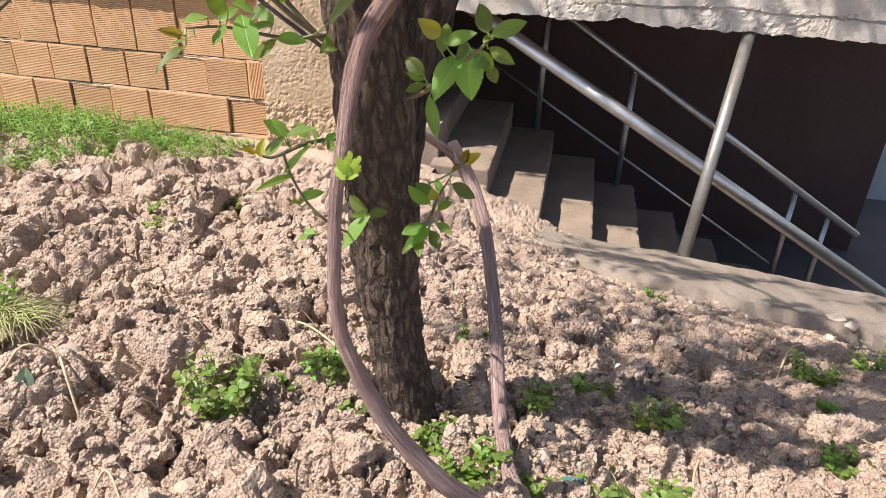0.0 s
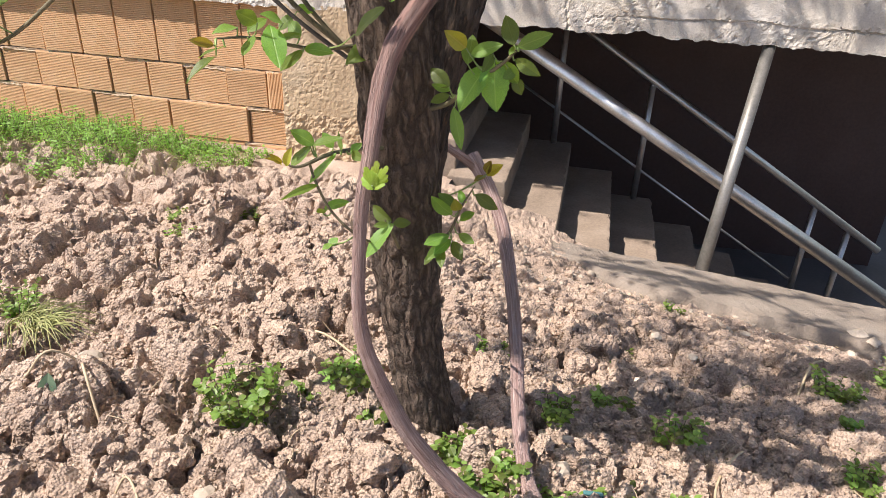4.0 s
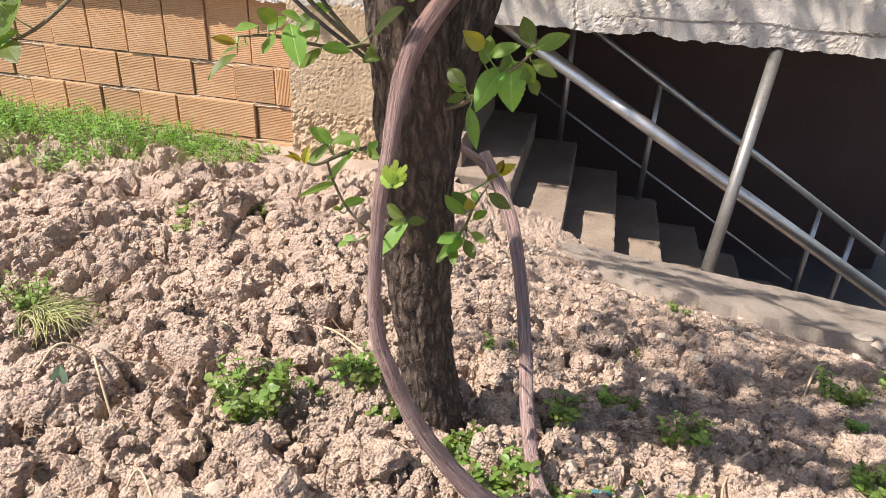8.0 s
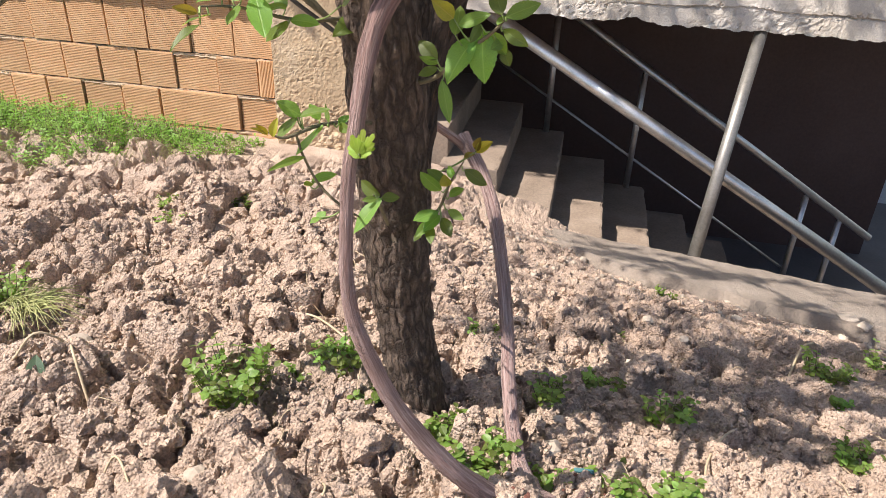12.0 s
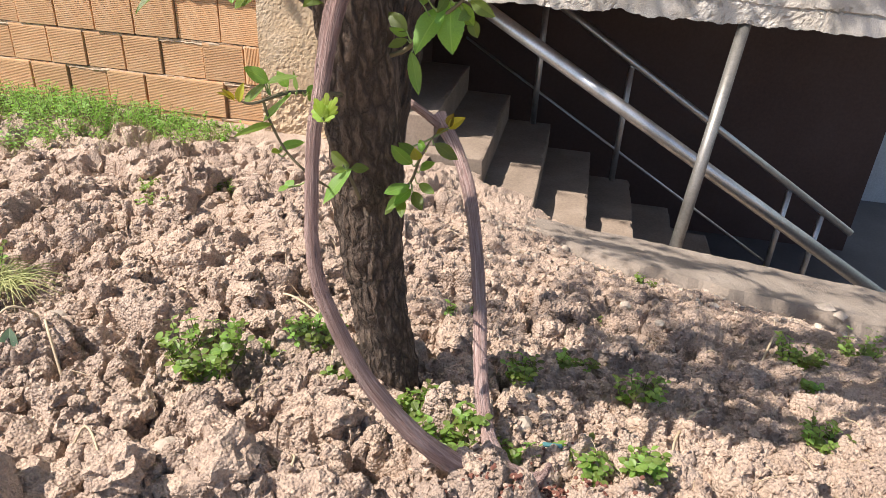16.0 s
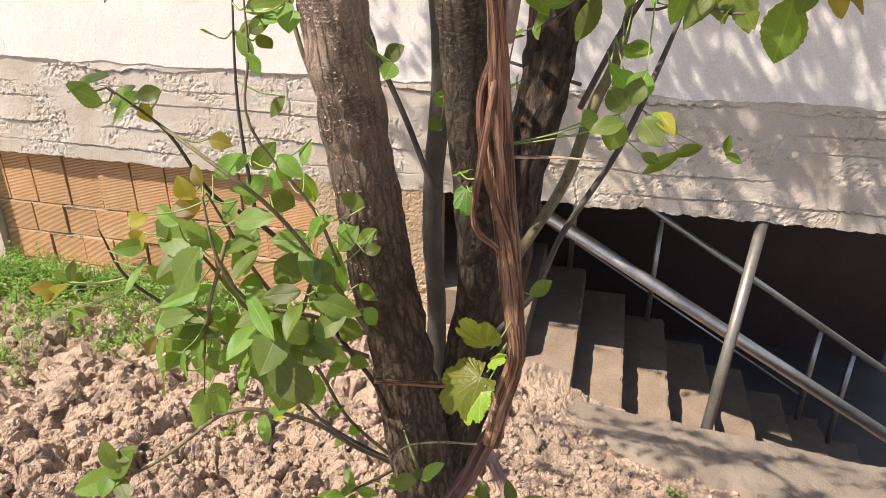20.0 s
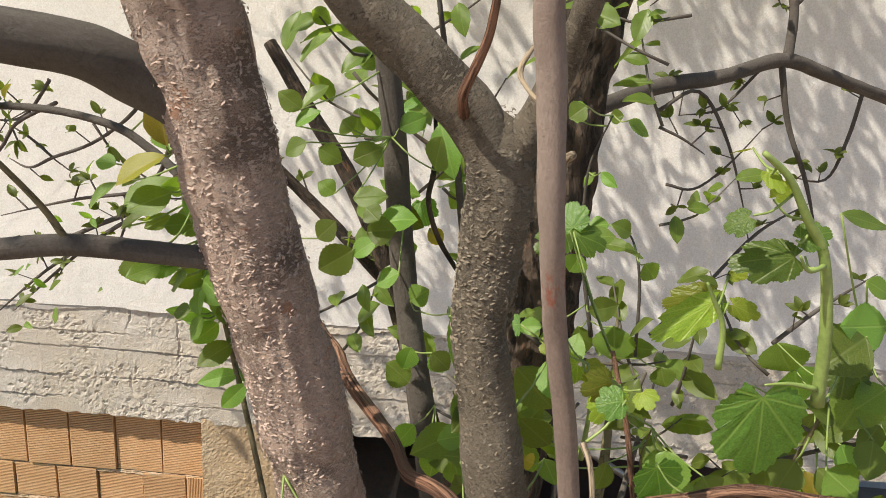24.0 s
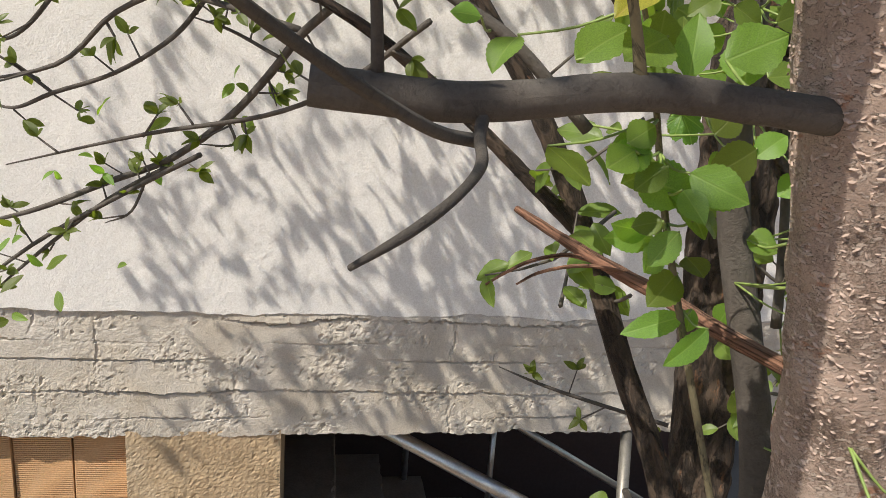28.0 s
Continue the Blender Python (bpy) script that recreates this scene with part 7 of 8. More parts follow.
def sprays(ob, count, lo, hi, size, meshes, name, seed, per=6, label="", down=0.2):
    """Thin twigs with small leaves, joined into one part."""
    rnd = random.Random(seed)
    verts, faces, uvs = [], [], []
    mesh = meshes[0]
    mv = [v.co.copy() for v in mesh.vertices]
    mf = [tuple(p.vertices) for p in mesh.polygons]
    tv, tf = [], []
    for _ in range(count):
        p = Vector([rnd.uniform(a, b) for a, b in zip(lo, hi)])
        d = Vector((rnd.uniform(-1, 1), rnd.uniform(-0.6, 0.6), rnd.uniform(-0.5, 0.9))).normalized()
        length = rnd.uniform(0.10, 0.22) * (size / 0.05)
        q = p + d * length
        v, f = limb([(*p, 0.0026), (*((p + q) / 2 + Vector((0, 0, -0.02))), 0.002), (*q, 0.001)], 4, 2)
        o = len(tv)
        tv += v
        tf += [tuple(i + o for i in g) for g in f]
        for k in range(per):
            t = 0.2 + 0.8 * k / (per - 1)
            a = p + (q - p) * t
            way = (d * 0.5 + Vector((rnd.uniform(-1, 1), rnd.uniform(-1, 1), rnd.uniform(-0.8, 0.6) - down))).normalized()
            up = (-SUN_WAY + Vector((rnd.uniform(-0.6, 0.6), rnd.uniform(-0.9, 0.3), rnd.uniform(-0.4, 0.4))))
            up = (up - way * up.dot(way)).normalized()
            side = way.cross(up)
            s = size * rnd.uniform(0.55, 1.2)
            o = len(verts)
            verts += [a + side * c.x * s * 0.55 + way * c.y * s + up * c.z * s for c in mv]
            uvs += [(c.x + 0.5, c.y) for c in mv]
            faces += [tuple(i + o for i in g) for g in mf]
    ob_l = linked(name, verts, faces, mesh.materials[0], ob, label, smooth=True)
    layer = ob_l.data.uv_layers.new(name="UVMap")
    for loop in ob_l.data.loops:
        layer.data[loop.index].uv = uvs[loop.vertex_index]
    tagged(ob_l, kind="stuff")
    ob_t = linked("fine_branching", tv, tf, BARK_GREY, ob, smooth=True)
    for o in (ob_l, ob_t):
        o.matrix_parent_inverse = Matrix.Translation(-ob.matrix_basis.translation)
        tagged(o, kind="stuff")


SMALL = [leaf_mesh("small_leaf", LEAF, 11, 0.12, 0.2, 0.03, seed=3)]
SHADE_LEAF = leaf_mesh("shade_leaf", LEAF, 4, 0.2, 0.25, seed=3)
# foliage that fills the crown
sprays(tree, 12, (0.66, -2.2, 1.38), (0.95, -2.0, 1.56), 0.042, SMALL, "foliage", 21, 6)
sprays(tree, 16, (0.30, -1.98, 1.45), (0.46, -1.85, 2.0), 0.05, SMALL, "foliage", 22, 6)
sprays(tree, 14, (0.56, -1.98, 1.3), (0.75, -1.8, 2.0), 0.048, SMALL, "foliage", 23, 6)


def rosettes(owner, names, size, gap, seed, per=5):
    """Tufts of small leaves on short spurs along the thin branches."""
    rnd = random.Random(seed)
    mesh = SMALL[0]
    mv = [v.co.copy() for v in mesh.vertices]
    mf = [tuple(p.vertices) for p in mesh.polygons]
    verts, faces, uvs, tv, tf = [], [], [], [], []
    for ob in owner.children:
        if ob.name.split(".")[0] not in names:
            continue
        line = [v.co.copy() for v in ob.data.vertices][::len(ob.data.vertices) // 24 or 1]
        left = rnd.uniform(0, gap)
        for a, b in zip(line, line[1:]):
            left -= (b - a).length
            if left > 0:
                continue
            left = gap * rnd.uniform(0.5, 1.6)
            d = Vector((rnd.uniform(-1, 1), rnd.uniform(-0.7, 0.5), rnd.uniform(-0.7, 1.0))).normalized()
            q = b + d * rnd.uniform(0.012, 0.05)
            v, f = limb([(*b, 0.0016), (*((b + q) / 2), 0.0014), (*q, 0.0012)], 4, 2)
            tf += [tuple(i + len(tv) for i in g) for g in f]
            tv += v
            for _ in range(rnd.randint(per - 2, per + 1)):
                way = (d * 0.6 + Vector((rnd.uniform(-1, 1), rnd.uniform(-1, 1), rnd.uniform(-0.6, 1)))).normalized()
                up = -SUN_WAY + Vector((rnd.uniform(-0.7, 0.7), rnd.uniform(-0.9, 0.3), rnd.uniform(-0.5, 0.5)))
                up = (up - way * up.dot(way)).normalized()
                side = way.cross(up)
                w = size * rnd.uniform(0.5, 1.15)
                faces += [tuple(i + len(verts) for i in g) for g in mf]
                verts += [q + side * c.x * w * 0.5 + way * c.y * w + up * c.z * w for c in mv]
                uvs += [(c.x + 0.5, c.y) for c in mv]
    ob_l = linked("foliage", verts, faces, mesh.materials[0], owner, smooth=True)
    layer = ob_l.data.uv_layers.new(name="UVMap")
    for loop in ob_l.data.loops:
        layer.data[loop.index].uv = uvs[loop.vertex_index]
    ob_t = linked("fine_branching", tv, tf, BARK_GREY, owner, smooth=True)
    for o in (ob_l, ob_t):
        o.matrix_parent_inverse = Matrix.Translation(-owner.matrix_basis.translation)
        tagged(o, kind="stuff")


rosettes(far_tree, ("twig",), 0.027, 0.075, 24)
rosettes(tree, ("arched_branch", "thorny_branch"), 0.026, 0.11, 25)
# the upper crown, added out of view to cast shade on wall and soil
stem(tree, "upper_limb", BARK_DARK, 10, 0.1, [(0.597, -1.66, 2.2, 0.032), (0.3, -1.3, 2.9, 0.028), (-0.4, -0.9, 3.6, 0.02), (-1.2, -0.6, 4.4, 0.01)])
stem(tree, "upper_limb", BARK_DARK, 10, 0.1, [(0.3, -1.3, 2.9, 0.022), (0.1, -0.7, 3.6, 0.018), (-0.2, -0.5, 4.6, 0.01)])
stem(tree, "upper_limb", BARK_DARK, 10, 0.1, [(0.224, -2.36, 2.02, 0.026), (-0.1, -2.4, 2.5, 0.02), (-0.9, -2.3, 2.9, 0.012)])


def shade_crown(count, x0, x1, z0, z1, s0, s1, size, seed):
    """Unseen sprays high over the ground whose shade, along the sun's rays, falls on a stretch of the wall."""
    rnd = random.Random(seed)
    for k in range(count):
        s = rnd.uniform(s0, s1)
        x = rnd.uniform(x0, x1) + SUN_WAY.x / SUN_WAY.y * -s
        z = max(2.5, rnd.uniform(z0, z1) - SUN_WAY.z / SUN_WAY.y * s)
        yield (x, -s, z)


def crown(places, size, seed, per):
    rnd = random.Random(seed)
    verts, faces, uvs, tv, tf = [], [], [], [], []
    mesh = SHADE_LEAF
    mv = [v.co.copy() for v in mesh.vertices]
    mf = [tuple(p.vertices) for p in mesh.polygons]
    for p in places:
        p = Vector(p)
        d = Vector((rnd.uniform(-1, 1), rnd.uniform(-0.35, 0.35), rnd.uniform(-1, 1))).normalized()
        q = p + d * rnd.uniform(0.15, 0.45)
        v, f = limb([(*p, 0.004), (*((p + q) / 2), 0.003), (*q, 0.0015)], 4, 2)
        tf += [tuple(i + len(tv) for i in g) for g in f]
        tv += v
        for k in range(per):
            a = p + (q - p) * (k + 1) / per
            way = (d * 0.4 + Vector((rnd.uniform(-1, 1), rnd.uniform(-1, 1), rnd.uniform(-1, 0.6)))).normalized()
            up = Vector((rnd.uniform(-1, 1), rnd.uniform(-1, 0.4), rnd.uniform(0, 1)))
            up = (up - way * up.dot(way)).normalized()
            side = way.cross(up)
            s = size * rnd.uniform(0.5, 1.2)
            faces += [tuple(i + len(verts) for i in g) for g in mf]
            verts += [a + side * c.x * s * 0.55 + way * c.y * s + up * c.z * s for c in mv]
            uvs += [(c.x + 0.5, c.y) for c in mv]
    ob_l = linked("upper_foliage", verts, faces, LEAF, tree, smooth=True)
    layer = ob_l.data.uv_layers.new(name="UVMap")
    for loop in ob_l.data.loops:
        layer.data[loop.index].uv = uvs[loop.vertex_index]
    ob_t = linked("upper_twigs", tv, tf, BARK_GREY, tree, smooth=True)
    for o in (ob_l, ob_t):
        o.matrix_parent_inverse = Matrix.Translation(-tree.matrix_basis.translation)
        tagged(o, kind="stuff")


crown(list(shade_crown(110, -0.7, 1.0, 0.2, 2.3, 0.5, 1.0, 0.05, 31)) + list(shade_crown(190, 0.95, 3.0, 0.3, 1.3, 0.5, 1.0, 0.05, 32)) + list(shade_crown(420, 0.95, 3.0, 1.3, 2.8, 0.5, 1.0, 0.05, 38)) + list(shade_crown(110, 0.1, 1.7, 0.25, 0.9, 0.5, 1.0, 0.05, 37)) + list(shade_crown(10, -2.4, -0.7, 1.2, 2.6, 0.5, 0.9, 0.05, 33)), 0.055, 34, 7)
# unseen sprays added to shade the soil by the kerb
crown([(random.Random(k).uniform(-1.5, 0.0), random.Random(k + 500).uniform(-2.3, -1.7), random.Random(k + 900).uniform(2.5, 3.2)) for k in range(48)], 0.06, 35, 7)
# unseen sprays placed only to shade the leaves on the right
crown([(random.Random(k + 40).uniform(0.42, 0.8), random.Random(k + 540).uniform(-2.62, -2.2), random.Random(k + 940).uniform(2.45, 2.95)) for k in range(46)], 0.06, 36, 7)


def soil_shade(count, seed):
    """Unseen sprays, added high up so that their dappled shade falls on the soil before the stairs."""
    rnd = random.Random(seed)
    out = []
    while len(out) < count:
        s = rnd.uniform(2.75, 3.25)
        p = Vector((rnd.uniform(0.68, 1.30), rnd.uniform(-1.80, -1.15), -0.15)) - SUN_WAY / -SUN_WAY.z * s
        out.append(p)
    return out


crown(soil_shade(62, 41), 0.06, 42, 7)

# ---- soil lumps, stones, weeds ----
CLOD = surface("clod_soil", (0.24, 0.168, 0.12), (0.52, 0.384, 0.284), (0.68, 0.52, 0.394), 25, 190, 0.95, 1.0, 0.005, crumbs=185)
RED = surface("red_crumbs", (0.12, 0.045, 0.03), (0.19, 0.075, 0.05), (0.27, 0.125, 0.085), 30, 200, 0.95, 1.0, 0.004)
PEBBLE = surface("pale_stone", (0.36, 0.29, 0.22), (0.46, 0.385, 0.30), (0.56, 0.49, 0.40), 30, 150, 0.8, 0.4, 0.002, per_object=0.2)
STRAW = surface("dry_straw", (0.34, 0.25, 0.15), (0.46, 0.36, 0.23), (0.56, 0.46, 0.31), 30, 200, 0.8, 0.3, 0.001)


def ball(level):
    bm = bmesh.new()
    bmesh.ops.create_icosphere(bm, subdivisions=level, radius=1)
    v = [p.co.copy() for p in bm.verts]
    bm.verts.index_update()
    f = [tuple(q.index for q in face.verts) for face in bm.faces]
    bm.free()
    return v, f


BALLS = {k: ball(k) for k in (1, 2, 3)}


def lump(center, r, level, rnd, flat=0.75, bite=0.35):
    """A broken, angular lump of earth or stone."""
    v, f = BALLS[level]
    off = Vector((rnd.uniform(0, 90), rnd.uniform(0, 90), rnd.uniform(0, 90)))
    turn = Euler((rnd.uniform(0, 6), rnd.uniform(0, 6), rnd.uniform(0, 6))).to_matrix()
    sx, sy, sz = rnd.uniform(0.75, 1.25), rnd.uniform(0.75, 1.25), flat * rnd.uniform(0.8, 1.2)
    out = []
    for p in v:
        d = 1 + bite * noise.noise(p * 1.3 + off) + bite * 0.7 * noise.noise(p * 3.1 + off) + (bite * 0.45 * noise.noise(p * 7 + off) if level > 2 else 0)
        q = turn @ (p * d)
        out.append(Vector(center) + Vector((q.x * sx, q.y * sy, q.z * sz)) * r)
    return out, f


def lumps(name, material, places, label, category, rnd, bite=0.4):
    verts, faces = [], []
    for x, y, r, level in places:
        z = ground_at(x, y)
        v, f = lump((x, y, z + r * 0.25), r, level, rnd, 0.8, bite)
        faces += [tuple(i + len(verts) for i in g) for g in f]
        verts += v
    ob = linked(name, verts, faces, material, smooth=False)
    return tagged(ob, label, category, kind="stuff")


rnd = random.Random(77)


def clod(x, y, r):
    """One larger lump of earth, a thing of its own."""
    v, f = lump((0, 0, 0), r, 3, rnd, 0.8, 0.5)
    ob = linked("clod", v, f, CLOD)
    ob.location = (x, y, ground_at(x, y) + r * 0.22)
    tagged(ob, "loose crumbly clod of dry brown earth", "clod", "clods on the soil")


places = []
for k in range(520):
    x, y = rnd.uniform(-1.2, 0.95), rnd.uniform(-2.6, -0.75)
    r = rnd.uniform(0.012, 0.034) * (1.0 if x < 0.6 else 0.7)
    if r > 0.017 and x > -0.9 and k < 420:
        clod(x, y, r)
    else:
        places.append((x, y, r, 3))
for x, y, r in ((0.09, -2.43, 0.05), (0.332, -2.365, 0.044), (0.455, -2.36, 0.042), (0.20, -2.42, 0.046), (0.0, -2.36, 0.045), (0.03, -2.5, 0.05)):
    clod(x, y, r)
for _ in range(4200):
    x, y = rnd.uniform(-0.9, 1.3), rnd.uniform(-2.62, -1.0)
    places.append((x, y, rnd.uniform(0.004, 0.013), 2 if y < -1.7 else 1))
for _ in range(9000):
    x, y = rnd.uniform(-0.4, 1.35), rnd.uniform(-2.62, -1.5)
    places.append((x, y, rnd.uniform(0.0022, 0.006), 1))
lumps("soil_clods", CLOD, places, "loose crumbly clods of dry brown earth", "soil clods", rnd, 0.45)
places = []
for _ in range(3600):
    a, q = rnd.uniform(0, 6.28), abs(rnd.gauss(0, 1)) * 0.065
    places.append((0.80 + math.cos(a) * q * 1.3, -2.33 + math.sin(a) * q, rnd.uniform(0.0014, 0.0042), 1))
lumps("red_soil_crumbs", RED, places, "dark reddish crumbs heaped beside the vine foot", "soil", rnd)
places = [(rnd.uniform(0.3, 1.9), rnd.uniform(-1.1, -0.5), rnd.uniform(0.003, 0.010), 1) for _ in range(420)] + [(rnd.uniform(-0.8, 1.4), rnd.uniform(-2.5, -1.0), rnd.uniform(0.002, 0.005), 1) for _ in range(160)]
lumps("gravel", PEBBLE, places, "small pale stones strewn on the soil", "gravel", rnd, 0.3)


def stone(x, y, r):
    z = ground_at(x, y)
    v, f = lump((0, 0, 0), r, 2, rnd, 0.7, 0.3)
    ob = linked("stone", v, f, PEBBLE)
    ob.location = (x, y, z + r * 0.35)
    tagged(ob, "pale angular stone lying on the soil", "stone", "stones on the soil")


def straw(pts):
    rows = [(x, y, ground_at(x, y) + 0.008 + 0.02 * math.sin(3.1 * i / max(1, len(pts) - 1)), max(r, 0.0012)) for i, (x, y, r) in enumerate(pts)]
    v, f = limb(rows, 6, 6, 0.1)
    ob = linked("dry_stalk", v, f, STRAW, smooth=True)
    tagged(ob, "thin dry plant stalk lying on the soil", "stalk", "dry stalks")


ROUND = leaf_mesh("weed_leaf", LEAF_WEED, 4, 0.12, 0.2, seed=5)
round_v = [v.co.copy() for v in ROUND.vertices]
round_f = [tuple(p.vertices) for p in ROUND.polygons]


def leafy(verts, faces, uvs, a, way, up, size, wide):
    up = (up - way * up.dot(way)).normalized()
    side = way.cross(up)
    o = len(verts)
    faces.extend(tuple(i + o for i in g) for g in round_f)
    verts.extend(a + side * c.x * size * wide + way * c.y * size + up * c.z * size for c in round_v)
    uvs.extend((c.x + 0.5, c.y) for c in round_v)


def herb(verts, faces, uvs, tv, tf, p, height, lean, rnd, pairs, size):
    """One stalk with opposite pairs of small round leaves."""
    q = p + Vector((lean.x, lean.y, 1)).normalized() * height
    v, f = limb([(*p, 0.0012), (*((p + q) / 2 + lean * height * 0.1), 0.001), (*q, 0.0007)], 4, 2)
    tf.extend(tuple(i + len(tv) for i in g) for g in f)
    tv.extend(v)
    turn = rnd.uniform(0, 3)
    for k in range(pairs):
        a = p + (q - p) * (0.3 + 0.7 * k / max(1, pairs - 1))
        turn += 1.57 + rnd.uniform(-0.3, 0.3)
        for s in (0, math.pi):
            way = Vector((math.cos(turn + s), math.sin(turn + s), rnd.uniform(-0.1, 0.5))).normalized()
            leafy(verts, faces, uvs, a, way, Vector((0, 0, 1)) + lean, size * rnd.uniform(0.7, 1.2), 0.72)
    return q


def finish(name, verts, faces, uvs, material, parent, kind=""):
    ob = linked(name, verts, faces, material, parent, smooth=True)
    layer = ob.data.uv_layers.new(name="UVMap")
    for loop in ob.data.loops:
        layer.data[loop.index].uv = uvs[loop.vertex_index]
    return ob


def weed(x, y, radius, height, stalks):
    z = ground_at(x, y) - 0.004
    base = thing("weed", (x, y, z), "small bright green weed with round leaves in the soil", "weed", "weeds in the soil")
    for _ in range(stalks * 2):
        verts, faces, uvs, tv, tf = [], [], [], [], []
        a, r = rnd.uniform(0, 6.28), radius * math.sqrt(rnd.random()) * 0.8
        p = Vector((math.cos(a) * r, math.sin(a) * r, 0))
        p.z = max(-0.02, min(0.02, ground_at(x + p.x, y + p.y) - z)) - 0.003
        herb(verts, faces, uvs, tv, tf, p, height * rnd.uniform(0.35, 0.8), Vector((math.cos(a), math.sin(a), 0)) * 0.45, rnd, rnd.randint(3, 4), rnd.uniform(0.011, 0.018))
        sprig = linked("sprig", tv, tf, BARK_GREEN, base)
        tagged(finish("foliage", verts, faces, uvs, LEAF_WEED, sprig), kind="stuff")


weed(0.184, -2.146, 0.052, 0.114, 26)
weed(0.248, -2.054, 0.030, 0.032, 8)
weed(0.334, -2.024, 0.043, 0.064, 14)
weed(0.394, -2.078, 0.021, 0.041, 8)
weed(0.544, -2.116, 0.024, 0.049, 14)
weed(0.616, -2.233, 0.036, 0.054, 18)
weed(0.647, -2.172, 0.016, 0.066, 9)
weed(0.704, -2.201, 0.016, 0.051, 8)
weed(0.735, -2.211, 0.018, 0.027, 7)
weed(0.802, -2.154, 0.024, 0.047, 13)
weed(0.706, -1.947, 0.019, 0.076, 9)
weed(0.814, -1.817, 0.033, 0.048, 9)
weed(0.931, -1.930, 0.025, 0.078, 10)
weed(0.557, -1.691, 0.038, 0.051, 8)
weed(0.495, -1.867, 0.012, 0.058, 5)
weed(-0.442, -0.888, 0.036, 0.052, 5)
weed(-0.599, -1.089, 0.030, 0.040, 4)
weed(-0.482, -1.248, 0.037, 0.074, 6)
weed(1.342, -1.505, 0.053, 0.091, 16)
weed(1.548, -1.327, 0.043, 0.103, 12)
weed(1.270, -1.922, 0.030, 0.066, 13)
weed(0.916, -2.191, 0.028, 0.047, 10)
weed(0.845, -2.208, 0.018, 0.037, 7)
weed(1.034, -1.016, 0.023, 0.046, 3)
weed(0.826, -1.566, 0.017, 0.028, 3)
weed(0.884, -1.481, 0.018, 0.029, 3)
weed(1.313, -1.681, 0.017, 0.035, 3)
weed(-0.511, -1.881, 0.052, 0.104, 14)
weed(0.427, -2.152, 0.008, 0.019, 3)
weed(-0.280, -0.455, 0.059, 0.070, 6)
weed(-0.788, -0.304, 0.078, 0.104, 7)
weed(-0.813, -0.517, 0.049, 0.074, 5)
weed(0.779, -1.747, 0.025, 0.025, 4)
stone(0.724, -2.107, 0.0176)
stone(0.687, -1.976, 0.0118)
stone(1.688, -0.769, 0.0284)
stone(1.087, -2.012, 0.0076)
stone(0.901, -2.166, 0.0105)
stone(-0.039, -2.303, 0.0063)
stone(0.200, -2.319, 0.0142)
stone(-0.149, -2.140, 0.0058)
stone(-0.115, -1.819, 0.0067)
stone(0.770, -2.031, 0.0134)
stone(0.734, -2.002, 0.0105)
stone(1.008, -1.537, 0.0128)
stone(0.942, -1.371, 0.0154)
stone(0.882, -1.636, 0.0107)
stone(0.660, -2.028, 0.0072)
stone(1.197, -0.770, 0.0185)
stone(0.845, -2.191, 0.0065)
stone(1.607, -0.788, 0.0214)
stone(1.586, -0.970, 0.0160)
stone(-0.229, -2.014, 0.0229)
stone(-0.095, -2.177, 0.0079)
stone(0.779, -0.707, 0.0163)
stone(0.704, -0.927, 0.0131)
stone(0.625, -1.120, 0.0103)
stone(0.547, -1.118, 0.0120)
stone(0.852, -0.938, 0.0131)
stone(1.231, -1.100, 0.0126)
stone(0.594, -1.826, 0.0071)
stone(1.139, -1.245, 0.0100)
straw([(0.957, -2.189, 0.0024), (0.982, -2.062, 0.0024), (1.027, -1.968, 0.0024), (1.108, -1.836, 0.0024)])
straw([(-0.068, -1.829, 0.0026), (-0.010, -1.886, 0.0026), (0.029, -1.929, 0.0026)])
straw([(0.090, -1.771, 0.0026), (0.203, -1.825, 0.0026), (0.328, -1.902, 0.0026)])
straw([(-0.182, -2.080, 0.0024), (-0.117, -2.150, 0.0024), (-0.065, -2.199, 0.0024)])
straw([(1.102, -1.474, 0.0030), (1.083, -1.629, 0.0030)])
straw([(0.079, -2.391, 0.0019), (0.096, -2.349, 0.0019), (0.152, -2.395, 0.0019)])
straw([(-0.230, -2.169, 0.0024), (-0.193, -2.131, 0.0024), (-0.142, -2.078, 0.0024)])
straw([(0.885, -2.019, 0.0016), (0.935, -2.078, 0.0016)])
straw([(1.257, -1.540, 0.0029), (1.321, -1.388, 0.0029), (1.373, -1.312, 0.0029)])
straw([(0.567, -1.510, 0.0021), (0.643, -1.569, 0.0021)])
straw([(0.385, -2.287, 0.0018), (0.415, -2.334, 0.0018), (0.413, -2.375, 0.0018)])

# weed carpet along the brick wall
verts, faces, uvs, tv, tf = [], [], [], [], []
for _ in range(3800):
    x, y = rnd.uniform(-2.6, -0.72), -0.03 - abs(rnd.gauss(0, 0.30 if rnd.random() < 0.5 else 0.62))
    thin = max(0.0, min(1.0, (-0.85 - x) / 0.5))
    if rnd.random() > 0.2 + 0.8 * thin or n3(x, y, 0, 3.4, 5) + 0.6 * n3(x, y, 0, 9, 2) < 0.0 - 0.3 * (y > -0.3) or y < -1.35 or y < -0.30 - 1.6 * max(0.0, -0.72 - x):
        continue
    a = rnd.uniform(0, 6.28)
    herb(verts, faces, uvs, tv, tf, Vector((x, y, ground_at(x, y) - 0.005)), rnd.uniform(0.04, 0.15) * (0.5 + 0.5 * thin), Vector((math.cos(a), math.sin(a), 0)) * 0.5, rnd, rnd.randint(4, 7), rnd.uniform(0.008, 0.018))
blade_v, blade_f = [], []
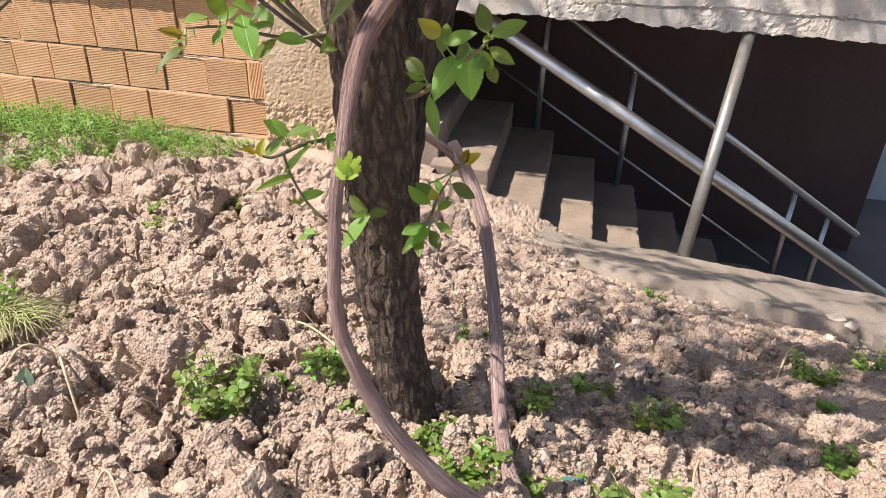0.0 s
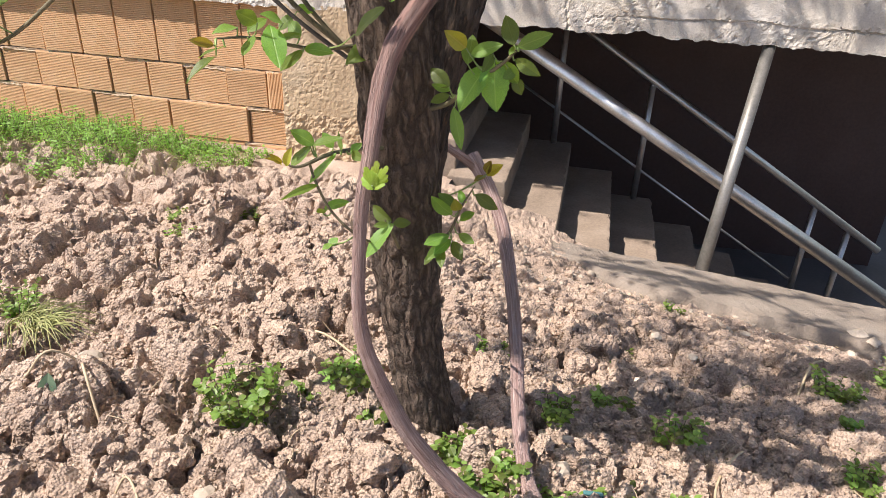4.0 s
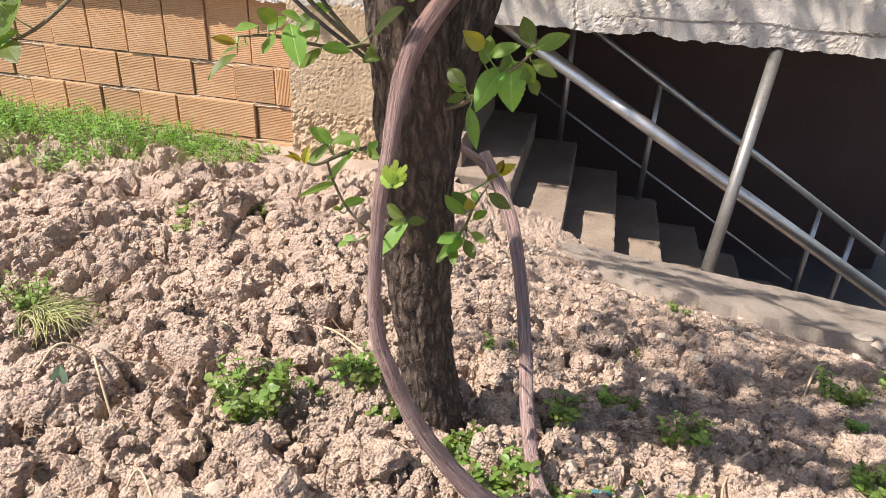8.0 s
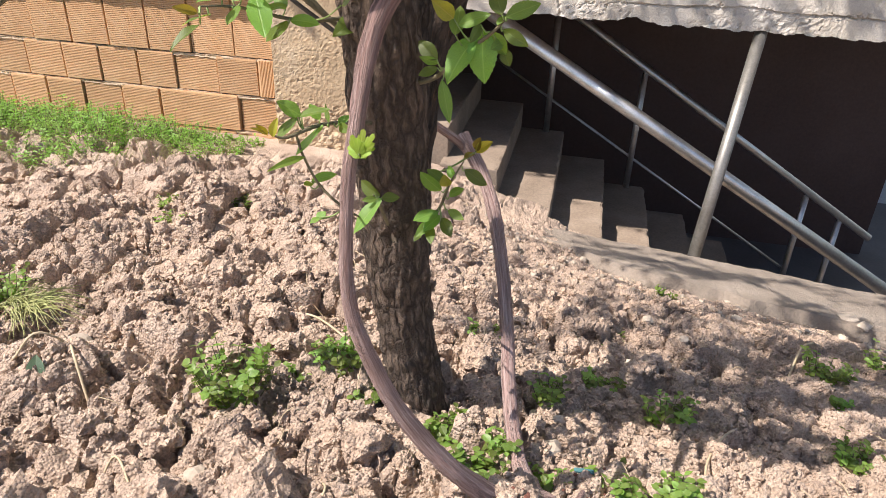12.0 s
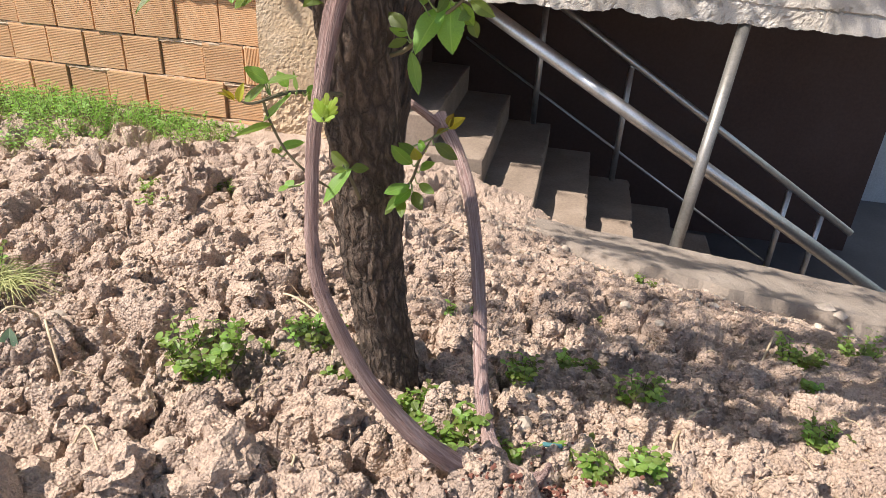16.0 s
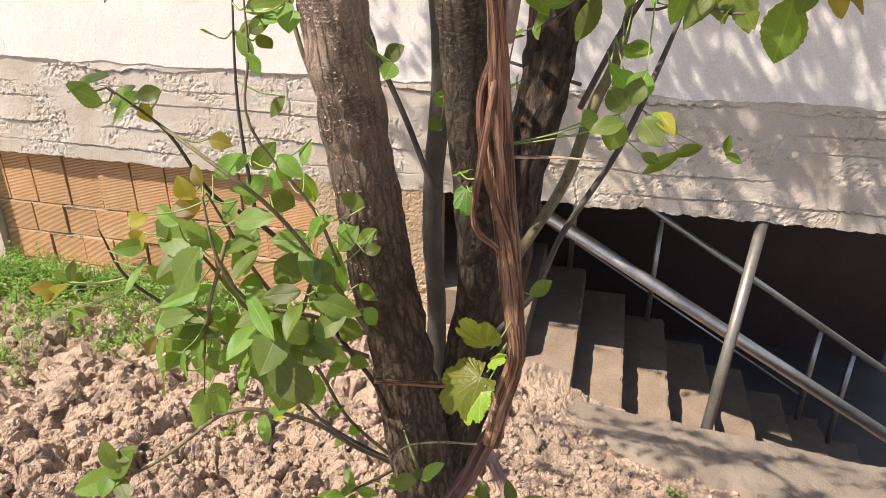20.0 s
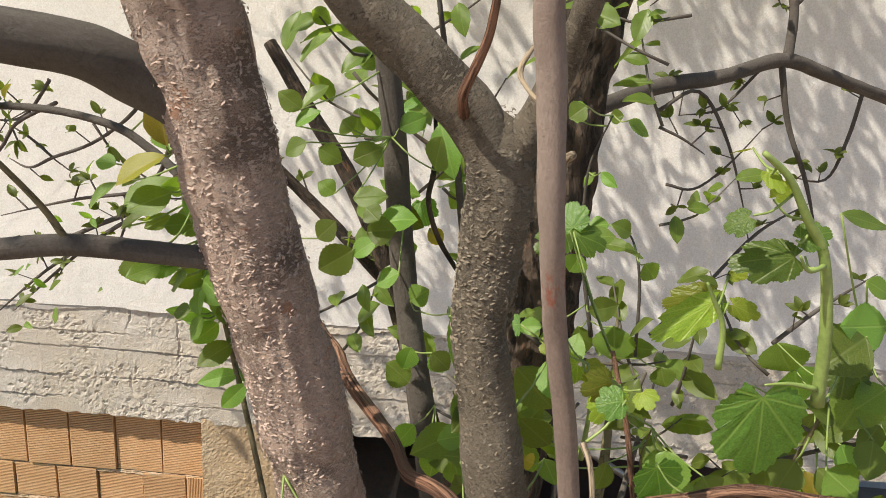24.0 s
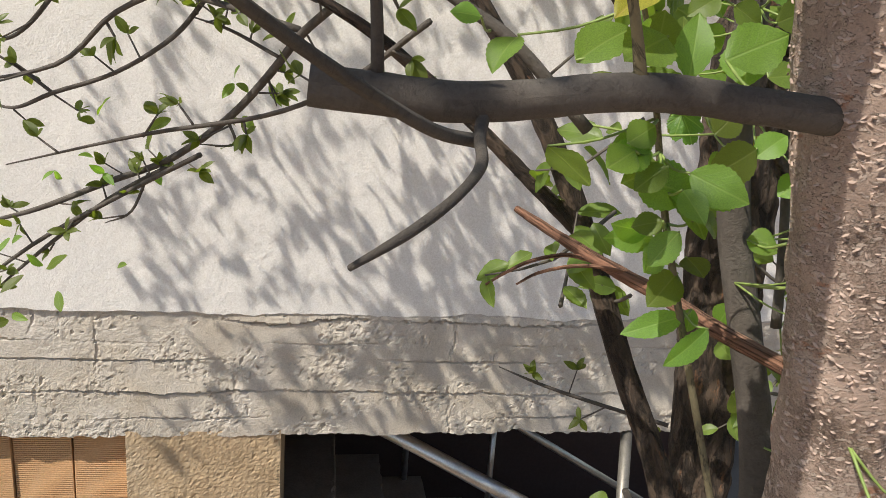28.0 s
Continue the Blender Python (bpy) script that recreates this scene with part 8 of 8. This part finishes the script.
for _ in range(900):
    x, y = rnd.uniform(-2.6, -0.8), -0.04 - abs(rnd.gauss(0, 0.55))
    if y < -1.35 or y < -0.30 - 1.6 * max(0.0, -0.72 - x):
        continue
    p = Vector((x, y, ground_at(x, y) - 0.004))
    d = Vector((rnd.uniform(-1, 1), rnd.uniform(-1, 1), rnd.uniform(0.4, 2.0))).normalized() * rnd.uniform(0.04, 0.12)
    v, f = limb([(*p, 0.0011), (*(p + d * 0.55), 0.0009), (*(p + d + Vector((d.x, d.y, -0.012)) * 0.3), 0.0004)], 4, 2)
    blade_f += [tuple(i + len(blade_v) for i in g) for g in f]
    blade_v += v
carpet = finish("weed_carpet", verts, faces, uvs, LEAF_WEED, None)
tagged(carpet, "dense carpet of bright green weeds along the wall", "weeds", kind="stuff")
stalk = linked("weed_carpet_stalks", tv, tf, BARK_GREEN)
tagged(stalk, "thin green weed stalks along the wall", "weeds", kind="stuff")

# grass tuft and broad grey leaf
GRASS = surface("yellow_grass", (0.20, 0.22, 0.07), (0.30, 0.31, 0.11), (0.42, 0.38, 0.18), 20, 100, 0.7, 0.2, 0.001)
tuft = thing("grass_tuft", (-0.40, -1.95, ground_at(-0.40, -1.95) + 0.012), "flattened tuft of yellowing grass", "grass")
for _ in range(110):
    a = rnd.uniform(-1.3, 1.9)
    p = Vector((rnd.uniform(-0.05, 0.04), rnd.uniform(-0.02, 0.02), 0.012))
    d = Vector((math.cos(a), math.sin(a), 0)) * rnd.uniform(0.04, 0.12)
    v, f = limb([(*p, 0.0013), (*(p + d * 0.5 + Vector((0, 0, 0.022))), 0.0011), (*(p + d), 0.0004)], 4, 4)
    linked("blade", v, f, GRASS, tuft)
tagged(linked("dry_grass", blade_v, blade_f, GRASS), "thin yellowing grass among the weeds", "grass", kind="stuff")
LEAF_GREY = leaf_stuff("grey_green_leaf", (0.10, 0.16, 0.10), (1.3, 1.4, 1.0), (0.2, 0.26, 0.18))
broad = thing("broadleaf_seedling", (-0.154, -2.206, ground_at(-0.154, -2.206)), "single grey-green oval leaf on a short stalk", "seedling")
v, f = limb([(0.008, 0, 0, 0.0018), (0.002, 0.002, 0.02, 0.0016), (0.0, 0.0, 0.03, 0.001)], 6, 3)
linked("stalk", v, f, BARK_GREEN, broad)
ob = new("leaf", leaf_mesh("broad_leaf", LEAF_GREY, 8, 0.25, 0.2, 0.0, seed=2))
ob.parent = broad
ob.matrix_basis = pose(0, 0, 0.022, 62, 0, 20) @ Matrix.Diagonal((0.032, 0.052, 0.04, 1))

# litter on the soil
lv, lf = [], []
for _ in range(330):
    x, y = rnd.uniform(-0.5, 1.9), rnd.uniform(-2.4, -0.5)
    a, size = rnd.uniform(0, 6.28), rnd.uniform(0.015, 0.06)
    d = Vector((math.cos(a), math.sin(a), 0)) * size
    p = Vector((x, y, ground_at(x, y) + 0.006))
    q = Vector((x + d.x, y + d.y, ground_at(x + d.x, y + d.y) + 0.006))
    m = (p + q) / 2 + Vector((rnd.uniform(-0.006, 0.006), rnd.uniform(-0.006, 0.006), 0.006))
    r = rnd.uniform(0.0006, 0.0013)
    v, f = limb([(*p, r), (*m, r), (*q, r * 0.6)], 5, 3)
    lf += [tuple(i + len(lv) for i in g) for g in f]
    lv += v
tagged(linked("straw_litter", lv, lf, STRAW), "short bits of dry straw strewn on the soil", "straw", kind="stuff")
clod(-1.385, -0.93, 0.075)
clod(-1.27, -1.0, 0.05)
for x, y, w, d, turn in ((1.632, -0.853, 0.026, 0.018, 20), (1.665, -0.904, 0.02, 0.014, 50)):
    bm = box(-w, w, -d, d, -0.004, 0.004, 0.003)
    for k, v in enumerate(bm.verts):
        v.co += Vector((n3(k, 1, 0, 1.7) * 0.008, n3(k, 2, 0, 1.7) * 0.008, n3(k, 3, 0, 1.7) * 0.002))
    ob = part("tile_shard", bm, PEBBLE, None)
    ob.matrix_world = pose(x, y, max(ground_at(x, y), curb_at(x, y)) + 0.008, 8, -6, turn)
    tagged(ob, "pale broken shard lying beside the kerb", "shard", "shards by the kerb")
TEAL = surface("teal_plastic", (0.04, 0.12, 0.12), (0.07, 0.19, 0.19), (0.12, 0.27, 0.26), 30, 120, 0.5, 0.2, 0.001)
ob = part("plastic_strip", box(-0.016, 0.016, -0.004, 0.004, -0.002, 0.002, 0.0015), TEAL, None)
ob.matrix_world = pose(0.777, -2.173, ground_at(0.777, -2.173) + 0.008, 6, 8, 12)
tagged(ob, "short faded teal plastic strip on the soil", "plastic strip")


# ---- hollow bricks, last ----


def brick_mesh(w, h, ridges=13, turned=False):
    """A ridged clay block face with depth, seen from -y."""
    bm = bmesh.new()
    n = ridges
    prof = []
    for i in range(n):
        a, b = -h / 2 + 0.010 + (h - 0.02) * i / n, -h / 2 + 0.010 + (h - 0.02) * (i + 1) / n
        prof += [(a + 0.0008, 0.004), (a + 0.0018, 0.0), (b - 0.0018, 0.0), (b - 0.0008, 0.004)]
    prof = [(-h / 2, 0.001), (-h / 2 + 0.009, 0.0)] + prof + [(h / 2 - 0.009, 0.0), (h / 2, 0.001)]
    rows = []
    for s in (-w / 2, w / 2):
        rows.append([bm.verts.new((s, y, z)) if not turned else bm.verts.new((z, y, s)) for z, y in prof])
    back = [[bm.verts.new((s, 0.11, z)) if not turned else bm.verts.new((z, 0.11, s)) for z in (-h / 2, h / 2)] for s in (-w / 2, w / 2)]
    for i in range(len(prof) - 1):
        bm.faces.new((rows[0][i], rows[1][i], rows[1][i + 1], rows[0][i + 1]))
    bm.faces.new([*rows[0], back[0][1], back[0][0]])
    bm.faces.new([*reversed(rows[1]), back[1][0], back[1][1]])
    bm.faces.new((rows[0][0], back[0][0], back[1][0], rows[1][0]))
    bm.faces.new((rows[0][-1], rows[1][-1], back[1][1], back[0][1]))
    bmesh.ops.recalc_face_normals(bm, faces=bm.faces)
    me = bpy.data.meshes.new("brick")
    bm.to_mesh(me)
    bm.free()
    me.materials.append(BRICK)
    return me


panel = thing("brick_panel", (-1.65, 0.04, -0.4), "infill of ridged orange hollow clay bricks", "brick wall", kind="structure")
BRICK_Y = 0.05
meshes = {}
rng = random.Random(5)
for z0, z1, joints in (
    (-0.036, 0.285, (-0.686, -0.895, -1.107, -1.322, -1.526, -1.73, -1.935, -2.14, -2.345, -2.53, -2.62)),
    (-0.214, -0.036, (-0.686, -0.785, -0.99, -1.2, -1.4, -1.6, -1.8, -2.0, -2.2, -2.4, -2.62)),
    (-0.392, -0.214, (-0.686, -0.89, -1.304, -1.51, -1.717, -1.92, -2.12, -2.33, -2.62)),
    (-0.56, -0.392, (-0.686, -0.92, -1.13, -1.34, -1.55, -1.76, -1.97, -2.18, -2.4, -2.62)),
):
    for a, b in zip(joints, joints[1:]):
        w, h = a - b - rng.choice((0.004, 0.009, 0.012, 0.015)), z1 - z0 - 0.010
        turned = w < 0.12 and h > 0.1
        key = (round(w, 3), round(h, 3), turned)
        if key not in meshes:
            meshes[key] = brick_mesh(h, w, 9, True) if turned else brick_mesh(w, h, 34 if h > 0.25 else 19)
        ob = new("brick", meshes[key])
        ob.parent = panel
        ob.matrix_parent_inverse = Matrix.Translation((1.65, -0.04, 0.4))
        ob.matrix_basis = pose((a + b) / 2, BRICK_Y + rng.uniform(-0.007, 0.006), (z0 + z1) / 2 + 0.002, rng.uniform(-0.5, 0.5), rng.uniform(-0.5, 0.5), rng.uniform(-0.8, 0.8))
for z in (-0.392, -0.214, -0.036):
    xs = axis(((BRICK_X0, 0), (BRICK_X1, 0.006)))
    v, f = [], []
    for x in xs:
        out = -0.006 + 0.022 * max(0.0, n3(x, z, 0, 11, 3)) + 0.006 * n3(x, z, 0, 70, 2)
        hgt = 0.006 + 0.007 * max(0.0, n3(x, z, 0, 18, 6)) + 0.002 * n3(x, z, 0, 80, 6)
        dz = -0.004 + 0.004 * n3(x, z, 0, 40, 9)
        v += [(x, 0.09, z + hgt + dz), (x, BRICK_Y - out * 0.5, z + hgt * 0.8 + dz), (x, BRICK_Y - out, z + dz), (x, BRICK_Y - out * 0.4, z - hgt + dz), (x, 0.09, z - hgt + dz)]
    for i in range(len(xs) - 1):
        for j in range(4):
            f.append((i * 5 + j, i * 5 + j + 1, i * 5 + j + 6, i * 5 + j + 5))
    ob = linked("mortar_bed", v, f, MORTAR, panel, "crumbly mortar squeezed from the joint")
    ob.matrix_parent_inverse = Matrix.Translation((1.65, -0.04, 0.4))
